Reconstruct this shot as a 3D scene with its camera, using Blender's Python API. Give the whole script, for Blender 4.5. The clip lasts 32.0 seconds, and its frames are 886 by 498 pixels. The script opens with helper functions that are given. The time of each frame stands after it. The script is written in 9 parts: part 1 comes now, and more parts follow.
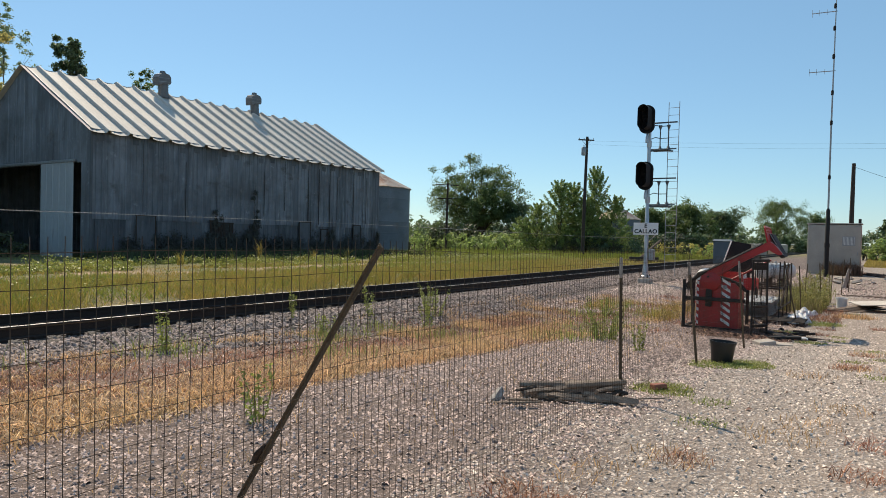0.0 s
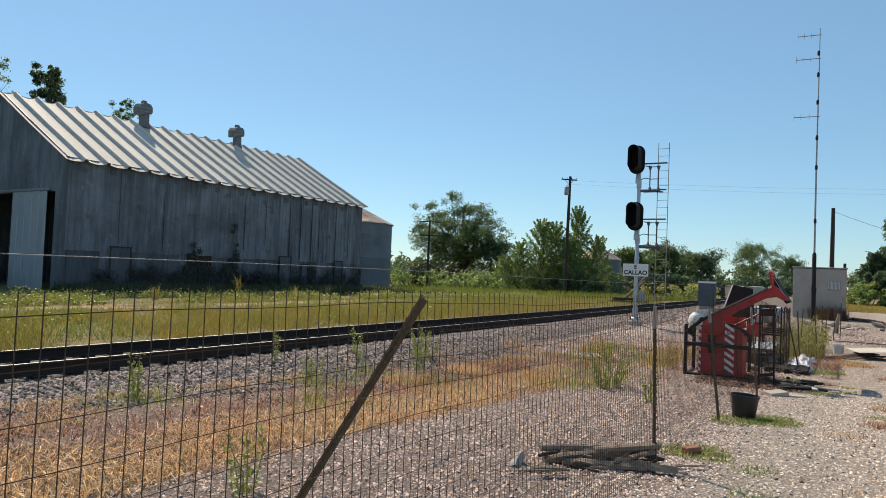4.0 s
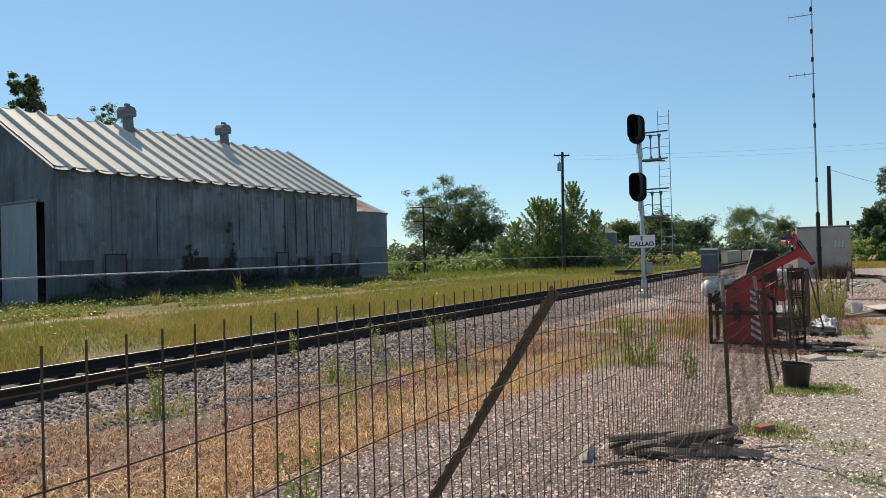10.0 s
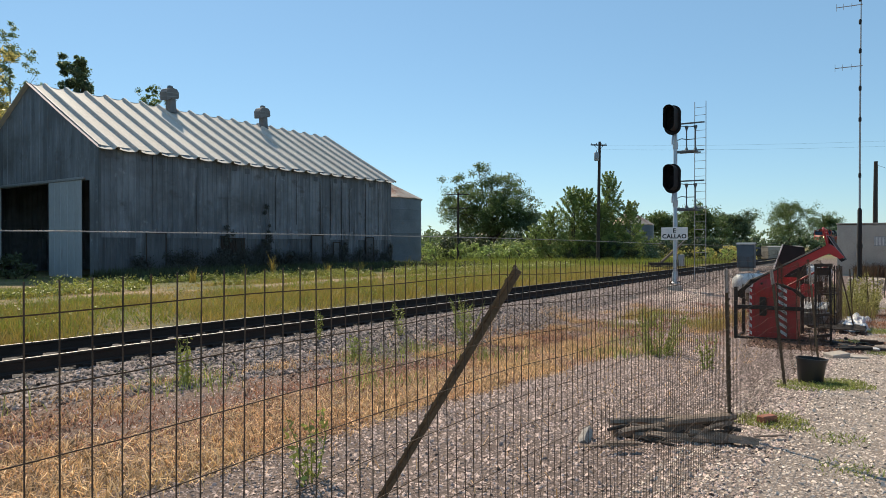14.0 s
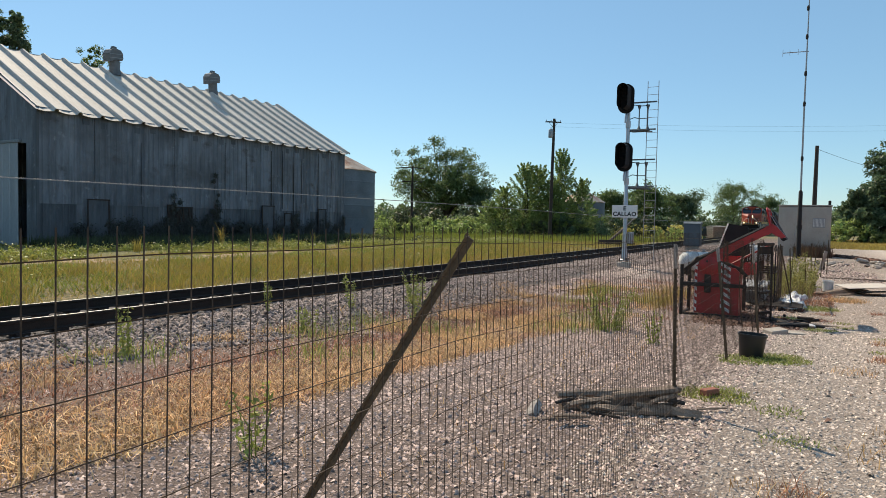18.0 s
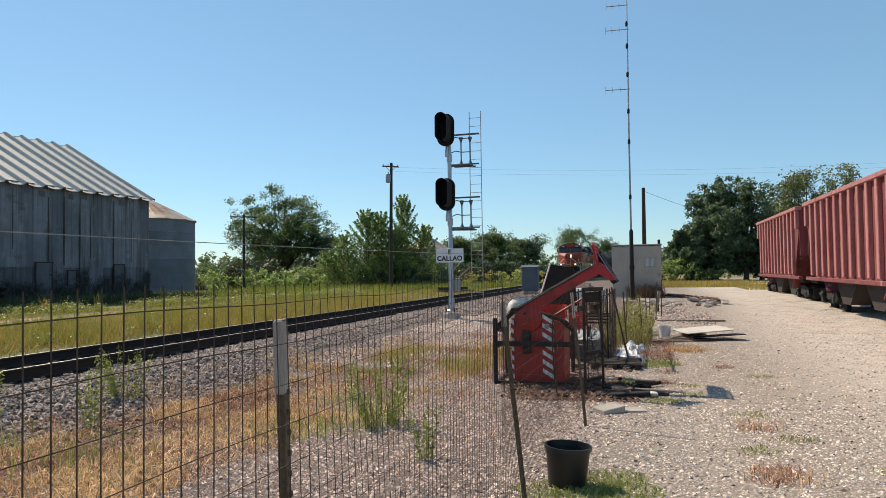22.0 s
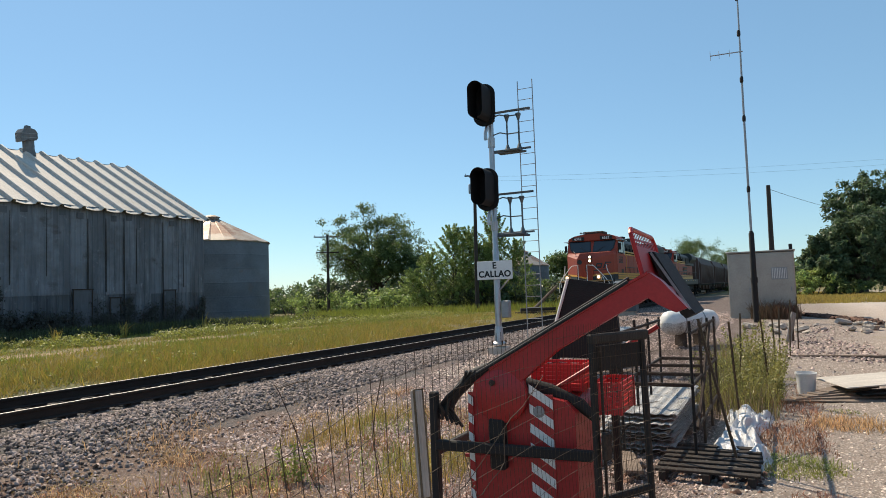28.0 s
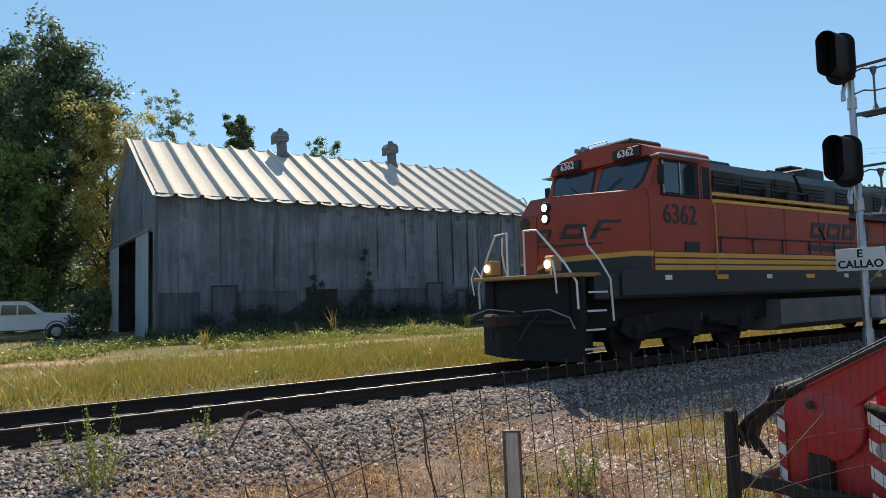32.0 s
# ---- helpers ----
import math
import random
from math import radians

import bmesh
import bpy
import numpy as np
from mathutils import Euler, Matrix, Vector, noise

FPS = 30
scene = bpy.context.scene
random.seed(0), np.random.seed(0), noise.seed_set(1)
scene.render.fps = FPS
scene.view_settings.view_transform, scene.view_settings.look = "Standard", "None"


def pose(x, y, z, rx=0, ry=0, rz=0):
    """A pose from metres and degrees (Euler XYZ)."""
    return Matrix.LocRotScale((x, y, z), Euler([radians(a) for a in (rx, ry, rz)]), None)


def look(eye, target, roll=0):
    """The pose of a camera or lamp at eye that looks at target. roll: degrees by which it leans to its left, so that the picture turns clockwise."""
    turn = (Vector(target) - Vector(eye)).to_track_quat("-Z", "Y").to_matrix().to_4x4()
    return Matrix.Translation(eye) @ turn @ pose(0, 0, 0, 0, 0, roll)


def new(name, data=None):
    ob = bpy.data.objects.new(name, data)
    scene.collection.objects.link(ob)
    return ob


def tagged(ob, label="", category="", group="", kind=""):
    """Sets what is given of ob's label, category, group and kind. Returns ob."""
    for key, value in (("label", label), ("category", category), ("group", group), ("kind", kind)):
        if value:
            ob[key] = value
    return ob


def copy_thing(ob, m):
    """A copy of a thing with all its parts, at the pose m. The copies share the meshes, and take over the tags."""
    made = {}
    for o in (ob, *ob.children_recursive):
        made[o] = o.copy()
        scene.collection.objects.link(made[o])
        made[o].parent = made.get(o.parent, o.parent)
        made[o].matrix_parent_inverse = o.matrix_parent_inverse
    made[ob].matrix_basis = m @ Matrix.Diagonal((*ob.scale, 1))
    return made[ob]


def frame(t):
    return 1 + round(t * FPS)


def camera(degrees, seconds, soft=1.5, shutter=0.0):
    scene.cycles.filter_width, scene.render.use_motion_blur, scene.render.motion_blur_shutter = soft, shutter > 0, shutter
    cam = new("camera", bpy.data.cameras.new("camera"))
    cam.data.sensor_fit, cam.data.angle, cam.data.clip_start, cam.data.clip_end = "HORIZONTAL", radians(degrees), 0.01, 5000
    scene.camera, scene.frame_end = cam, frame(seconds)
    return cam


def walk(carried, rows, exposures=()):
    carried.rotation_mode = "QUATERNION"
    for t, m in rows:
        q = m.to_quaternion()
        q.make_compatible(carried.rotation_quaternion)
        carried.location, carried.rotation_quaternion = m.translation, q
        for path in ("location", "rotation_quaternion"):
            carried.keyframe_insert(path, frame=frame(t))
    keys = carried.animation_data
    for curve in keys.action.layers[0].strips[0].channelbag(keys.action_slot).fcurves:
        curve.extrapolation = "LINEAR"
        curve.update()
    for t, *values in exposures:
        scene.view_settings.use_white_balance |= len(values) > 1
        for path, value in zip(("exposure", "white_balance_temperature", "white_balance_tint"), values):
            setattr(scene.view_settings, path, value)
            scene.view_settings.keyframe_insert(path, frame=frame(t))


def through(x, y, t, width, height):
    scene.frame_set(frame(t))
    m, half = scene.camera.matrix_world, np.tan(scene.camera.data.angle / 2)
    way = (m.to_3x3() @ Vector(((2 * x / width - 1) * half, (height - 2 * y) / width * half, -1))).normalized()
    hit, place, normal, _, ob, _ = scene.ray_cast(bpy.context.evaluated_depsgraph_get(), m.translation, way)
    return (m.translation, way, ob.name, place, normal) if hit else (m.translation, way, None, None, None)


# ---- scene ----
cam = camera(66.2, 32.0, soft=0.5)
PATH = [
    (0, (-0.007, -0.124, 1.483), (-0.035, 1.675, 1.447), 1.4),
    (0.5, (-0.178, 0.087, 1.55), (-0.132, 1.886, 1.503), -1.2),
    (1, (-0.2, 0.289, 1.539), (-0.211, 2.089, 1.561), 0.6),
    (1.5, (-0.291, 0.348, 1.505), (-0.265, 2.148, 1.536), 0.19),
    (2, (-0.349, 0.527, 1.524), (-0.258, 2.323, 1.609), -0.3),
    (2.5, (-0.342, 0.59, 1.52), (-0.338, 2.388, 1.608), 2.2),
    (3, (-0.318, 0.667, 1.515), (-0.199, 2.463, 1.554), 2.7),
    (3.5, (-0.334, 0.582, 1.524), (-0.321, 2.379, 1.612), 2.26),
    (5.5, (-0.322, 0.596, 1.505), (-0.229, 2.392, 1.433), 3.0),
    (6, (-0.314, 0.494, 1.5), (-0.243, 2.292, 1.445), 2.81),
    (6.5, (-0.356, 0.59, 1.516), (-0.403, 2.388, 1.462), 2.89),
    (7, (-0.562, 0.777, 1.503), (-0.661, 2.574, 1.531), -0.2),
    (7.5, (-0.678, 0.941, 1.49), (-0.644, 2.74, 1.514), -1.1),
    (8, (-0.712, 1.131, 1.521), (-0.744, 2.93, 1.569), 0.68),
    (8.5, (-0.742, 1.069, 1.522), (-0.725, 2.869, 1.567), -1.79),
    (9, (-0.751, 1.05, 1.522), (-0.771, 2.85, 1.534), -0.69),
    (9.5, (-0.76, 1.086, 1.523), (-0.789, 2.885, 1.536), -0.5),
    (10, (-0.763, 1.079, 1.533), (-0.717, 2.878, 1.556), -1.6),
    (10.5, (-0.59, 0.979, 1.496), (-0.583, 2.779, 1.509), 0.2),
    (11, (-0.42, 0.866, 1.521), (-0.57, 2.659, 1.485), 2.29),
    (11.5, (-0.414, 0.785, 1.505), (-0.511, 2.582, 1.447), 0.59),
    (12, (-0.394, 0.775, 1.502), (-0.539, 2.569, 1.482), 1.1),
    (12.5, (-0.495, 0.882, 1.521), (-0.677, 2.672, 1.551), 0.88),
    (13, (-0.562, 0.848, 1.5), (-0.577, 2.648, 1.492), 1.3),
    (13.5, (-0.562, 0.844, 1.504), (-0.597, 2.643, 1.494), -0.29),
    (15.5, (-0.513, 0.99, 1.501), (-0.621, 2.787, 1.489), 1.79),
    (16, (-0.509, 0.96, 1.501), (-0.604, 2.757, 1.46), 1.81),
    (16.5, (-0.503, 0.974, 1.49), (-0.621, 2.767, 1.384), 0.69),
    (17, (-0.505, 1.006, 1.483), (-0.607, 2.801, 1.387), 1.41),
    (17.5, (-0.53, 0.964, 1.487), (-0.484, 2.762, 1.435), 1.02),
    (18, (-0.544, 0.961, 1.478), (-0.468, 2.758, 1.401), 1.1),
    (18.5, (-0.413, 1.068, 1.463), (-0.244, 2.858, 1.371), -0.91),
    (19, (-0.109, 1.385, 1.478), (0.158, 3.165, 1.436), -2.0),
    (19.5, (0.25, 1.863, 1.507), (0.615, 3.625, 1.551), -5.2),
    (20, (0.588, 2.423, 1.473), (0.895, 4.194, 1.55), -3.3),
    (20.5, (0.831, 3.003, 1.452), (1.189, 4.767, 1.446), -0.5),
    (21, (1.081, 3.541, 1.458), (1.529, 5.284, 1.444), -1.5),
    (21.5, (1.367, 4.071, 1.488), (1.729, 5.834, 1.511), 0.5),
    (22, (1.598, 4.619, 1.439), (2.048, 6.36, 1.495), -0.8),
    (22.5, (1.939, 4.934, 1.435), (2.417, 6.669, 1.453), -3.2),
    (23, (2.256, 5.364, 1.506), (2.658, 7.118, 1.525), -2.4),
    (23.5, (2.496, 5.935, 1.513), (2.921, 7.682, 1.586), -0.3),
    (24, (2.868, 6.436, 1.47), (3.124, 8.214, 1.583), -3.7),
    (24.5, (3.137, 6.84, 1.479), (3.438, 8.615, 1.517), -0.9),
    (25, (3.374, 7.235, 1.493), (3.71, 9.002, 1.556), -1.4),
    (25.5, (3.733, 7.643, 1.47), (4.036, 9.418, 1.464), 3.2),
    (27.5, (4.588, 9.691, 1.45), (4.867, 11.467, 1.542), -2.4),
    (28, (4.928, 9.923, 1.436), (5.086, 11.713, 1.548), -2.0),
    (28.5, (5.194, 10.242, 1.434), (5.136, 12.037, 1.551), -2.5),
    (29, (5.371, 10.639, 1.422), (5.255, 12.432, 1.546), 0.3),
    (29.5, (5.522, 10.775, 1.416), (5.148, 12.529, 1.568), -0.3),
    (30, (5.485, 10.78, 1.421), (5.102, 12.534, 1.548), -1.7),
    (30.5, (5.454, 10.732, 1.398), (5.018, 12.477, 1.477), 0.1),
    (30.6, (5.449, 10.705, 1.393), (4.956, 12.434, 1.467), -0.3),
    (31, (5.434, 10.73, 1.383), (4.883, 12.442, 1.452), 0.0),
    (31.5, (5.37, 10.822, 1.393), (4.76, 12.513, 1.49), -0.2),
    (32, (5.394, 10.717, 1.401), (4.684, 12.367, 1.526), -1.6),
]
walk(cam, [(t, look(eye, target, roll)) for t, eye, target, roll in PATH], exposures=((0.0, 0.25), (18.0, 0.28), (28.0, 0.3), (30.5, 0.27), (32.0, 0.42)))

# sun and sky
SUN_EL, SUN_AZ = 44.5, -28.0
world = bpy.data.worlds.new("sky")
scene.world = world
world.use_nodes = True
sky = world.node_tree.nodes.new("ShaderNodeTexSky")
sky.sky_type, sky.sun_disc = "NISHITA", False
sky.sun_elevation, sky.sun_rotation = radians(SUN_EL), radians(SUN_AZ)
sky.altitude, sky.air_density, sky.dust_density, sky.ozone_density = 250, 1.0, 0.1, 1.9
world.node_tree.nodes["Background"].inputs[1].default_value = 0.1
tint = world.node_tree.nodes.new("ShaderNodeMix")
tint.data_type, tint.blend_type = "RGBA", "MULTIPLY"
tint.inputs[0].default_value, tint.inputs[7].default_value = 1.0, (0.83, 0.975, 0.995, 1)
world.node_tree.links.new(sky.outputs[0], tint.inputs[6])
haze = world.node_tree.nodes.new("ShaderNodeMix")  # thin summer haze evens the blue out
haze.data_type = "RGBA"
haze.inputs[0].default_value, haze.inputs[7].default_value = 0.38, (2.6, 4.7, 6.75, 1)
world.node_tree.links.new(tint.outputs[2], haze.inputs[6])
world.node_tree.links.new(haze.outputs[2], world.node_tree.nodes["Background"].inputs[0])
sun = new("sun", bpy.data.lights.new("sun", "SUN"))
sun.data.energy, sun.data.angle, sun.data.color = 4.8, radians(0.55), (1.0, 0.855, 0.655)
sun_way = Vector((math.sin(radians(SUN_AZ)) * math.cos(radians(SUN_EL)), math.cos(radians(SUN_AZ)) * math.cos(radians(SUN_EL)), math.sin(radians(SUN_EL))))
sun.matrix_world = look(sun_way * 60, (0, 0, 0))

# ---- materials ----
def tree_of(m):
    m.use_nodes = True
    return m.node_tree


def surface(name, base, rough=0.8, metal=0.0, dark=None, scale=6.0, fine=60.0, amount=0.5, bump=0.3, bump_scale=None, island=0.0, objvar=0.0, third=None, third_scale=1.2, third_cut=0.55, stretch=(1, 1, 1), space="Object"):
    """A painted, weathered or mineral surface: two scales of noise, wear in a third colour, and relief."""
    m = bpy.data.materials.new(name)
    nt = tree_of(m)
    N, L = nt.nodes, nt.links
    p = N["Principled BSDF"]
    tc, mp = N.new("ShaderNodeTexCoord"), N.new("ShaderNodeMapping")
    mp.inputs["Scale"].default_value = stretch
    L.new(tc.outputs[space], mp.inputs["Vector"])
    n1, n2 = N.new("ShaderNodeTexNoise"), N.new("ShaderNodeTexNoise")
    n1.inputs["Scale"].default_value, n2.inputs["Scale"].default_value = scale, fine
    n1.inputs["Detail"].default_value, n2.inputs["Detail"].default_value = 5, 4
    for n in (n1, n2):
        L.new(mp.outputs[0], n.inputs["Vector"])
    add = N.new("ShaderNodeMath")
    add.operation = "ADD"
    L.new(n1.outputs[0], add.inputs[0])
    L.new(n2.outputs[0], add.inputs[1])
    ramp = N.new("ShaderNodeMapRange")
    ramp.inputs[1].default_value, ramp.inputs[2].default_value = 0.7, 1.3
    L.new(add.outputs[0], ramp.inputs[0])
    mix = N.new("ShaderNodeMix")
    mix.data_type = "RGBA"
    dark = dark or tuple(c * (1 - amount) for c in base)
    mix.inputs[6].default_value, mix.inputs[7].default_value = (*dark, 1), (*base, 1)
    L.new(ramp.outputs[0], mix.inputs[0])
    out = mix.outputs[2]
    if third:
        n3, r3, mx = N.new("ShaderNodeTexNoise"), N.new("ShaderNodeMapRange"), N.new("ShaderNodeMix")
        mx.data_type = "RGBA"
        n3.inputs["Scale"].default_value, n3.inputs["Detail"].default_value = third_scale, 7
        n3.inputs["Roughness"].default_value = 0.65
        L.new(mp.outputs[0], n3.inputs["Vector"])
        r3.inputs[1].default_value, r3.inputs[2].default_value = third_cut, third_cut + 0.12
        L.new(n3.outputs[0], r3.inputs[0])
        L.new(r3.outputs[0], mx.inputs[0])
        L.new(out, mx.inputs[6])
        mx.inputs[7].default_value = (*third, 1)
        out = mx.outputs[2]
    if island or objvar:
        hsv = N.new("ShaderNodeHueSaturation")
        rng = N.new("ShaderNodeMapRange")
        a = island or objvar
        rng.inputs[3].default_value, rng.inputs[4].default_value = 1 - a, 1 + a
        if island:
            g = N.new("ShaderNodeNewGeometry")
            L.new(g.outputs["Random Per Island"], rng.inputs[0])
        else:
            g = N.new("ShaderNodeObjectInfo")
            L.new(g.outputs["Random"], rng.inputs[0])
        L.new(rng.outputs[0], hsv.inputs["Value"])
        L.new(out, hsv.inputs["Color"])
        out = hsv.outputs[0]
    L.new(out, p.inputs["Base Color"])
    p.inputs["Roughness"].default_value, p.inputs["Metallic"].default_value = rough, metal
    if bump:
        b = N.new("ShaderNodeBump")
        b.inputs["Strength"].default_value, b.inputs["Distance"].default_value = bump, 0.02
        L.new(n2.outputs[0] if not bump_scale else n1.outputs[0], b.inputs["Height"])
        L.new(b.outputs[0], p.inputs["Normal"])
    return m


def leafy(name, base, spread=0.35, hue=0.03, through=0.35, rough=0.5):
    """Leaves and blades: colour varies from leaf to leaf, and light comes through."""
    m = bpy.data.materials.new(name)
    nt = tree_of(m)
    N, L = nt.nodes, nt.links
    p = N["Principled BSDF"]
    g, hsv = N.new("ShaderNodeNewGeometry"), N.new("ShaderNodeHueSaturation")
    v, h = N.new("ShaderNodeMapRange"), N.new("ShaderNodeMapRange")
    v.inputs[3].default_value, v.inputs[4].default_value = 1 - spread, 1 + spread
    h.inputs[3].default_value, h.inputs[4].default_value = 0.5 - hue, 0.5 + hue
    tc, n = N.new("ShaderNodeTexCoord"), N.new("ShaderNodeTexNoise")
    n.inputs["Scale"].default_value = 0.7
    L.new(tc.outputs["Object"], n.inputs["Vector"])
    L.new(g.outputs["Random Per Island"], v.inputs[0])
    L.new(n.outputs[0], h.inputs[0])
    hsv.inputs["Color"].default_value = (*base, 1)
    L.new(v.outputs[0], hsv.inputs["Value"])
    L.new(h.outputs[0], hsv.inputs["Hue"])
    L.new(hsv.outputs[0], p.inputs["Base Color"])
    p.inputs["Roughness"].default_value = rough
    t, mx, out = N.new("ShaderNodeBsdfTranslucent"), N.new("ShaderNodeMixShader"), N["Material Output"]
    L.new(hsv.outputs[0], t.inputs["Color"])
    mx.inputs[0].default_value = through
    L.new(p.outputs[0], mx.inputs[1])
    L.new(t.outputs[0], mx.inputs[2])
    L.new(mx.outputs[0], out.inputs["Surface"])
    return m


def glow(name, colour, power):
    m = bpy.data.materials.new(name)
    p = tree_of(m).nodes["Principled BSDF"]
    p.inputs["Base Color"].default_value = (*colour, 1)
    p.inputs["Emission Color"].default_value, p.inputs["Emission Strength"].default_value = (*colour, 1), power
    return m


def glassy(name, tint=(0.02, 0.03, 0.04)):
    m = bpy.data.materials.new(name)
    p = tree_of(m).nodes["Principled BSDF"]
    p.inputs["Base Color"].default_value, p.inputs["Roughness"].default_value = (*tint, 1), 0.06
    p.inputs["Specular IOR Level"].default_value = 0.7
    return m


STEEL_BRIGHT = surface("rail_head", (0.42, 0.4, 0.38), 0.55, 1.0, scale=3, fine=90, amount=0.25, bump=0.05)
RAIL_RUST = surface("rail_rust", (0.035, 0.022, 0.016), 0.85, 0.0, scale=4, fine=70, amount=0.5)
TIE_WOOD = surface("tie_wood", (0.07, 0.055, 0.045), 0.95, objvar=0.3, scale=5, fine=50, amount=0.55, stretch=(0.4, 3, 3))
BALLAST = surface("ballast_stone", (0.285, 0.225, 0.2), 0.9, island=0.8, scale=9, fine=80, amount=0.35)
# darker than the ballast outside the rails
DARK_BALLAST = surface("dark_ballast_stone", (0.05, 0.042, 0.038), 0.8, island=0.6, scale=9, fine=80, amount=0.35)
GRAVEL = surface("gravel_stone", (0.64, 0.535, 0.455), 0.95, island=0.62, scale=12, fine=90, amount=0.3)
GRAVEL_BROWN = surface("brown_gravel_stone", (0.49, 0.375, 0.33), 0.95, island=0.6, scale=12, fine=90, amount=0.3)
CLOD = surface("brown_earth_clod", (0.15, 0.085, 0.062), 1.0, island=0.6, scale=12, fine=90, amount=0.4)
GALV_ROOF = surface("galvanised_roof", (0.6, 0.545, 0.485), 0.75, 0.0, dark=(0.42, 0.38, 0.335), scale=0.7, fine=14, bump=0.06, third=(0.27, 0.2, 0.15), third_scale=0.5, third_cut=0.68, stretch=(1, 0.25, 0.25))
BARN_DOOR = surface("pale_door_sheet", (0.4, 0.42, 0.44), 0.6, 0.2, scale=2, fine=18, amount=0.25, third=(0.2, 0.18, 0.16), third_cut=0.66, stretch=(1, 1, 0.2))
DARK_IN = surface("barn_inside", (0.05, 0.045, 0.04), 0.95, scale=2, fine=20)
BIN_SHEET = surface("bin_sheet", (0.17, 0.2, 0.235), 0.6, 0.25, scale=0.8, fine=12, amount=0.4, bump=0.08, third=(0.16, 0.14, 0.13), third_scale=0.5, third_cut=0.62, objvar=0.12)
BIN_ROOF = surface("rusty_bin_roof", (0.42, 0.36, 0.3), 0.6, 0.3, scale=1.2, fine=14, amount=0.3, third=(0.2, 0.085, 0.045), third_scale=0.45, third_cut=0.47, objvar=0.12)
POLE_WOOD = surface("pole_wood", (0.055, 0.044, 0.036), 0.95, scale=3, fine=40, amount=0.5, stretch=(4, 4, 0.3))
GREY_WOOD = surface("weathered_wood", (0.3, 0.225, 0.17), 0.95, scale=4, fine=45, amount=0.6, stretch=(3, 0.5, 3))
POST_WOOD = surface("old_post_wood", (0.42, 0.38, 0.34), 0.95, scale=6, fine=60, amount=0.55, stretch=(3, 3, 0.4))
SIGNAL_BLACK = surface("signal_black", (0.006, 0.006, 0.0065), 0.85, scale=8, fine=50, amount=0.3, bump=0.05)
SIGNAL_STEEL = surface("signal_steel", (0.13, 0.155, 0.17), 0.6, 0.3, scale=6, fine=60, amount=0.35, bump=0.06)
ALU = surface("signal_aluminium", (0.5, 0.51, 0.52), 0.42, 0.75, scale=5, fine=60, amount=0.3, bump=0.06)
GALV = surface("galvanised_steel", (0.36, 0.37, 0.38), 0.5, 0.6, scale=6, fine=60, amount=0.35, bump=0.08)
SIGN_WHITE = surface("sign_white", (0.82, 0.8, 0.77), 0.5, scale=3, fine=30, amount=0.12, bump=0.02)
INK = surface("black_lettering", (0.015, 0.015, 0.015), 0.6, scale=10, fine=60, amount=0.2, bump=0)
CONCRETE = surface("old_concrete", (0.52, 0.455, 0.385), 0.9, scale=3, fine=40, amount=0.35)
MACHINE_RED = surface("implement_red", (0.43, 0.019, 0.021), 0.42, scale=3, fine=40, amount=0.3, bump=0.05, third=(0.2, 0.03, 0.025), third_scale=2.2, third_cut=0.62)
CRATE_RED = surface("crate_red", (0.62, 0.03, 0.03), 0.45, scale=4, fine=40, amount=0.2, bump=0.03)
# galvanised metal darkened for the vents' side turned from the sun
GALV_SHADED = surface("shaded_galvanised", (0.2, 0.21, 0.22), 0.7, 0.2, scale=5, fine=50, amount=0.4, bump=0.08)
BLACK_STEEL = surface("black_steel", (0.02, 0.018, 0.017), 0.75, 0.15, scale=6, fine=60, amount=0.4, third=(0.07, 0.04, 0.025), third_scale=4, third_cut=0.66)
RUST_STEEL = surface("rusty_steel", (0.07, 0.048, 0.036), 0.85, 0.2, scale=8, fine=60, amount=0.5)
POST_STEEL = surface("post_steel", (0.15, 0.105, 0.062), 0.85, 0.1, scale=8, fine=60, amount=0.5)
PALE_POST = surface("pale_weathered_wood", (0.44, 0.375, 0.33), 0.9, scale=8, fine=70, amount=0.4, stretch=(3, 3, 0.4))
SHEET_STEEL = surface("dull_sheet_steel", (0.56, 0.55, 0.53), 0.6, 0.2, scale=3, fine=40, amount=0.4, bump=0.05, objvar=0.25)
WIRE = surface("fence_wire", (0.1, 0.068, 0.046), 0.75, 0.4, scale=5, fine=40, amount=0.5, bump=0)
PALE_WIRE = surface("pale_wire", (0.3, 0.3, 0.3), 0.6, 0.4, scale=5, fine=40, amount=0.3, bump=0)
WHITE_PAINT = surface("white_paint", (0.78, 0.77, 0.74), 0.55, scale=5, fine=40, amount=0.2, bump=0.04)
CABINET = surface("equipment_cabinet", (0.44, 0.395, 0.345), 0.42, 0.35, scale=1.5, fine=25, amount=0.25, bump=0.04, third=(0.33, 0.28, 0.23), third_scale=1.4, third_cut=0.6)
CASE_BLUE = surface("blue_grey_case", (0.1, 0.13, 0.155), 0.6, 0.1, scale=3, fine=40, amount=0.25, bump=0.04)
# rib red made paler for the sun on the rib edges
HOPPER_POST = surface("hopper_rib_red", (0.47, 0.185, 0.175), 0.75, scale=2, fine=30, amount=0.45, third=(0.3, 0.07, 0.07), third_scale=1.6, third_cut=0.56, stretch=(2, 2, 0.3))
# near-black, for the chutes below the sill
HOPPER_BLACK = surface("hopper_black", (0.035, 0.022, 0.02), 0.85, scale=2, fine=30, amount=0.4)
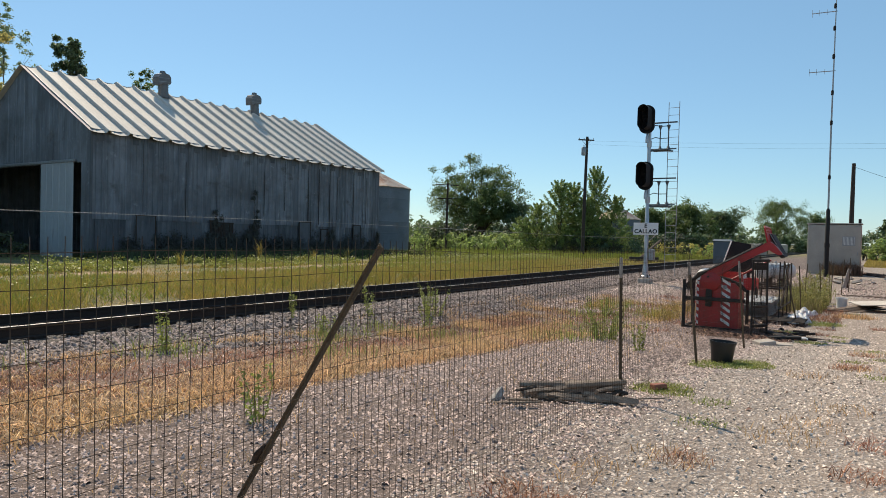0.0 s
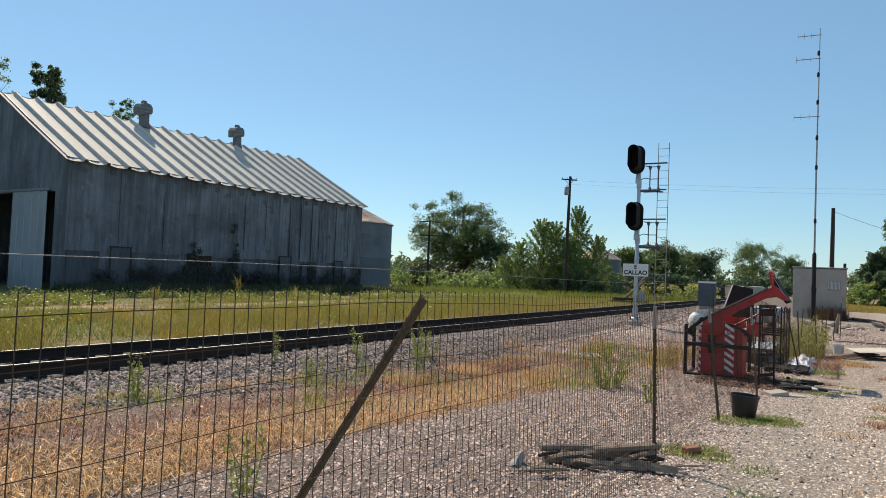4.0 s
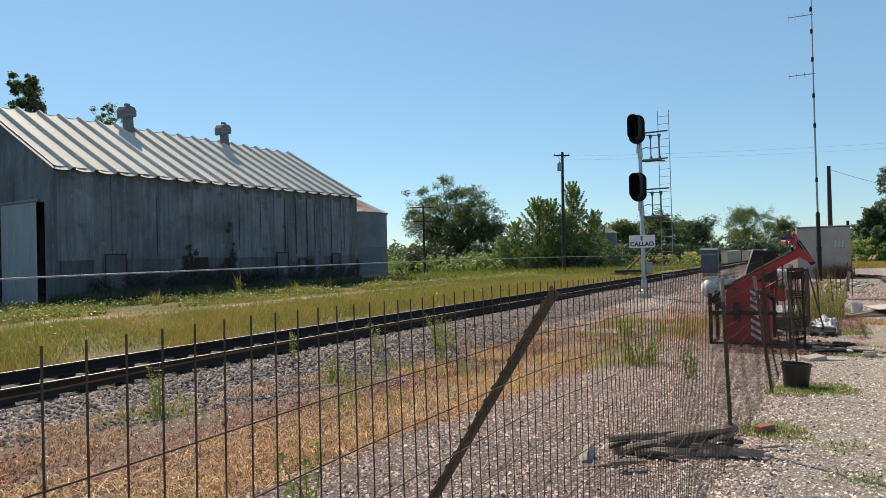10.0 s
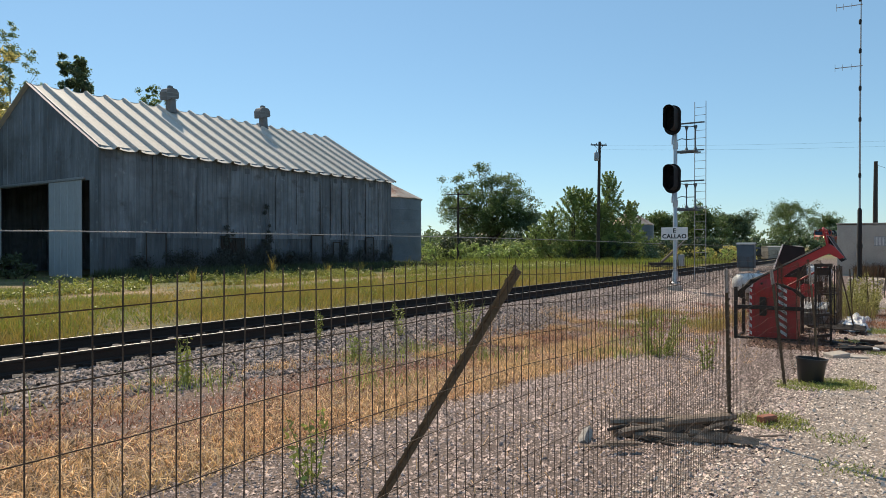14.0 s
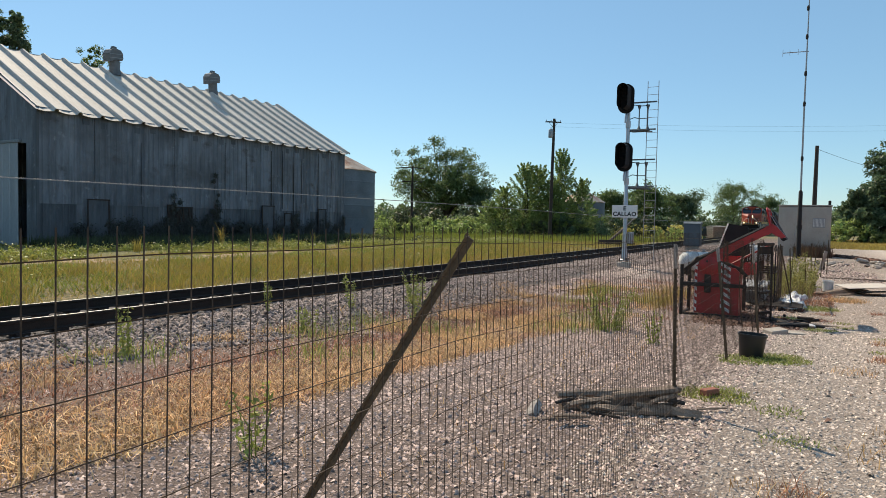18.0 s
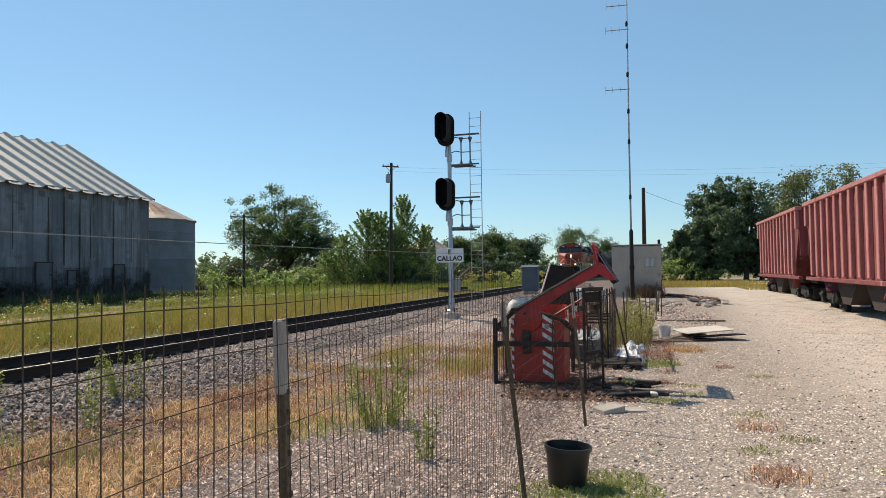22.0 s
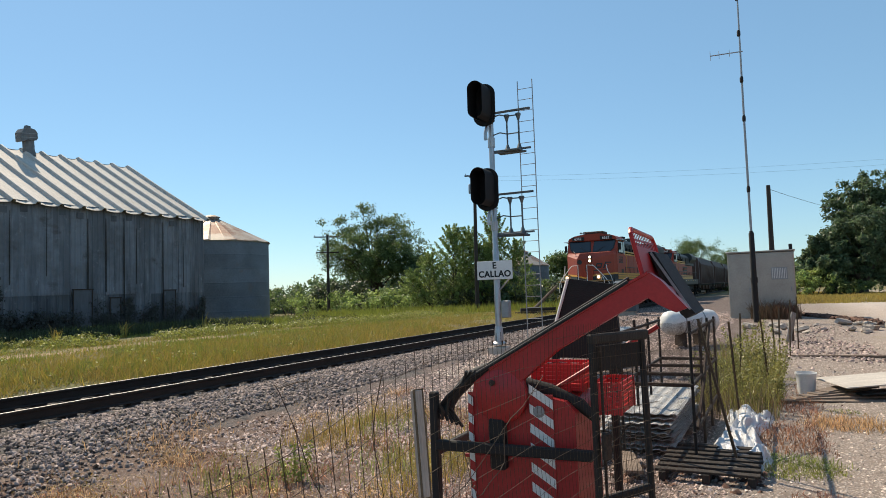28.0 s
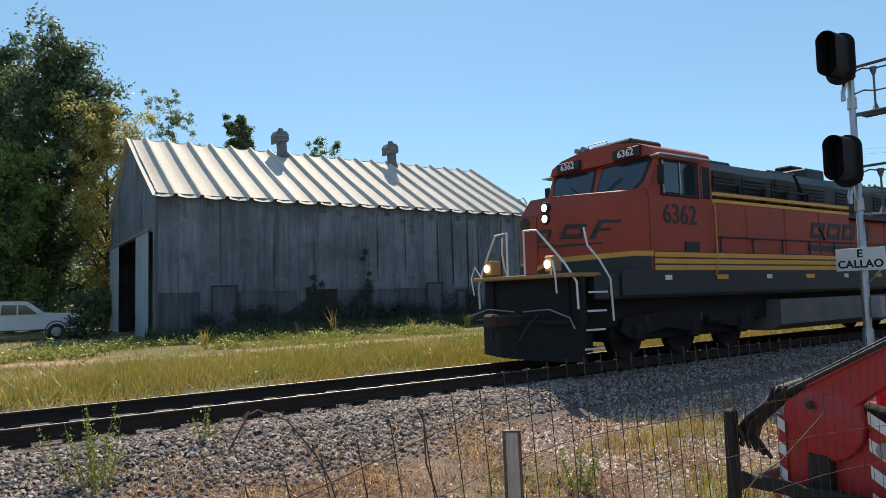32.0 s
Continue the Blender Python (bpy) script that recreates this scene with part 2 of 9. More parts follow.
# red darkened for the shadows that the side ribs throw on it
HOPPER_RED = surface("hopper_red", (0.21, 0.042, 0.044), 0.7, objvar=0.12, scale=1.6, fine=25, amount=0.45, third=(0.38, 0.17, 0.16), third_scale=1.4, third_cut=0.58, stretch=(2, 2, 0.4))
DARK_TRAIN = surface("running_gear", (0.013, 0.012, 0.012), 0.9, 0.0, scale=4, fine=40, amount=0.5)
LOCO_ORANGE = surface("engine_orange", (0.36, 0.046, 0.015), 0.55, scale=1.1, fine=22, amount=0.32, bump=0.03, third=(0.3, 0.05, 0.025), third_scale=0.7, third_cut=0.6, stretch=(1, 1, 0.5))
LOCO_GREEN = surface("engine_dark_green", (0.022, 0.032, 0.033), 0.6, scale=2, fine=30, amount=0.4, bump=0.05)
BRASSY = surface("dull_yellow_paint", (0.42, 0.22, 0.07), 0.5, scale=2, fine=30, amount=0.35, bump=0.03)
LOCO_YELLOW = surface("engine_yellow", (0.7, 0.36, 0.05), 0.45, scale=2, fine=30, amount=0.25, bump=0.03)
TANK_GREY = surface("fuel_tank_grey", (0.17, 0.165, 0.155), 0.7, scale=1.5, fine=25, amount=0.4)
HOPPER_GREY = surface("hopper_grey", (0.1, 0.058, 0.046), 0.75, scale=1.2, fine=20, amount=0.4)
GLASS_DARK = glassy("dark_glass")
LAMP = glow("lit_headlight", (1.0, 0.8, 0.5), 2.6)
TRUCK_WHITE = surface("car_paint_white", (0.55, 0.56, 0.58), 0.25, scale=2, fine=30, amount=0.06, bump=0)
RUBBER = surface("black_rubber", (0.015, 0.015, 0.016), 0.7, scale=8, fine=60, amount=0.3)
PLASTIC_BLACK = surface("black_plastic", (0.012, 0.012, 0.013), 0.4, scale=8, fine=60, amount=0.3, bump=0.02)
PLASTIC_WHITE = surface("white_plastic", (0.72, 0.72, 0.72), 0.45, scale=4, fine=40, amount=0.15, bump=0.03)
PLYWOOD = surface("weathered_plywood", (0.66, 0.6, 0.52), 0.85, scale=2, fine=40, amount=0.35, stretch=(0.5, 3, 3))
DEAD = leafy("dead_brush", (0.16, 0.1, 0.06), spread=0.5, through=0.15, rough=0.8)
TARP = surface("white_sheeting", (0.68, 0.68, 0.69), 0.35, scale=5, fine=50, amount=0.2)
BARK = surface("tree_bark", (0.085, 0.068, 0.052), 0.95, scale=4, fine=30, amount=0.5, stretch=(3, 3, 0.5))
LEAF = {
    "oak": leafy("leaf_deep_green", (0.115, 0.165, 0.08), spread=0.5, through=0.46),
    "elm": leafy("leaf_green", (0.125, 0.175, 0.055), spread=0.5, through=0.48),
    "light": leafy("leaf_light_green", (0.26, 0.335, 0.1), spread=0.5, through=0.55),
    "yellow": leafy("leaf_yellow_green", (0.46, 0.42, 0.13), spread=0.45, through=0.62),
    "silver": leafy("leaf_grey_green", (0.42, 0.38, 0.13), spread=0.4, hue=0.015, through=0.58),
    "far": leafy("leaf_far", (0.14, 0.2, 0.08), through=0.4),
    "pale": leafy("leaf_pale", (0.2, 0.27, 0.13)),
    "dead": leafy("leaf_dead_dark", (0.04, 0.042, 0.034), spread=0.5, through=0.1),
    # leaf green darkened for growth in the shade of barn and trees
    "shade": leafy("weed_in_shade", (0.06, 0.075, 0.03), spread=0.5, through=0.3),
    "dusty": leafy("leaf_dusty", (0.17, 0.195, 0.075), spread=0.5, through=0.45),
}
GRASS_GREEN = leafy("grass_green", (0.23, 0.255, 0.042), hue=0.04)
FIELD_WEED = leafy("field_weed_green", (0.3, 0.31, 0.07), spread=0.5, hue=0.05)
GRASS_YELLOW = leafy("grass_yellowing", (0.37, 0.28, 0.065), hue=0.03)
MULCH = leafy("dead_brown_grass", (0.36, 0.17, 0.1), spread=0.65, hue=0.02, through=0.2, rough=0.8)
STRAW = leafy("dry_straw", (0.6, 0.385, 0.19), spread=0.75, hue=0.02, through=0.25, rough=0.7)
WEED = leafy("weed_green", (0.27, 0.3, 0.07), spread=0.5, hue=0.05)
WEED_OLIVE = leafy("weed_olive", (0.3, 0.285, 0.08), spread=0.55, hue=0.04, through=0.25)
WEED_DRY = leafy("weed_dry_stalk", (0.24, 0.18, 0.085), spread=0.55, hue=0.03, through=0.2)


# ---- mesh helpers ----
class Shape:
    """Collects vertices and faces of one part."""

    def __init__(self):
        self.v, self.f = [], []

    def add(self, verts, faces, m=None):
        o = len(self.v)
        self.v += [tuple(m @ Vector(q)) for q in verts] if m is not None else [tuple(q) for q in verts]
        self.f += [tuple(i + o for i in face) for face in faces]
        return self

    def box(self, c, s, b=0.0, m=None):
        """A box with centre c and size s; b: the width of its chamfered edges."""
        h = [k / 2 for k in s]
        if b <= 0:
            vs = [(c[0] + i * h[0], c[1] + j * h[1], c[2] + k * h[2]) for i in (-1, 1) for j in (-1, 1) for k in (-1, 1)]
            return self.add(vs, [(0, 1, 3, 2), (4, 6, 7, 5), (0, 4, 5, 1), (2, 3, 7, 6), (0, 2, 6, 4), (1, 5, 7, 3)], m)
        b = min(b, *(k * 0.49 for k in h))
        vs, ix = [], {}
        for i in (-1, 1):
            for j in (-1, 1):
                for k in (-1, 1):
                    for ax in range(3):
                        d = [h[0] - b, h[1] - b, h[2] - b]
                        d[ax] = h[ax]
                        ix[i, j, k, ax] = len(vs)
                        vs.append((c[0] + i * d[0], c[1] + j * d[1], c[2] + k * d[2]))
        fs = []
        for ax in range(3):
            o1, o2 = (ax + 1) % 3, (ax + 2) % 3
            for s1 in (-1, 1):
                q = []
                for a, d in ((-1, -1), (1, -1), (1, 1), (-1, 1)):
                    w = [0, 0, 0]
                    w[ax], w[o1], w[o2] = s1, a, d
                    q.append(ix[(*w, ax)])
                fs.append(tuple(q if s1 > 0 else q[::-1]))
        for ax in range(3):
            o1, o2 = (ax + 1) % 3, (ax + 2) % 3
            for s1 in (-1, 1):
                for s2 in (-1, 1):
                    q = []
                    for a, pick in ((-1, o1), (1, o1), (1, o2), (-1, o2)):
                        w = [0, 0, 0]
                        w[ax], w[o1], w[o2] = a, s1, s2
                        q.append(ix[(*w, pick)])
                    fs.append(tuple(q))
        for i in (-1, 1):
            for j in (-1, 1):
                for k in (-1, 1):
                    fs.append(tuple(ix[i, j, k, ax] for ax in range(3)))
        return self.add(vs, fs, m)

    def tube(self, p0, p1, r0, r1=None, n=8, caps=True):
        r1 = r0 if r1 is None else r1
        p0, p1 = Vector(p0), Vector(p1)
        d = (p1 - p0).normalized()
        a = d.orthogonal().normalized()
        c = d.cross(a)
        vs = []
        for q, r in ((p0, r0), (p1, r1)):
            vs += [q + (a * math.cos(2 * math.pi * i / n) + c * math.sin(2 * math.pi * i / n)) * r for i in range(n)]
        fs = [(i, (i + 1) % n, n + (i + 1) % n, n + i) for i in range(n)]
        if caps:
            fs += [tuple(range(n))[::-1], tuple(range(n, 2 * n))]
        return self.add(vs, fs)

    def run(self, pts, r, n=6):
        """A bent tube through points."""
        pts = [Vector(q) for q in pts]
        vs, fs = [], []
        a = None
        for i, q in enumerate(pts):
            d = (pts[min(i + 1, len(pts) - 1)] - pts[max(i - 1, 0)]).normalized()
            a = d.orthogonal().normalized() if a is None else (a - d * a.dot(d)).normalized()
            c = d.cross(a)
            rr = r[i] if isinstance(r, (list, tuple)) else r
            vs += [q + (a * math.cos(2 * math.pi * k / n) + c * math.sin(2 * math.pi * k / n)) * rr for k in range(n)]
        for i in range(len(pts) - 1):
            fs += [(i * n + k, i * n + (k + 1) % n, (i + 1) * n + (k + 1) % n, (i + 1) * n + k) for k in range(n)]
        fs += [tuple(range(n))[::-1], tuple(range((len(pts) - 1) * n, len(pts) * n))]
        return self.add(vs, fs)

    def prism(self, poly, h0, h1, m=None):
        """A polygon in x and y, drawn out from h0 to h1 along z."""
        n = len(poly)
        vs = [(x, y, h0) for x, y in poly] + [(x, y, h1) for x, y in poly]
        fs = [tuple(range(n))[::-1], tuple(range(n, 2 * n))] + [(i, (i + 1) % n, n + (i + 1) % n, n + i) for i in range(n)]
        return self.add(vs, fs, m)

    def lathe(self, prof, n=24, m=None, caps=True):
        """A profile of (radius, height) turned about z."""
        vs = [(r * math.cos(2 * math.pi * i / n), r * math.sin(2 * math.pi * i / n), z) for r, z in prof for i in range(n)]
        fs = []
        for k in range(len(prof) - 1):
            fs += [(k * n + i, k * n + (i + 1) % n, (k + 1) * n + (i + 1) % n, (k + 1) * n + i) for i in range(n)]
        if caps:
            fs += [tuple(range(n))[::-1], tuple(range((len(prof) - 1) * n, len(prof) * n))]
        return self.add(vs, fs, m)


def mesh_of(name, shape, material, smooth=False):
    me = bpy.data.meshes.new(name)
    me.from_pydata(shape.v, [], shape.f)
    me.materials.append(material)
    if smooth:
        me.polygons.foreach_set("use_smooth", [True] * len(me.polygons))
        me.set_sharp_from_angle(angle=radians(40))
    me.update()
    return me


def part(name, shape, material, parent=None, label="", smooth=False, m=None):
    me = shape if isinstance(shape, bpy.types.Mesh) else mesh_of(name, shape, material, smooth)
    ob = new(name, me)
    ob.parent = parent
    if m is not None:
        ob.matrix_basis = m
    if label:
        tagged(ob, label)
    return ob


def thing(name, label, category, m=None, group="", kind=""):
    ob = new(name)
    ob.empty_display_size = 0.3
    if m is not None:
        ob.matrix_basis = m
    return tagged(ob, label, category, group, kind)


def raw_mesh(name, verts, tris, material, quads=False):
    """A large mesh from arrays."""
    me = bpy.data.meshes.new(name)
    verts, tris = np.asarray(verts, np.float32), np.asarray(tris, np.int32)
    k = tris.shape[1]
    me.vertices.add(len(verts))
    me.vertices.foreach_set("co", verts.ravel())
    me.loops.add(tris.size)
    me.loops.foreach_set("vertex_index", tris.ravel())
    me.polygons.add(len(tris))
    me.polygons.foreach_set("loop_start", np.arange(0, tris.size, k, dtype=np.int32))
    me.polygons.foreach_set("loop_total", np.full(len(tris), k, np.int32))
    me.materials.append(material)
    me.update(calc_edges=True)
    return me


def words(name, body, size, material, parent, m, spacing=1.0, depth=0.004, bold=0.0):
    cu = bpy.data.curves.new(name, "FONT")
    cu.body, cu.size, cu.align_x, cu.align_y, cu.extrude, cu.offset = body, size, "CENTER", "CENTER", depth, bold
    cu.space_character = spacing
    cu.materials.append(material)
    ob = new(name, cu)
    ob.parent, ob.matrix_basis = parent, m
    return ob


# ---- the plan ----
TRACK = Vector((-1.79, 18.62, 0.0))  # a point of the track's centre line, at the rail heads' height
ALONG = Vector((0.524, 0.852, 0.0)).normalized()  # the way in which the track runs off
ACROSS = Vector((ALONG.y, -ALONG.x, 0.0))  # to the right of it
TURN = math.degrees(math.atan2(ALONG.y, ALONG.x))


def step(a, b, t):
    k = np.clip((t - a) / (b - a), 0, 1)
    return k * k * (3 - 2 * k)


def along_across(x, y):
    dx, dy = x - TRACK.x, y - TRACK.y
    return dx * ALONG.x + dy * ALONG.y, dx * ACROSS.x + dy * ACROSS.y


def land(x, y):
    """The lie of the land."""
    s, q = along_across(x, y)
    right = -0.04 - 0.44 * step(5, 15.5, y) + 0.36 * step(22, 34, y) - 0.35 * step(18, 34, q)
    left = -0.1 - 0.3 * step(40, 70, y) - 0.6 * step(70, 90, y)
    side = step(-2.6, 2.6, q)
    z = left + (right - left) * side
    bed = np.clip((3.4 - np.abs(q)) / 1.6, 0, 1)
    z = z + (-0.24 - z) * bed
    rim = np.maximum(np.abs(x), np.abs(y))
    return z - 1.5 * step(140, 400, rim)


def on_land(x, y):
    return float(land(np.float64(x), np.float64(y)))


# ---- ground, road bed and track ----
def ground_material():
    m = bpy.data.materials.new("ground_soil")
    nt = tree_of(m)
    N, L = nt.nodes, nt.links
    p = N["Principled BSDF"]
    geo = N.new("ShaderNodeNewGeometry")

    def noise_at(scale, detail=6, rough=0.6):
        n = N.new("ShaderNodeTexNoise")
        n.inputs["Scale"].default_value, n.inputs["Detail"].default_value, n.inputs["Roughness"].default_value = scale, detail, rough
        L.new(geo.outputs["Position"], n.inputs["Vector"])
        return n.outputs[0]

    def math_of(op, a, b):
        n = N.new("ShaderNodeMath")
        n.operation = op
        for i, k in enumerate((a, b)):
            if isinstance(k, (int, float)):
                n.inputs[i].default_value = k
            else:
                L.new(k, n.inputs[i])
        return n.outputs[0]

    def ramp(x, a, b):
        n = N.new("ShaderNodeMapRange")
        n.interpolation_type = "SMOOTHSTEP"
        n.inputs[1].default_value, n.inputs[2].default_value = a, b
        L.new(x, n.inputs[0])
        return n.outputs[0]

    def blend(fac, a, b):
        n = N.new("ShaderNodeMix")
        n.data_type = "RGBA"
        L.new(fac, n.inputs[0])
        for i, k in ((6, a), (7, b)):
            if isinstance(k, tuple):
                n.inputs[i].default_value = (*k, 1)
            else:
                L.new(k, n.inputs[i])
        return n.outputs[2]

    dot = N.new("ShaderNodeVectorMath")
    dot.operation = "DOT_PRODUCT"
    dot.inputs[1].default_value = tuple(ACROSS)
    L.new(geo.outputs["Position"], dot.inputs[0])
    q = math_of("SUBTRACT", dot.outputs["Value"], TRACK.dot(ACROSS))
    far = N.new("ShaderNodeVectorMath")
    far.operation = "DOT_PRODUCT"
    far.inputs[1].default_value = tuple(ALONG)
    L.new(geo.outputs["Position"], far.inputs[0])
    run = math_of("SUBTRACT", far.outputs["Value"], TRACK.dot(ALONG))

    def pebbles(scale):
        n = N.new("ShaderNodeTexVoronoi")
        n.inputs["Scale"].default_value, n.inputs["Randomness"].default_value = scale, 1.0
        L.new(geo.outputs["Position"], n.inputs["Vector"])
        grey = N.new("ShaderNodeSeparateColor")
        L.new(n.outputs["Color"], grey.inputs[0])
        return grey.outputs[0], n.outputs["Distance"]

    wide, mid, small, tiny = noise_at(0.35), noise_at(1.6), noise_at(9), noise_at(55, 4, 0.7)
    (cell, gap), (cell2, gap2) = pebbles(34), pebbles(75)
    grit = math_of("ADD", math_of("MULTIPLY", cell, 0.55), math_of("MULTIPLY", cell2, 0.45))
    joint = math_of("MAXIMUM", ramp(gap, 0.34, 0.55), math_of("MULTIPLY", ramp(gap2, 0.4, 0.58), 0.7))
    q = math_of("ADD", q, math_of("MULTIPLY", math_of("SUBTRACT", mid, 0.5), 2.6))
    grass = blend(ramp(wide, 0.4, 0.62), (0.17, 0.17, 0.05), (0.33, 0.22, 0.1))
    grass = blend(ramp(small, 0.35, 0.65), grass, (0.11, 0.1, 0.036))
    stone = blend(ramp(grit, 0.15, 0.85), (0.03, 0.026, 0.025), (0.17, 0.15, 0.14))
    dirt = blend(ramp(small, 0.3, 0.7), (0.15, 0.085, 0.06), (0.33, 0.21, 0.15))
    dirt = blend(ramp(noise_at(2.6, 7, 0.7), 0.5, 0.66), dirt, (0.36, 0.25, 0.18))
    dirt = blend(ramp(grit, 0.6, 0.95), dirt, (0.4, 0.3, 0.24))
    dirt = blend(math_of("MULTIPLY", joint, 0.6), dirt, (0.07, 0.045, 0.034))
    mixed = blend(ramp(grit, 0.1, 0.9), (0.2, 0.145, 0.122), (0.5, 0.385, 0.335))
    mixed = blend(ramp(small, 0.5, 0.75), mixed, (0.3, 0.22, 0.185))
    mixed = blend(ramp(noise_at(1.1, 6, 0.65), 0.58, 0.7), mixed, (0.2, 0.12, 0.085))
    mixed = blend(joint, mixed, (0.12, 0.085, 0.07))
    pale = blend(ramp(grit, 0.1, 0.9), (0.43, 0.36, 0.305), (0.77, 0.66, 0.57))
    pale = blend(ramp(mid, 0.52, 0.78), pale, (0.5, 0.41, 0.34))
    pale = blend(ramp(noise_at(4.5, 8, 0.75), 0.52, 0.72), pale, (0.36, 0.28, 0.22))
    pale = blend(math_of("MULTIPLY", joint, 0.8), pale, (0.19, 0.145, 0.112))
    weedy = blend(ramp(small, 0.35, 0.65), (0.17, 0.16, 0.06), (0.33, 0.27, 0.14))
    c = blend(ramp(q, -2.5, -1.7), grass, stone)
    c = blend(ramp(q, 2.4, 3.0), c, blend(ramp(run, 2.0, 6.5), dirt, mixed))
    c = blend(ramp(q, 5.9, 7.0), c, mixed)
    c = blend(ramp(q, 8.7, 10.2), c, pale)
    road = blend(ramp(mid, 0.4, 0.7), (0.63, 0.545, 0.47), (0.48, 0.41, 0.345))
    road = blend(ramp(noise_at(3.2, 8, 0.75), 0.54, 0.7), road, (0.42, 0.335, 0.27))
    road = blend(math_of("MULTIPLY", ramp(grit, 0.55, 0.9), 0.6), road, (0.36, 0.295, 0.245))
    road = blend(math_of("MULTIPLY", ramp(noise_at(0.8, 5, 0.6), 0.62, 0.7), 0.6), road, (0.3, 0.27, 0.14))
    c = blend(ramp(q, 11.5, 14.5), c, road)
    c = blend(ramp(q, 33, 39), c, weedy)
    # a worn yard track on the barn's side
    lane = math_of("ABSOLUTE", math_of("ADD", q, 10.5), 0)
    lane = math_of("MULTIPLY", math_of("SUBTRACT", 1, ramp(lane, 0.4, 1.8)), ramp(wide, 0.42, 0.58))
    c = blend(lane, c, (0.42, 0.29, 0.18))
    # fields further off
    length = N.new("ShaderNodeVectorMath")
    length.operation = "LENGTH"
    L.new(geo.outputs["Position"], length.inputs[0])
    c = blend(ramp(length.outputs["Value"], 75, 120), c, grass)
    L.new(c, p.inputs["Base Color"])
    p.inputs["Roughness"].default_value = 0.95
    b = N.new("ShaderNodeBump")
    b.inputs["Strength"].default_value, b.inputs["Distance"].default_value = 0.7, 0.03
    L.new(math_of("SUBTRACT", math_of("MULTIPLY", tiny, 0.5), joint), b.inputs["Height"])
    L.new(b.outputs[0], p.inputs["Normal"])
    return m


def build_ground():
    k = np.linspace(-1, 1, 220)
    spread = lambda c, near, far: c + near * k * 1.4 + far * np.sign(k) * np.abs(k) ** 7
    xs, ys = spread(3.0, 26, 2300), spread(17.0, 30, 2300)
    X, Y = np.meshgrid(xs, ys)
    Z = land(X, Y)
    n = len(k)
    i = np.arange(n * n).reshape(n, n)
    quads = np.stack([i[:-1, :-1], i[:-1, 1:], i[1:, 1:], i[1:, :-1]], -1).reshape(-1, 4)
    me = raw_mesh("ground", np.stack([X, Y, Z], -1).reshape(-1, 3), quads, ground_material())
    me.polygons.foreach_set("use_smooth", [True] * len(me.polygons))
    tagged(new("ground", me), "pale gravel yard, dry grass and mown field", "ground", kind="structure")


RAIL_PROFILE = [(-0.07, -0.18), (0.07, -0.18), (0.07, -0.168), (0.012, -0.15), (0.009, -0.045), (0.036, -0.034), (0.036, -0.006), (0.03, 0.0), (-0.03, 0.0), (-0.036, -0.006), (-0.036, -0.034), (-0.009, -0.045), (-0.012, -0.15), (-0.07, -0.168)]


def build_track():
    bed = pose(TRACK.x, TRACK.y, 0, 0, 0, TURN)
    track = thing("railway_track", "single track with bright-topped rusty rails on grey ballast", "track", bed, kind="structure")
    lie = Matrix(((0, 0, 1, 0), (1, 0, 0, 0), (0, 1, 0, 0), (0, 0, 0, 1)))
    for side in (-0.7525, 0.7525):
        s = Shape()
        s.prism(RAIL_PROFILE, -60, 260, lie)
        rail = part("rail", s, RAIL_RUST, track, "rusty steel rail", m=pose(0, side, 0))
        part("rail_head", Shape().box((100, 0, 0.0005), (320, 0.03, 0.004)), STEEL_BRIGHT, rail, "polished running surface")
    tie = mesh_of("tie", Shape().box((0, 0, -0.305), (0.22, 2.5, 0.18), 0.012), TIE_WOOD)
    plate = mesh_of("tie_plate", Shape().box((0, 0.7525, -0.194), (0.19, 0.2, 0.046), 0.004).box((0, -0.7525, -0.194), (0.19, 0.2, 0.046), 0.004), RAIL_RUST)
    rnd = random.Random(5)
    for i in range(150):
        t = part("tie", tie, None, track, m=pose(-22 + i * 0.56 + rnd.uniform(-0.02, 0.02), rnd.uniform(-0.03, 0.03), rnd.uniform(-0.006, 0.006), 0, 0, rnd.uniform(-0.6, 0.6)))
        part("tie_plate", plate, None, t)


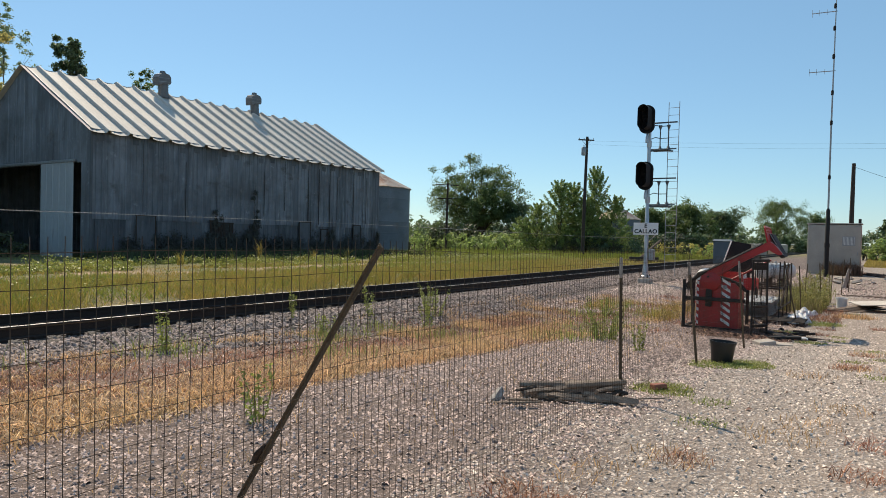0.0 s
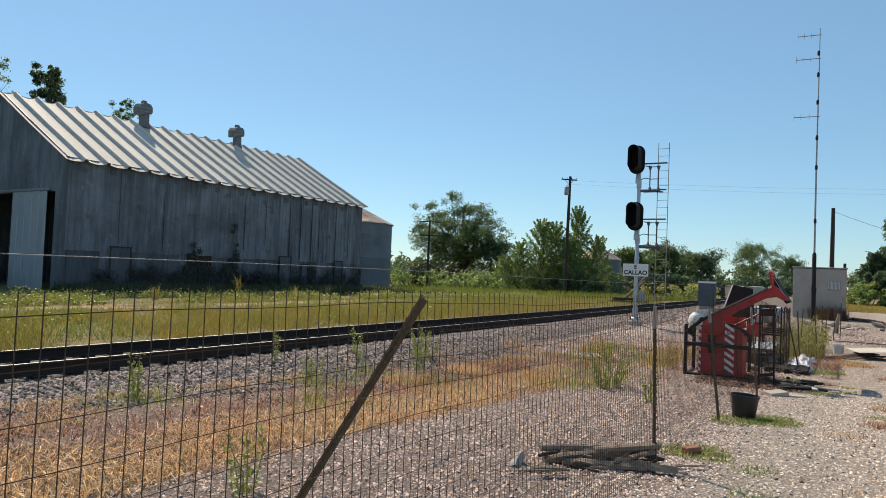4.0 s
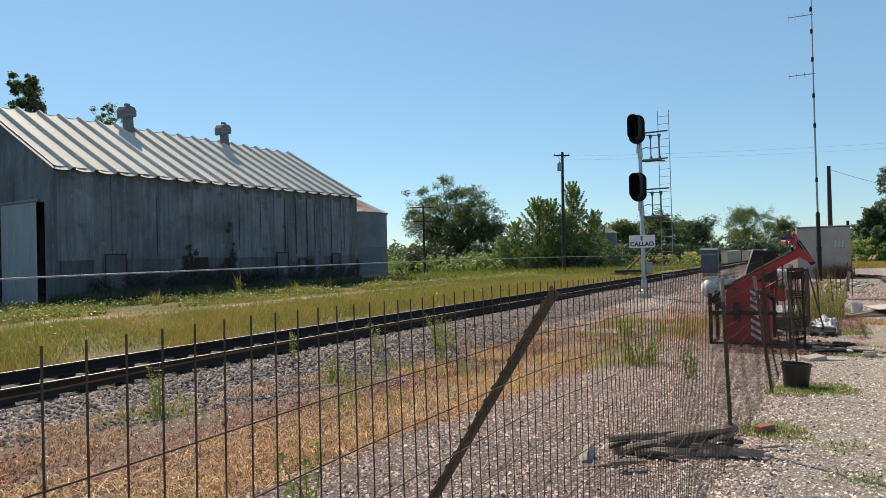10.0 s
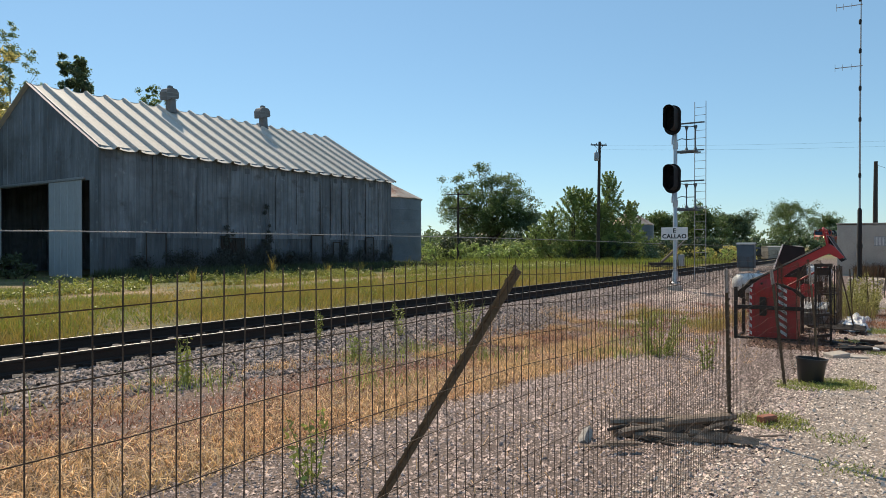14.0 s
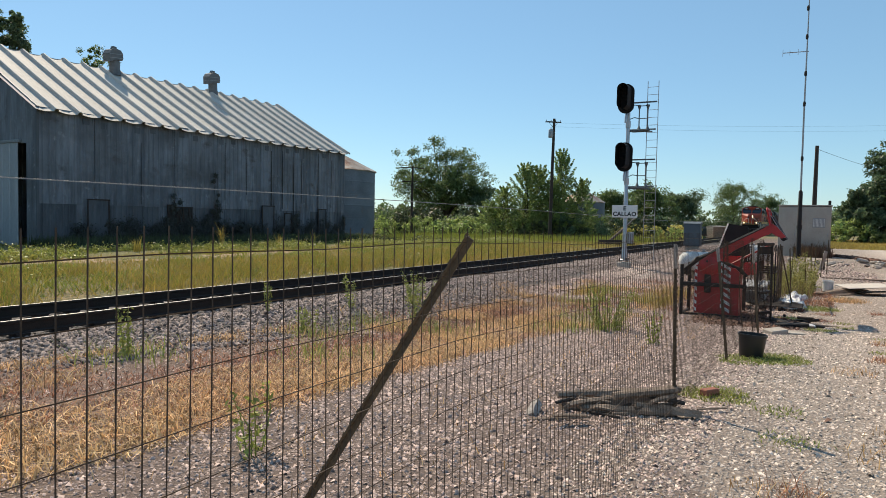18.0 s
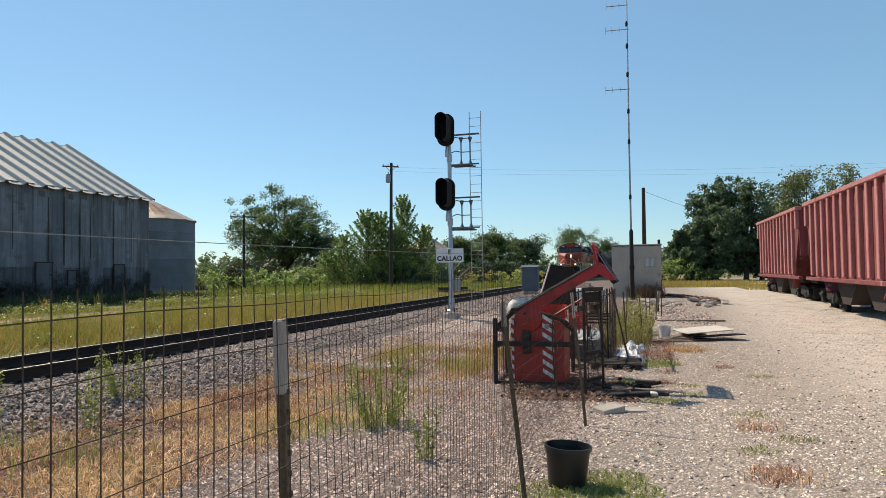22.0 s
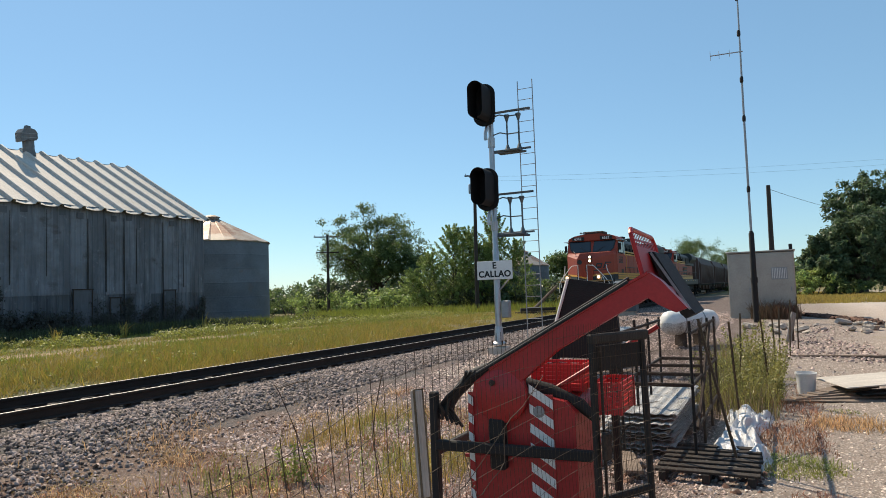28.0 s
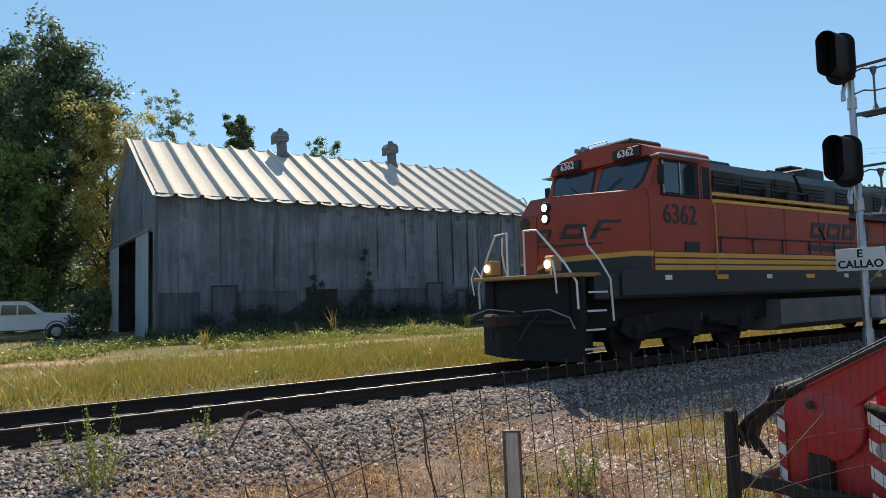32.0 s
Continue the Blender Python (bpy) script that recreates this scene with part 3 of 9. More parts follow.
def stones(name, label, count, place, size, material, seed, flat=0.75, proud=0.4, small=False):
    """Loose angular stones, each its own small solid; place(rnd, n) gives their x and y; small: chips with four faces and a buried foot."""
    rnd = np.random.RandomState(seed)
    base = np.array([(1.05, 0.5, -0.6), (-0.1, 1.1, -0.6), (-1.05, -0.3, -0.6), (0.4, -1.0, -0.6), (0.55, 0.1, 0.75), (-0.45, 0.45, 0.85), (-0.2, -0.6, 0.7)]) * 0.66
    tris = np.array([(0, 1, 5), (0, 5, 4), (2, 3, 6), (1, 2, 5), (2, 6, 5), (3, 0, 4), (3, 4, 6), (4, 5, 6)])
    if small:
        base = np.array([(1.0, 0.35, -0.7), (-0.25, 1.05, -0.7), (-1.0, -0.3, -0.7), (0.3, -0.95, -0.7), (0.0, 0.0, 0.8)]) * 0.72
        tris = np.array([(0, 1, 4), (1, 2, 4), (2, 3, 4), (3, 0, 4)])
    x, y = place(rnd, count)
    z = land(x, y)
    n, k = len(x), len(base)
    r = size[0] + (size[1] - size[0]) * rnd.beta(1.2, 3.0, n)
    v = base[None] * rnd.uniform(0.6, 1.3, (n, k, 3))
    v[:, -1, :2] += rnd.uniform(-0.45, 0.45, (n, 2))
    v[:, :, 2] *= flat
    a, b = rnd.uniform(0, 6.28, n), rnd.normal(0, 0.5, n)
    c, s = np.cos(b)[:, None], np.sin(b)[:, None]
    v[:, :, 1], v[:, :, 2] = v[:, :, 1] * c - v[:, :, 2] * s, v[:, :, 1] * s + v[:, :, 2] * c
    c, s = np.cos(a)[:, None], np.sin(a)[:, None]
    v[:, :, 0], v[:, :, 1] = v[:, :, 0] * c - v[:, :, 1] * s, v[:, :, 0] * s + v[:, :, 1] * c
    v = v * r[:, None, None] + np.stack([x, y, z + r * proud], -1)[:, None]
    f = (tris[None] + k * np.arange(n)[:, None, None]).reshape(-1, 3)
    tagged(new(name, raw_mesh(name, v.reshape(-1, 3), f, material)), label, "stones", kind="stuff")


def strip(s0, s1, q0, q1, power=1.0):
    """Places spread over a strip beside the track, thinning out away from the start where power is over 1."""
    def place(rnd, n):
        s, q = s0 + (s1 - s0) * rnd.rand(n) ** power, rnd.uniform(q0, q1, n)
        return TRACK.x + ALONG.x * s + ACROSS.x * q, TRACK.y + ALONG.y * s + ACROSS.y * q
    return place


def build_stones():
    stones("ballast", "angular grey ballast stones beside the rails", 23000, strip(-16, 14, 0.9, 2.7), (0.026, 0.074), BALLAST, 1, 0.65, 0.35)
    stones("ballast", "ballast stones strewn past the foot of the bed", 7000, patchy(strip(-16, 14, 2.5, 3.6), 1.9, 0.6), (0.022, 0.066), BALLAST, 17, 0.8, 0.35)
    stones("ballast", "dark ballast stones between the rails", 5000, strip(-16, 12, -0.7, 0.7), (0.02, 0.05), DARK_BALLAST, 2, 0.7, 0.1)
    stones("ballast", "angular grey ballast stones further along the track", 11000, strip(14, 45, 0.85, 4.0, 1.4), (0.04, 0.09), BALLAST, 7)
    stones("ballast", "ballast stones heaped over the tie ends", 7000, strip(-16, 20, 0.9, 1.5), (0.024, 0.06), BALLAST, 14, 0.75, 0.35)
    stones("gravel", "grey gravel spread between the ballast and the signal", 13000, strip(2.5, 15, 3.0, 6.2), (0.016, 0.055), GRAVEL_BROWN, 15, 0.7, 0.35, True)
    stones("gravel", "pale crushed stone heaped round the signal foot", 3600, strip(9.6, 14.4, 3.1, 5.0), (0.015, 0.05), GRAVEL, 21, 0.6, 0.4, True)
    stones("gravel", "grey gravel beyond the signal", 6000, strip(15, 34, 3.6, 8.5, 1.3), (0.03, 0.075), GRAVEL_BROWN, 16, 0.6, 0.25, True)
    stones("gravel", "loose grey-brown gravel along the fence", 56000, strip(-15, 4, 6.2, 9.7), (0.01, 0.036), GRAVEL_BROWN, 3, 0.6, 0.25, True)
    stones("gravel", "pale crushed stone where the yard begins", 46000, strip(-14, -1, 9.0, 14.5), (0.009, 0.036), GRAVEL, 4, 0.55, 0.18, True)
    stones("gravel", "pale crushed stone further into the yard", 34000, strip(-1, 18, 9.4, 20, 1.3), (0.012, 0.044), GRAVEL, 9, 0.5, 0.14, True)
    stones("gravel", "grey-brown gravel before the signal", 12000, strip(3, 14, 4.6, 9.4), (0.016, 0.05), GRAVEL_BROWN, 12, 0.6, 0.25, True)
    stones("gravel", "scattered stones in the dry grass", 14000, strip(-16, 6, 3.4, 6.4), (0.008, 0.034), GRAVEL_BROWN, 6, 0.7, 0.3, True)
    stones("clods", "dark bits of bark and cinder scattered over the yard gravel", 800, strip(-9, 26, 9.8, 22), (0.012, 0.05), CLOD, 22, 0.5, 0.3, True)
    stones("clods", "dark brown clods of earth in the dead grass", 11000, patchy(strip(-17, 6, 2.9, 5.4), 3.4, 0.35), (0.014, 0.06), CLOD, 13, 0.6, 0.2, True)


def blades(name, label, category, count, place, height, width, material, seed, lean=0.35, clump=0.0, curl=0.3, far=False):
    """Grass: bent, tapering blades of two quads each."""
    rnd = np.random.RandomState(seed)
    x, y = place(rnd, count)
    n = len(x)
    if clump:
        x, y = x + rnd.normal(0, clump, n), y + rnd.normal(0, clump, n)
    z = land(x, y)
    h = height[0] + (height[1] - height[0]) * rnd.beta(1.6, 2.6, n)
    w = width * rnd.uniform(0.6, 1.4, n)
    a = rnd.uniform(0, 6.28, n)
    side = np.stack([np.cos(a), np.sin(a), 0 * a], -1)
    tilt = rnd.uniform(0, 6.28, n)
    out = np.stack([np.cos(tilt), np.sin(tilt), 0 * a], -1) * (rnd.rand(n) * lean * h)[:, None]
    p0 = np.stack([x, y, z - 0.01], -1)
    up = np.stack([0 * x, 0 * x, h], -1)
    p1, p2 = p0 + up * 0.55 + out * 0.4, p0 + up * (1 - curl * rnd.rand(n))[:, None] + out * 1.3
    sw = side * (w / 2)[:, None]
    if far:
        v = np.stack([p0 - sw, p0 + sw, p2], 1).reshape(-1, 3)
        tagged(new(name, raw_mesh(name, v, np.arange(3 * n).reshape(-1, 3), material)), label, category, kind="stuff")
        return
    v = np.stack([p0 - sw, p0 + sw, p1 + sw * 0.8, p1 - sw * 0.8, p2 + sw * 0.1, p2 - sw * 0.1], 1).reshape(-1, 3)
    k = 6 * np.arange(n)[:, None]
    f = np.concatenate([k + np.array([[0, 1, 2, 3]]), k + np.array([[3, 2, 4, 5]])])
    tagged(new(name, raw_mesh(name, v, f, material)), label, category, kind="stuff")


def patchy(place, scale, share):
    """Thin the places of a strip into uneven clumps and gaps."""
    def chosen(rnd, n):
        x, y = place(rnd, int(n / share))
        w = np.random.RandomState(77).uniform(-1, 1, (7, 3)) * (scale, scale, 3.1)
        k = sum(np.sin(x * a + y * b + 9 * c) for a, b, c in w) + rnd.normal(0, 0.9, len(x))
        i = np.argsort(-k)[:n]
        return x[i], y[i]
    return chosen


def worn(place):
    """Thin the grass where wheels have worn a lane along the field, and under the rank growth beside the barn."""
    def chosen(rnd, n):
        x, y = place(rnd, n)
        q = (x - TRACK.x) * ACROSS.x + (y - TRACK.y) * ACROSS.y + 0.5 * np.sin(x * 0.5 + y * 0.3)
        keep = ((np.abs(q + 10.4) > 1.1) & (q > -16.6)) | (rnd.rand(len(x)) < 0.16)
        return x[keep], y[keep]
    return chosen


def patches(centres, radius):
    def place(rnd, n):
        c = np.array(centres)[rnd.randint(0, len(centres), n)]
        r, a = radius * np.sqrt(rnd.rand(n)), rnd.uniform(0, 6.28, n)
        return c[:, 0] + r * np.cos(a), c[:, 1] + r * np.sin(a)
    return place


# ---- the metal barn ----
def barn_siding(name="streaked_siding", gain=1.0):
    """Old galvanised siding: each sheet weathered apart, with rain streaks and dark runs of dirt down the wall."""
    m = bpy.data.materials.new(name)
    nt = tree_of(m)
    N, L = nt.nodes, nt.links
    p = N["Principled BSDF"]
    geo, info = N.new("ShaderNodeNewGeometry"), N.new("ShaderNodeObjectInfo")

    def streak(stretch, scale, detail, low, high):
        mp, n, r = N.new("ShaderNodeMapping"), N.new("ShaderNodeTexNoise"), N.new("ShaderNodeMapRange")
        mp.vector_type = "TEXTURE"
        mp.inputs["Rotation"].default_value = (0, 0, radians(56.8))
        mp.inputs["Scale"].default_value = stretch
        n.inputs["Scale"].default_value, n.inputs["Detail"].default_value, n.inputs["Roughness"].default_value = scale, detail, 0.65
        r.inputs[1].default_value, r.inputs[2].default_value = low, high
        L.new(geo.outputs["Position"], mp.inputs["Vector"])
        L.new(mp.outputs[0], n.inputs["Vector"])
        L.new(n.outputs[0], r.inputs[0])
        return r.outputs[0]

    def blend(fac, a, b):
        n = N.new("ShaderNodeMix")
        n.data_type = "RGBA"
        L.new(fac, n.inputs[0])
        for i, k in ((6, a), (7, b)):
            if isinstance(k, tuple):
                n.inputs[i].default_value = (*k, 1)
            else:
                L.new(k, n.inputs[i])
        return n.outputs[2]

    tone = lambda *k: tuple(gain * v for v in k)
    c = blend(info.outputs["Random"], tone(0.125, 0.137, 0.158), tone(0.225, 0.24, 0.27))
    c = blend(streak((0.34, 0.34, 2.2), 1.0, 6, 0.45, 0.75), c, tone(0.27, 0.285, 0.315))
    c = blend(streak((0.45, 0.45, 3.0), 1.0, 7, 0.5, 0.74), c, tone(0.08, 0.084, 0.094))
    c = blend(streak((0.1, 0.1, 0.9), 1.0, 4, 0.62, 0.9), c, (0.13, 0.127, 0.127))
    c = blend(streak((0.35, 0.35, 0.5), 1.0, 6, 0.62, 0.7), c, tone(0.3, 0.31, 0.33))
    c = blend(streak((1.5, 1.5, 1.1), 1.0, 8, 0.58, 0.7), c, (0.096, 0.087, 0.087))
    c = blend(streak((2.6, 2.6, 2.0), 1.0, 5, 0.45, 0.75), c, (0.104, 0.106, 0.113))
    L.new(c, p.inputs["Base Color"])
    p.inputs["Roughness"].default_value, p.inputs["Metallic"].default_value = 0.6, 0.3
    b = N.new("ShaderNodeBump")
    b.inputs["Strength"].default_value, b.inputs["Distance"].default_value = 0.25, 0.02
    L.new(streak((0.06, 0.06, 0.3), 1.0, 4, 0.2, 0.8), b.inputs["Height"])
    L.new(b.outputs[0], p.inputs["Normal"])
    return m


BARN_WALL = barn_siding()
# the same siding in darker tones, mostly for the lower course
BARN_LOW = barn_siding("darker_siding", 0.58)
BARN_L, BARN_W, EAVE, RIDGE = 22.15, 13.9, 6.35, 10.25


def ribbed(width, height, ribs, depth, thick=0.02):
    """A sheet in x and z with upright ribs, at y = 0, with thickness."""
    xs = [0.0]
    zs = [0.0]
    stepw = width / ribs
    for i in range(ribs):
        a = i * stepw
        xs += [a + stepw * 0.62, a + stepw * 0.7, a + stepw * 0.88, a + stepw * 0.96]
        zs += [0.0, -depth, -depth, 0.0]
    xs.append(width)
    zs.append(0.0)
    n = len(xs)
    v = [(x, y, 0) for x, y in zip(xs, zs)] + [(x, y, height) for x, y in zip(xs, zs)]
    v += [(x, y + thick, 0) for x, y in zip(xs, zs)] + [(x, y + thick, height) for x, y in zip(xs, zs)]
    f = []
    for i in range(n - 1):
        f += [(i, i + 1, n + i + 1, n + i), (2 * n + i + 1, 2 * n + i, 3 * n + i, 3 * n + i + 1), (n + i, n + i + 1, 3 * n + i + 1, 3 * n + i), (i + 1, i, 2 * n + i, 2 * n + i + 1)]
    f += [(0, n, 3 * n, 2 * n), (n - 1, 3 * n - 1, 4 * n - 1, 2 * n - 1)]
    return Shape().add(v, f)


def build_barn():
    barn = thing("barn", "long weathered grey metal barn with a ribbed silver roof", "barn", pose(-17.92, 33.1, -0.2, 0, 0, 56.8))
    rnd = random.Random(11)
    H = EAVE + 0.2
    # long wall towards the track, sheet by sheet
    n = 24
    w = BARN_L / n
    sheet = mesh_of("siding_sheet", ribbed(w, H, 3, 0.03), BARN_WALL)
    upper = mesh_of("siding_sheet", ribbed(w, H - 2.1, 3, 0.03), BARN_WALL)
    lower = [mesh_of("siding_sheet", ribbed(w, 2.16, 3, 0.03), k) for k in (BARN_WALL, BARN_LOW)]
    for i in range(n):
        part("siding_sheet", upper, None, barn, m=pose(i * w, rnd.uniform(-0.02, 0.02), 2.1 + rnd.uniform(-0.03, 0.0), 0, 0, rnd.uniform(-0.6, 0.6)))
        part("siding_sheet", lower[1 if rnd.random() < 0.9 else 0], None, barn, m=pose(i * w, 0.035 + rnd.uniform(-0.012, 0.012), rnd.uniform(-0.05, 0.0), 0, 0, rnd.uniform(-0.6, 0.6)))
    for i in range(n):
        part("siding_sheet", sheet, None, barn, m=pose((i + 1) * w, BARN_W, 0, 0, 0, 180))
    # near-black strips paint the shade in seams where sheets have drawn apart
    for x, z0, z1, wd in ((14.7, 0.5, 5.9, 0.09), (15.7, 2.2, 6.0, 0.07), (16.75, 1.6, 6.1, 0.08), (17.5, 2.6, 5.6, 0.05), (19.2, 1.2, 6.1, 0.06), (20.6, 2.4, 5.8, 0.05), (12.6, 3.0, 6.2, 0.04), (5.3, 2.2, 5.4, 0.04), (10.9, 2.6, 6.0, 0.04)):
        part("open_seam", Shape().prism([(x - wd / 2, z0), (x + wd * 0.35, z0), (x + wd / 2, (z0 + z1) / 2), (x + wd * 0.2, z1), (x - wd * 0.25, z1), (x - wd * 0.6, (z0 + z1) / 2)], -0.058, -0.05, SIDE), DARK_IN, barn, "near-black strip for the shade in an open seam")
    for i in range(n):
        if i % 3 != 1:
            part("patch_plate", Shape().box((i * w + w * 0.5, -0.04, H - 0.42 - 0.1 * (i % 2)), (0.34, 0.012, 0.3), 0.003), BARN_LOW, barn)
    part("girt", Shape().box((BARN_L / 2, 0.1, H * 0.5), (BARN_L - 0.1, 0.08, 0.14)).box((BARN_L / 2, 0.1, H - 0.1), (BARN_L - 0.1, 0.1, 0.16)), GREY_WOOD, barn)
    part("foundation", Shape().box((BARN_L / 2, 0.02, 0.1), (BARN_L, 0.16, 0.2), 0.01), CONCRETE, barn)

    part("corner_trim", Shape().box((-0.02, -0.03, H / 2), (0.12, 0.1, H), 0.01), BARN_LOW, barn, "dull corner trim")

    # gables
    half, rise = BARN_W / 2, RIDGE - EAVE
    door_h = 4.9
    for x0, name in ((0.0, "front"), (BARN_L, "back")):
        k = 15
        g = BARN_W / k
        for i in range(k):
            a, b = i * g, (i + 1) * g
            top = [H + rise * (1 - abs(t - half) / half) for t in (a, b)]
            low = door_h if name == "front" and a > 0.9 and b < BARN_W - 0.1 else 0.0
            off = rnd.uniform(-0.012, 0.012)
            s = Shape()
            xa, xb = x0 - 0.012 + off, x0 + 0.012 + off
            c = (a + b) / 2
            ys = [a, c - 0.06, c - 0.04, c + 0.04, c + 0.06, b]
            ds = [0, 0, -0.02, -0.02, 0, 0]
            for j in range(5):
                ta, tb = [H + rise * (1 - abs(t - half) / half) for t in (ys[j], ys[j + 1])]
                s.add([(xa + ds[j], ys[j], low), (xa + ds[j + 1], ys[j + 1], low), (xb + ds[j + 1], ys[j + 1], low), (xb + ds[j], ys[j], low),
                       (xa + ds[j], ys[j], ta), (xa + ds[j + 1], ys[j + 1], tb), (xb + ds[j + 1], ys[j + 1], tb), (xb + ds[j], ys[j], ta)],
                      [(0, 3, 2, 1), (4, 5, 6, 7), (0, 1, 5, 4), (2, 3, 7, 6), (0, 4, 7, 3), (1, 2, 6, 5)])
            part("gable_sheet", s, BARN_WALL, barn)
    # sliding doors and their track on the end wall
    part("door_track", Shape().box((-0.1, 7.5, door_h + 0.1), (0.12, 12.4, 0.14), 0.02), GALV, barn, "galvanised door rail")
    for y0, wd in ((1.5, 3.3), (10.3, 3.45)):
        d = part("sliding_door", ribbed(wd, door_h, int(wd / 0.6), 0.02), BARN_DOOR, barn, "pale sheet-metal sliding door, slid open", m=pose(-0.1, y0 + wd, 0.06, 0, 0, -90))
        for z in (0.06, door_h - 0.06):
            part("door_edge", Shape().box((wd / 2, 0.03, z), (wd, 0.05, 0.1)), GREY_WOOD, d)
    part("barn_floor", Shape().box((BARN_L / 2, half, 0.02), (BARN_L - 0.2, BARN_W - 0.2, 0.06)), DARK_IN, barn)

    # roof: two slopes of deep ribs
    pitch = math.atan2(rise, half)
    n, over = 20, 0.35
    span = (BARN_L + 0.5) / n
    prof = [(0.0, 0.0), (0.12, -0.03), (0.25, -0.05), (0.38, -0.06), (0.51, -0.05), (0.64, -0.03), (0.76, 0.0), (0.78, 0.09), (0.82, 0.13), (0.9, 0.13), (0.94, 0.09), (0.96, 0.0)]
    length = math.hypot(half, rise) + over
    for sgn in (1, -1):
        for i in range(n):
            xs = [(-0.25 + (i + a) * span, d) for a, d in prof] + [(-0.25 + (i + 1) * span, 0.0)]
            v, f = [], []
            m = len(xs)
            for t in (0.0, 0.5, 1.0):
                for thick in (0.0, -0.015):
                    for x, d in xs:
                        u = -over + t * length
                        sag = -0.03 * math.sin(t * math.pi)
                        v.append((x, u * math.cos(pitch) - (d + thick + sag) * math.sin(pitch), EAVE + 0.2 + u * math.sin(pitch) + (d + thick + sag) * math.cos(pitch)))
            for t in range(2):
                for j in range(m - 1):
                    a, b = t * 2 * m + j, (t + 1) * 2 * m + j
                    f += [(a, a + 1, b + 1, b), (a + m + 1, a + m, b + m, b + m + 1)]
            for j in range(m - 1):
                f += [(j + 1, j, m + j, m + j + 1), (4 * m + j, 4 * m + j + 1, 5 * m + j + 1, 5 * m + j)]
            if sgn < 0:
                v = [(x, BARN_W - y, z) for x, y, z in v]
                f = [q[::-1] for q in f]
            part("roof_sheet", Shape().add(v, f), GALV_ROOF, barn)
    # ventilators on the ridge
    for x in (8.2, 15.65):
        vent = part("ridge_vent", Shape().lathe([(0.36, -0.25), (0.3, 0.1), (0.3, 0.66), (0.33, 0.66), (0.33, 0.7)], 20), GALV_SHADED, barn, "galvanised roof ventilator", True, pose(x, half - 0.35, RIDGE + 0.12, 4, -6, rnd.uniform(-8, 8)))
        hood = [(-0.5, 0.52), (-0.42, 0.5), (-0.2, 0.62), (0.3, 0.6), (0.36, 0.72), (0.36, 1.02), (0.24, 1.2), (-0.06, 1.28), (-0.34, 1.22), (-0.5, 1.0)]
        part("vent_hood", Shape().prism(hood, -0.36, 0.36, SIDE), GALV_SHADED, vent, "tilted cowl")
        part("vent_cap", Shape().prism([(-0.16, 1.24), (0.14, 1.2), (0.12, 1.4), (-0.08, 1.44)], -0.13, 0.13, SIDE), GALV_SHADED, vent)
        for z in (0.74, 0.96):
            part("vent_band", Shape().box((-0.06, 0, z), (0.88, 0.74, 0.03)), GALV, vent)
    # patched hatches low on the wall, and near-black plates for shaded openings
    for x, z, ww, hh, open_up in ((2.35, 0.5, 1.1, 1.85, 0), (6.9, 0.3, 0.5, 1.9, 1), (7.5, 0.35, 1.0, 1.75, 1), (13.9, 0.45, 1.0, 1.9, 0), (15.9, 0.4, 0.6, 1.5, 0), (19.2, 0.4, 0.8, 1.85, 0)):
        hatch = part("hatch", Shape().box((x + ww / 2, -0.075, z + hh / 2), (ww, 0.03, hh), 0.008), DARK_IN if open_up else BARN_LOW, barn, "near-black plate for the shade in a broken opening" if open_up else "patched wall hatch")
        part("hatch_trim", Shape().box((x + ww / 2, -0.1, z + hh), (ww + 0.12, 0.03, 0.06)), RUST_STEEL, hatch)
        for k in (x, x + ww):
            part("hatch_trim", Shape().box((k, -0.1, z + hh / 2), (0.05, 0.03, hh)), RUST_STEEL, hatch)
    rag = random.Random(29)
    for i in range(7):
        px, pz = 7.1 + rag.uniform(-0.3, 1.2), rag.uniform(1.3, 2.3)
        part("hanging_slat", Shape().box((px, -0.12, pz), (0.07, 0.03, rag.uniform(0.5, 1.1)), 0.004, pose(px, 0, pz, 0, rag.uniform(-35, 35), 0) @ pose(-px, 0, -pz)), RUST_STEEL, barn)
    return barn


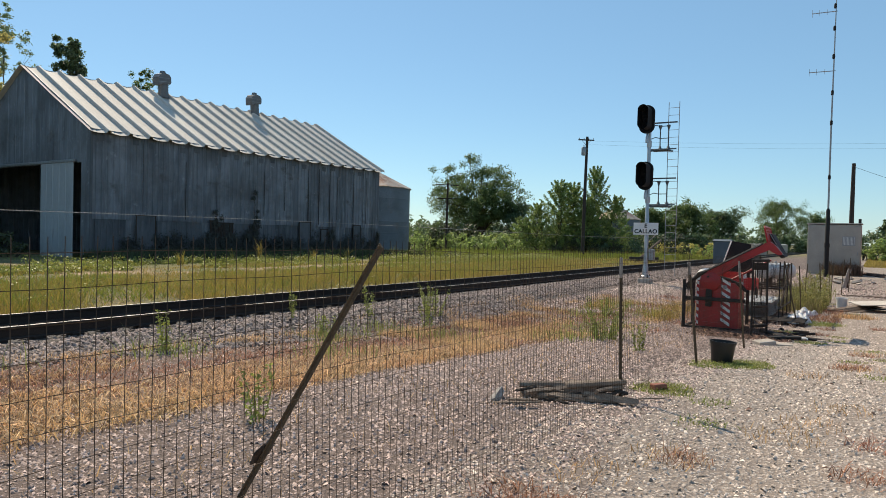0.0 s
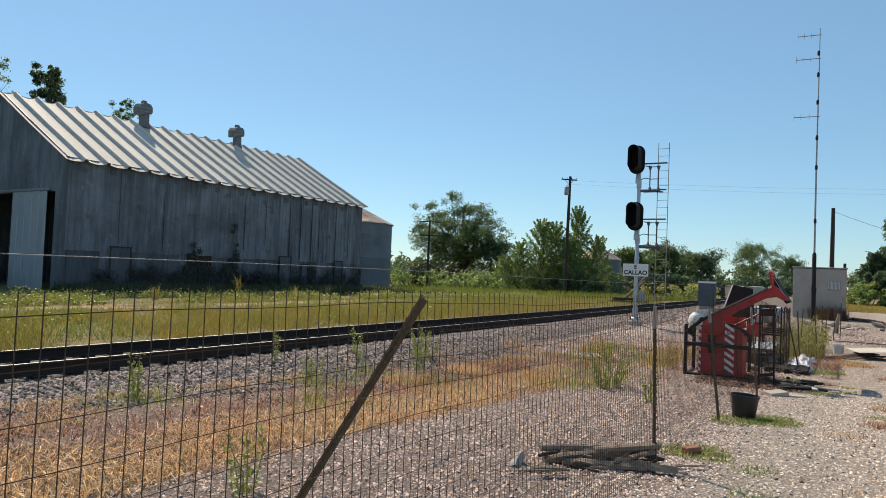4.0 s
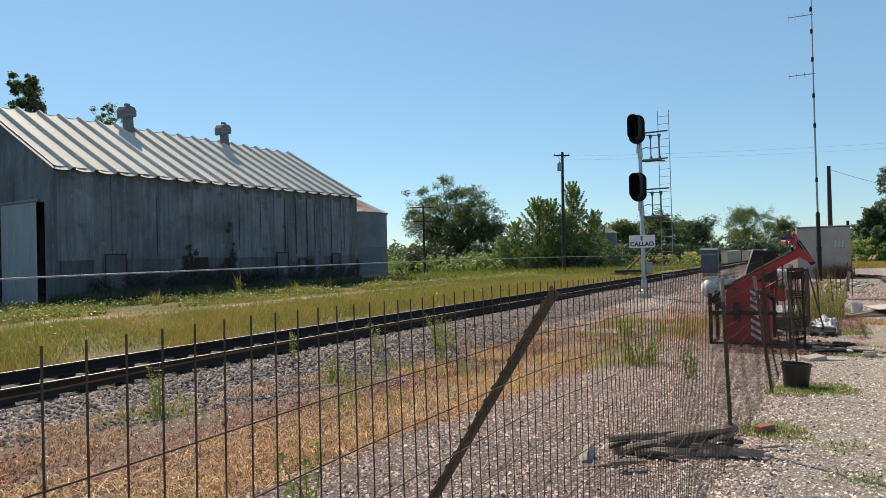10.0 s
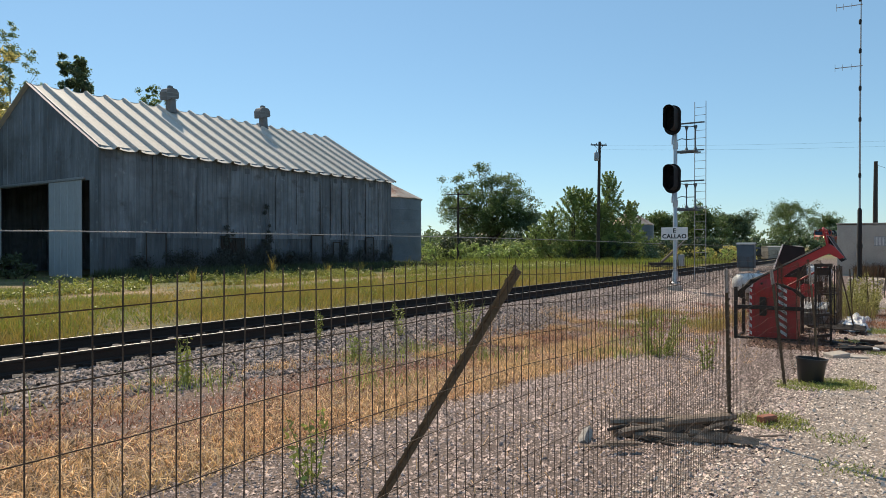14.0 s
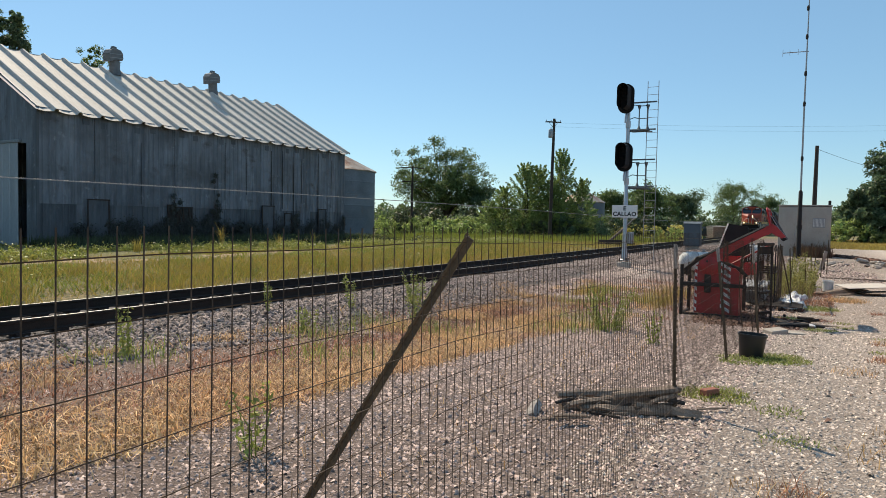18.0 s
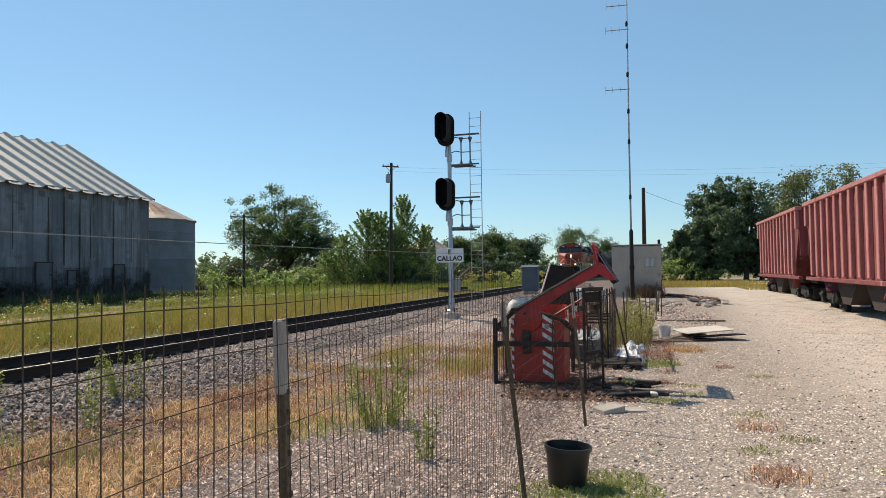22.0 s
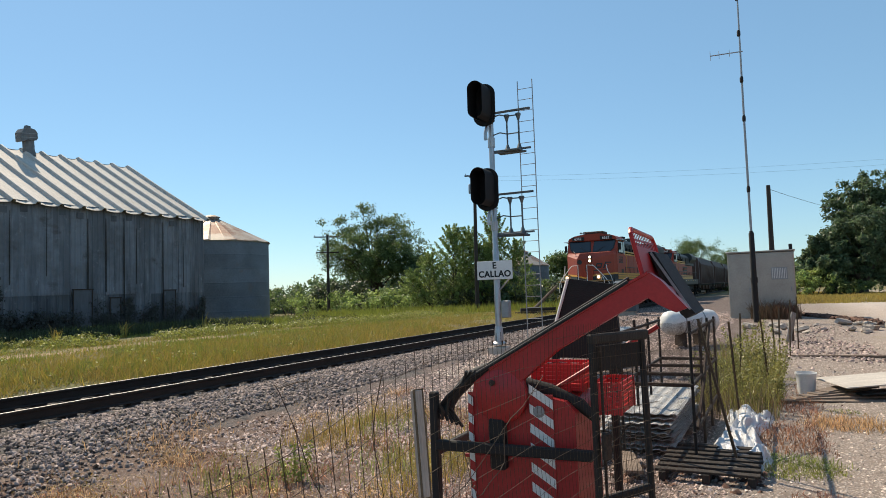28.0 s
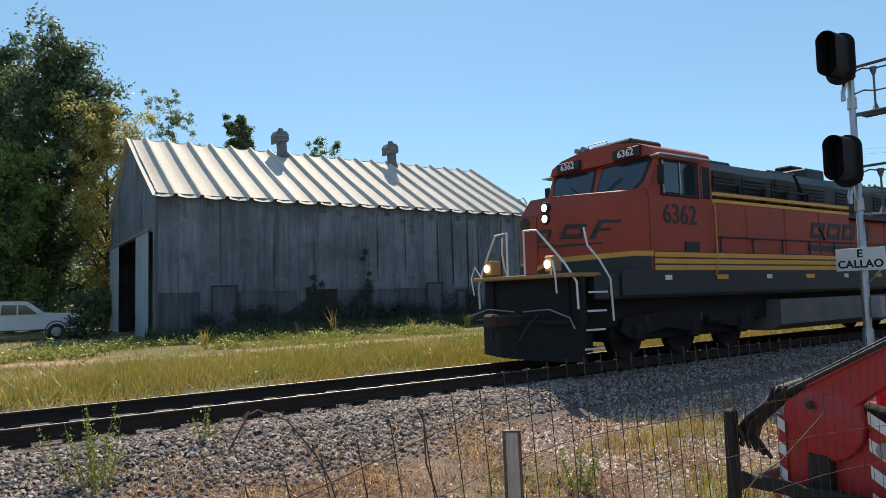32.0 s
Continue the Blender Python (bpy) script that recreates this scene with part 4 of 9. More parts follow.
def build_bin(name, label, x, y, z, r, wall, top, rings=6, sheets=14):
    b = thing(name, label, "grain bin", pose(x, y, z))
    for k in range(rings):
        z0, z1 = wall * k / rings, wall * (k + 1) / rings
        h = z1 - z0
        prof = [(r + 0.012 * math.cos(j * math.pi), z0 + h * j / 12) for j in range(13)]
        for s in range(4):
            v, f = [], []
            n = 12
            for rr, zz in prof:
                v += [(rr * math.cos((s * n + i) * 2 * math.pi / 48), rr * math.sin((s * n + i) * 2 * math.pi / 48), zz) for i in range(n + 1)]
            for j in range(len(prof) - 1):
                f += [(j * (n + 1) + i, j * (n + 1) + i + 1, (j + 1) * (n + 1) + i + 1, (j + 1) * (n + 1) + i) for i in range(n)]
            part("wall_sheet", Shape().add(v, f), BIN_SHEET, b, smooth=True)
    for k in range(sheets):
        a0, a1 = 2 * math.pi * k / sheets, 2 * math.pi * (k + 1) / sheets
        am = a1 - 0.04
        ring = [(r + 0.14, wall - 0.06), (0.55, top - 0.25)]
        v = []
        for lift in (0.0, 0.03):
            for rr, zz in ring:
                v += [(rr * math.cos(a), rr * math.sin(a), zz + (0.05 if a == am else 0) + lift) for a in (a0, (a0 + a1) / 2, am, a1)]
        f = [(i, i + 1, 5 + i, 4 + i) for i in range(3)] + [(8 + i, 12 + i, 13 + i, 9 + i) for i in range(3)] + [(i + 1, i, 8 + i, 9 + i) for i in range(3)]
        part("roof_panel", Shape().add(v, f), BIN_ROOF, b)
    part("cap", Shape().lathe([(0.62, top - 0.28), (0.62, top - 0.05), (0.7, top - 0.03), (0.3, top + 0.14), (0.05, top + 0.16)], 16), BIN_ROOF, b, "rusty roof cap", True)
    part("eave_ring", Shape().lathe([(r + 0.05, wall - 0.1), (r + 0.08, wall - 0.02), (r + 0.02, wall)], 48, caps=False), GALV, b)
    return b


# ---- poles ----
def build_pole(name, label, x, y, z0, z1, r=0.15, arms=(), lean=(0, 0), can=None, turn=0.0, insulators=4):
    p = thing(name, label, "pole", pose(x, y, z0, lean[0], lean[1], 0))
    h = z1 - z0
    part("shaft", Shape().run([(0, 0, -0.3), (0, 0, h * 0.5), (0.03, 0, h)], [r, r * 0.85, r * 0.68], 10), POLE_WOOD, p, smooth=True)
    for dz, w in arms:
        arm = part("crossarm", Shape().box((0, r * 0.9, h - dz), (w, 0.1, 0.12), 0.01), POLE_WOOD, p, m=pose(0, 0, 0, 0, 0, turn))
        for i in range(insulators):
            t = (i / (insulators - 1) - 0.5) * (w - 0.2)
            part("insulator", Shape().lathe([(0.02, h - dz + 0.05), (0.02, h - dz + 0.1), (0.045, h - dz + 0.12), (0.03, h - dz + 0.2)], 8, pose(t, r * 0.9, 0)), GALV, arm)
        part("brace", Shape().tube((w * 0.3, r * 0.9, h - dz), (0.02, r * 0.9, h - dz - 0.55), 0.018, n=5).tube((-w * 0.3, r * 0.9, h - dz), (0.02, r * 0.9, h - dz - 0.55), 0.018, n=5), RUST_STEEL, arm)
    if can:
        c = part("transformer", Shape().lathe([(0.05, 0), (0.22, 0.03), (0.24, 0.1), (0.24, 0.75), (0.2, 0.82), (0.06, 0.86)], 16), GALV, p, "grey transformer can", True, pose(-0.3, -0.2, h - can))
        part("bushing", Shape().lathe([(0.03, 0.84), (0.05, 0.9), (0.03, 0.94), (0.05, 0.98), (0.02, 1.05)], 8), GALV, c)
    return p


def cable(name, label, a, b, sag, r=0.012, material=None):
    a, b = Vector(a), Vector(b)
    pts = [a.lerp(b, i / 14) - Vector((0, 0, sag * 4 * (i / 14) * (1 - i / 14))) for i in range(15)]
    tagged(part(name, Shape().run(pts, r, 4), material or INK), label, "cable")


# ---- trees and bushes ----
def leaf_cloud(rnd, clumps, per, leaf, shell=0.55):
    """Leaves as small bent quads round many clump centres (x, y, z, radius)."""
    c = np.repeat(np.asarray(clumps), per, 0)
    n = len(c)
    d = rnd.normal(size=(n, 3))
    d /= np.linalg.norm(d, axis=1)[:, None]
    rad = c[:, 3] * (shell + (1.08 - shell) * rnd.rand(n) ** 0.6) * rnd.uniform(0.6, 1.25, n)
    pos = c[:, :3] + d * rad[:, None] * np.array([1, 1, 0.8])
    a = rnd.normal(size=(n, 3))
    nor = d * 0.6 + a * 0.6 + np.array([0, 0, 0.35])
    nor /= np.linalg.norm(nor, axis=1)[:, None]
    t = np.cross(nor, rnd.normal(size=(n, 3)))
    t /= np.linalg.norm(t, axis=1)[:, None]
    b = np.cross(nor, t)
    L, W = (leaf * rnd.uniform(0.6, 1.35, n))[:, None], (leaf * rnd.uniform(0.32, 0.62, n))[:, None]
    v = np.stack([pos - t * L * 0.5, pos + b * W * 0.5 - nor * L * 0.06, pos + t * L * 0.5 - nor * L * 0.22, pos - b * W * 0.5 - nor * L * 0.06], 1).reshape(-1, 3)
    return v, np.arange(4 * n).reshape(-1, 4)


def build_tree(name, label, x, y, height, spread, leaf_kind, seed, trunk=0.3, clear=0.25, clumps=90, per=55, leaf=0.34, shape="round", gaps=0.0, z=None, group=""):
    """A tapered trunk with limbs, and a crown of clumped leaves with an uneven outline."""
    rnd = np.random.RandomState(seed)
    z = on_land(x, y) if z is None else z
    t = thing(name, label, "tree", pose(x, y, z), group)
    base = height * clear
    lean = rnd.normal(0, 0.03, 2) * height
    s = Shape()
    spine = [(0, 0, -0.3), (lean[0] * 0.2, lean[1] * 0.2, base), (lean[0] * 0.6, lean[1] * 0.6, height * 0.55), (lean[0], lean[1], height * 0.88)]
    s.run(spine, [trunk, trunk * 0.8, trunk * 0.45, trunk * 0.1], 9)
    pts = []
    boughs = max(7, clumps // 9)
    for i in range(boughs):
        k = base + (height * 0.8 - base) * (i + rnd.rand()) / boughs
        f = (k - base) / (height - base)
        if shape == "round":
            reach = spread * math.sqrt(max(0.05, 1 - (2 * f - 0.75) ** 2)) if f < 0.9 else spread * 0.4
        else:
            reach = spread * (0.75 + 0.35 * math.sin(3.1 * f))
        reach *= rnd.uniform(0.6, 1.1)
        a = i * 2.4 + rnd.uniform(-0.4, 0.4)
        p0 = Vector((lean[0] * k / height, lean[1] * k / height, k))
        p2 = p0 + Vector((math.cos(a) * reach, math.sin(a) * reach, reach * rnd.uniform(0.15, 0.6) + 0.1 * height))
        p2.z = min(p2.z, height * 0.95)
        p1 = p0.lerp(p2, 0.5) - Vector((0, 0, reach * 0.08))
        r = trunk * (0.42 - 0.25 * f)
        s.run([p0, p1, p2], [r, r * 0.6, r * 0.15], 6)
        m = max(3, int(clumps / boughs))
        for j in range(m):
            g = rnd.uniform(0.35, 1.05)
            q = p0.lerp(p2, g) + Vector(rnd.normal(0, spread * 0.13, 3))
            pts.append((q.x, q.y, max(q.z, base * 0.7), spread * rnd.uniform(0.12, 0.3)))
            if rnd.rand() < 0.35:
                s.run([p0.lerp(p2, max(0.2, g - 0.3)), q], [r * 0.3, r * 0.08], 4)
    for j in range(clumps // 5):
        a, rr = rnd.uniform(0, 6.28), spread * 0.4 * rnd.rand()
        pts.append((lean[0] + rr * math.cos(a), lean[1] + rr * math.sin(a), height * rnd.uniform(0.72, 0.97), spread * rnd.uniform(0.1, 0.24)))
    pts = np.array(pts)
    if gaps:
        pts = pts[rnd.rand(len(pts)) > gaps]
    # fit the crown to the tree's height and spread
    far = np.percentile(np.hypot(pts[:, 0], pts[:, 1]) + pts[:, 3], 96)
    pts[:, :2] *= spread / far
    pts[:, 3] *= min(1.0, spread / far)
    pts[:, 2] *= height / (pts[:, 2] + 0.85 * pts[:, 3]).max()
    s.v = [(x * spread / far if zz > base else x, y * spread / far if zz > base else y, zz * 0.93) for x, y, zz in s.v]
    part("trunk", s, BARK, t, smooth=True)
    v, f = leaf_cloud(rnd, pts, per, leaf, 0.15)
    part("crown", raw_mesh("crown", v, f, LEAF[leaf_kind]), None, t)
    return t


def build_forked(name, label, x, y, height, spread, leaf_kind, seed, trunk=0.5, limbs=9, boughs=4, per=90, leaf=0.27, clump=0.105, low=0.3, fork=0.2, group=""):
    """A tree whose trunk forks into limbs and boughs, with separate tufts of leaves at their ends and sky between them."""
    rnd = np.random.RandomState(seed)
    t = thing(name, label, "tree", pose(x, y, on_land(x, y)), group)
    s, pts = Shape(), []
    mid, tall = height * (1 + low) / 2, height * (1 - low) / 2
    s.run([(0, 0, -0.3), (0.1, 0, height * fork), (0.2, 0.1, height * 0.5)], [trunk, trunk * 0.8, trunk * 0.5], 9)
    for i in range(limbs):
        a, up = i * 2.4 + rnd.uniform(-0.3, 0.3), -0.75 + 1.7 * (i + 0.5) / limbs
        root = Vector((0.1, 0, height * (fork + 0.22 * rnd.rand())))
        for j in range(boughs):
            b = a + rnd.normal(0, 0.42)
            w = min(0.97, max(-0.8, up + rnd.normal(0, 0.28)))
            flat = math.sqrt(1 - w * w)
            k = rnd.uniform(0.55, 1.0)
            tip = Vector((spread * k * flat * math.cos(b), spread * k * flat * math.sin(b), mid + tall * k * w))
            elbow = root.lerp(tip, 0.5) + Vector((0, 0, 0.06 * height * (1 - w)))
            r = trunk * 0.4 * (1 - 0.3 * j / boughs)
            s.run([root, elbow, tip], [r, r * 0.5, r * 0.12], 6)
            for n in range(6):
                g = (1.0, 1.0, 0.93, 0.86, 0.74, 0.6)[n]
                p = elbow.lerp(tip, 2 * g - 1) if g > 0.5 else elbow
                p = p + Vector(rnd.normal(0, spread * (0.09 if n else 0.02), 3))
                pts.append((p.x, p.y, p.z, spread * clump * rnd.uniform(0.65, 1.35)))
    pts = np.array(pts)
    pts[:, 2] *= height / (pts[:, 2] + 0.8 * pts[:, 3]).max()
    part("trunk", s, BARK, t, smooth=True)
    v, f = leaf_cloud(rnd, pts, per, leaf, 0.35)
    part("crown", raw_mesh("crown", v, f, LEAF[leaf_kind]), None, t)
    return t


def build_thicket(name, label, x, y, spires, leaf_kind, seed, density=4.2, leaf=0.2):
    """A clump of young trees grown together: leaning stems, and conical sprays of leaves down to the ground; spires: (dx, dy, height, radius)."""
    rnd = np.random.RandomState(seed)
    t = thing(name, label, "tree", pose(x, y, on_land(x, y)))
    pts = []
    for dx, dy, h, r in spires:
        stems = Shape()
        top = (dx + rnd.normal(0, 0.25), dy + rnd.normal(0, 0.25), h * 0.97)
        stems.run([(dx * 0.6, dy * 0.6, -0.2), (dx * 0.85, dy * 0.85, h * 0.4), top], [0.12, 0.07, 0.015], 6)
        for i in range(int(density * h * r)):
            f = 0.03 + 0.95 * (i + rnd.rand()) / int(density * h * r)
            reach = r * (1 - f) ** 0.6 * rnd.uniform(0.6, 1.12) + 0.15
            a = i * 2.4 + rnd.uniform(-0.5, 0.5)
            foot = Vector((dx, dy, h * f * 0.86))
            tip = foot + Vector((reach * math.cos(a), reach * math.sin(a), h * f * 0.14 + reach * rnd.uniform(0.25, 0.75)))
            stems.run([foot, tip], [0.03, 0.006], 4)
            for g, size in ((0.4, 0.42), (0.62, 0.38), (0.8, 0.3), (0.94, 0.2), (1.04, 0.1)):
                p = foot.lerp(tip, g)
                pts.append((p.x, p.y, p.z, size * rnd.uniform(0.75, 1.2) * (1.1 - 0.45 * f)))
        part("stem", stems, BARK, t)
    v, f = leaf_cloud(rnd, np.array(pts), 24, leaf, 0.2)
    part("foliage", raw_mesh("foliage", v, f, LEAF[leaf_kind]), None, t)
    return t


def build_bush(name, label, x, y, w, h, leaf_kind, seed, clumps=26, per=60, leaf=0.22, depth=None, z=None):
    rnd = np.random.RandomState(seed)
    z = on_land(x, y) if z is None else z
    t = thing(name, label, "bush", pose(x, y, z))
    d = depth or w
    pts = []
    for i in range(clumps):
        px, py = rnd.uniform(-w, w) * 0.5, rnd.uniform(-d, d) * 0.5
        k = 1 - 0.55 * ((2 * px / w) ** 2 + (2 * py / d) ** 2) / 2
        pz = h * k * rnd.uniform(0.2, 0.92)
        pts.append((px, py, pz, min(w, h) * rnd.uniform(0.12, 0.22)))
        if i % 3 == 0:
            part("stalk", Shape().run([(px * 0.4, py * 0.4, -0.1), (px * 0.8, py * 0.8, pz * 0.6), (px, py, pz)], [0.04, 0.03, 0.01], 5), BARK, t)
    v, f = leaf_cloud(rnd, np.array(pts), per, leaf, 0.4)
    part("foliage", raw_mesh("foliage", v, f, LEAF[leaf_kind]), None, t)
    return t


def build_woods(name, label, a, b, height, depth, leaf_kind, seed, count=80, per=90, leaf=0.6):
    """A far belt of trees, too many to count."""
    rnd = np.random.RandomState(seed)
    a, b = np.array(a, float), np.array(b, float)
    pts = []
    for i in range(count):
        t = rnd.rand()
        p = a + (b - a) * t + rnd.normal(0, depth * 0.3, 2)
        top = height * (0.72 + 0.28 * math.sin(t * 19 + seed) * math.sin(t * 7.3 + 1)) * rnd.uniform(0.85, 1.1)
        z = on_land(*p)
        for j in range(7):
            f = (j + rnd.rand()) / 7
            r = height * 0.16 * rnd.uniform(0.7, 1.3)
            pts.append((p[0] + rnd.normal(0, height * 0.16), p[1] + rnd.normal(0, height * 0.16), z + top * f, r))
    v, f = leaf_cloud(rnd, np.array(pts), int(per * 0.68), leaf * 1.18, 0.5)
    tagged(new(name, raw_mesh(name, v, f, LEAF[leaf_kind])), label, "trees", kind="stuff")


# ---- the block signal ----
def hood_head(parent, z):
    """A black three-lamp signal head with deep hoods and a rounded backing, facing along the track."""
    head = part("signal_head", Shape().prism([(0.32 * math.cos(a) * 1.0, (0.28 if math.sin(a) > 0 else -0.28) + 0.3 * math.sin(a)) for a in [i * 2 * math.pi / 28 for i in range(28)]], -0.02, 0.02, Matrix(((0, 0, 1, 0), (1, 0, 0, 0), (0, 1, 0, 0), (0, 0, 0, 1)))), SIGNAL_BLACK, parent, "black signal head with long hoods", m=pose(-0.42, 0, z))
    s = Shape()
    s.box((0.14, 0, 0), (0.24, 0.42, 0.98), 0.06)
    part("lamp_case", s, SIGNAL_BLACK, head)
    # one tall hood wrapped round the three lamps
    v, f = [], []
    n = 28
    for x, k in ((-0.02, 1.0), (-0.4, 1.0), (-0.64, 0.98)):
        for i in range(n):
            a = 2 * math.pi * i / n
            v.append((x, 0.215 * k * math.cos(a), (0.3 if math.sin(a) > 0 else -0.26) + 0.215 * k * math.sin(a)))
    for r in range(2):
        f += [(r * n + i, r * n + (i + 1) % n, (r + 1) * n + (i + 1) % n, (r + 1) * n + i) for i in range(n) if math.sin(2 * math.pi * (i + 0.5) / n) > -0.97]
    part("hood", Shape().add(v, f), SIGNAL_BLACK, head, smooth=True)
    for dz in (0.3, 0.0, -0.3):
        part("lens", Shape().lathe([(0.11, 0), (0.1, 0.02), (0.05, 0.035)], 16, pose(-0.03, 0, dz, 0, -90, 0)), SIGNAL_BLACK, head)
    return head


def build_signal():
    """The mast stands at the origin; x runs off along the track, y to its left."""
    sig = thing("railway_signal", "two-headed railway signal on an aluminium mast with a rear ladder", "signal", pose(7.98, 28.21, -0.1, 0, 0, TURN))
    mast = part("mast", Shape().lathe([(0.085, 0.3), (0.085, 2.6), (0.075, 2.62), (0.075, 7.0), (0.03, 7.05)], 18), ALU, sig, "round aluminium mast", True)
    part("foundation", Shape().box((0, 0, -0.15), (0.5, 0.5, 0.3), 0.03), CONCRETE, sig)
    part("base_flange", Shape().lathe([(0.2, 0.05), (0.2, 0.09), (0.13, 0.14), (0.11, 0.5), (0.086, 0.56)], 18), ALU, sig, smooth=True)
    for i in range(4):
        a = math.pi / 4 + i * math.pi / 2
        part("anchor_bolt", Shape().tube((0.2 * math.cos(a), 0.2 * math.sin(a), 0.04), (0.2 * math.cos(a), 0.2 * math.sin(a), 0.17), 0.018, n=6), RUST_STEEL, sig)
    part("junction_box", Shape().box((0.05, -0.22, 1.0), (0.2, 0.22, 0.46), 0.02), GALV, sig, "grey junction box")
    for z in (6.42, 4.12):
        h = hood_head(sig, z + 0.1)
        part("head_bracket", Shape().run([(0.02, 0, -0.95), (0.02, 0, -0.75), (0.12, 0, -0.6), (0.14, 0, -0.45)], 0.05, 10), ALU, h, smooth=True)
        part("clamp", Shape().lathe([(0.1, z - 0.98), (0.1, z - 0.72)], 14), ALU, mast)
    # ladder behind the mast, platforms and hoops
    lad = part("ladder", Shape().tube((0.62, -0.6, 0.15), (0.62, -0.6, 7.35), 0.014, n=6).tube((0.62, -1.03, 0.15), (0.62, -1.03, 7.35), 0.014, n=6), GALV, sig, "thin galvanised ladder")
    rung = mesh_of("rung", Shape().tube((0.62, -0.6, 0), (0.62, -1.03, 0), 0.009, n=5), GALV)
    for i in range(23):
        part("rung", rung, None, lad, m=pose(0, 0, 0.4 + i * 0.305))
    for z in (5.32, 3.02):
        pl = part("platform", Shape().box((0.28, -0.42, z), (0.5, 0.72, 0.05), 0.008), SIGNAL_STEEL, sig, "grated service platform")
        part("stay", Shape().box((0.32, -0.49, z + 0.055), (0.07, 1.06, 0.05), 0.006), SIGNAL_STEEL, pl)
        part("stay", Shape().tube((0, 0, z - 0.04), (0.3, -0.9, z - 0.04), 0.028, n=6), SIGNAL_STEEL, pl)
        for px, py in ((0.3, -0.36), (0.3, -0.7)):
            post = part("guard_post", Shape().tube((px, py, z), (px, py, z + 1.04), 0.024, n=8), SIGNAL_STEEL, pl)
            part("gusset", Shape().lathe([(0.025, 0.84), (0.075, 1.0), (0.075, 1.04)], 6, pose(px, py, z)), SIGNAL_STEEL, post)
            part("foot", Shape().lathe([(0.085, 0.0), (0.085, 0.04), (0.03, 0.2)], 6, pose(px, py, z)), SIGNAL_STEEL, post)
        for dz in (0.5, 1.0):
            part("guard_rail", Shape().run([(0.0, -0.08, z + dz - 0.05), (0.16, -0.2, z + dz + 0.03), (0.3, -0.36, z + dz), (0.3, -0.72, z + dz)], 0.018, 6), SIGNAL_STEEL, pl)
        part("top_stay", Shape().box((0.34, -0.5, z + 1.15), (0.07, 1.06, 0.055), 0.006), SIGNAL_STEEL, pl)
    part("brace", Shape().tube((-0.08, -0.42, 1.84), (0.0, -0.05, 1.5), 0.02, n=6), ALU, sig)
    # name board
    board = part("name_board", Shape().box((-0.13, 0, 2.06), (0.02, 1.02, 0.5), 0.004), SIGN_WHITE, sig, "white name board with black letters")
    for dz in (0.14, -0.14):
        part("strap", Shape().box((-0.06, 0, 2.06 + dz), (0.13, 0.22, 0.05), 0.006), GALV, board)
    face = Matrix(((0, 0, -1, -0.144), (-1, 0, 0, 0), (0, 1, 0, 2.06), (0, 0, 0, 1)))
    words("lettering", "E", 0.24, INK, board, face @ pose(0, 0.12, 0), bold=0.006)
    words("lettering", "CALLAO", 0.235, INK, board, face @ pose(0, -0.11, 0), 1.06, bold=0.007)
    return sig


# ---- the train; x runs towards its rear, y to the far side, z from the rail heads ----
SIDE = Matrix(((1, 0, 0, 0), (0, 0, 1, 0), (0, 1, 0, 0), (0, 0, 0, 1)))  # (x, z) profiles drawn out across
FRONT = Matrix(((0, 0, 1, 0), (1, 0, 0, 0), (0, 1, 0, 0), (0, 0, 0, 1)))  # (y, z) profiles drawn out lengthwise
NEAR = Matrix(((1, 0, 0, 0), (0, 0, -1, 0), (0, 1, 0, 0), (0, 0, 0, 1)))  # writing on the near side


def build_wheelset(parent, x, r=0.52):
    w = part("wheelset", Shape().tube((0, -0.9, 0), (0, 0.9, 0), 0.09, n=12), DARK_TRAIN, parent, m=pose(x, 0, r))
    for y in (-0.7525, 0.7525):
        k = 1 if y > 0 else -1
        prof = [(0.1, -0.05), (0.3, -0.03), (r - 0.08, -0.05), (r, -0.06), (r, 0.06), (r + 0.025, 0.065), (r + 0.025, 0.095), (r - 0.08, 0.095), (0.2, 0.06)]
        part("wheel", Shape().lathe(prof, 28, pose(0, y, 0, 90 * k, 0, 0)), DARK_TRAIN, w, smooth=True)
        part("axle_cap", Shape().lathe([(0.1, 0.1), (0.1, 0.18), (0.06, 0.2)], 12, pose(0, y, 0, 90 if k < 0 else -90, 0, 0)).box((0, y * 1.18, -0.05), (0.06, 0.06, 0.06)), RUST_STEEL, w)
    return w


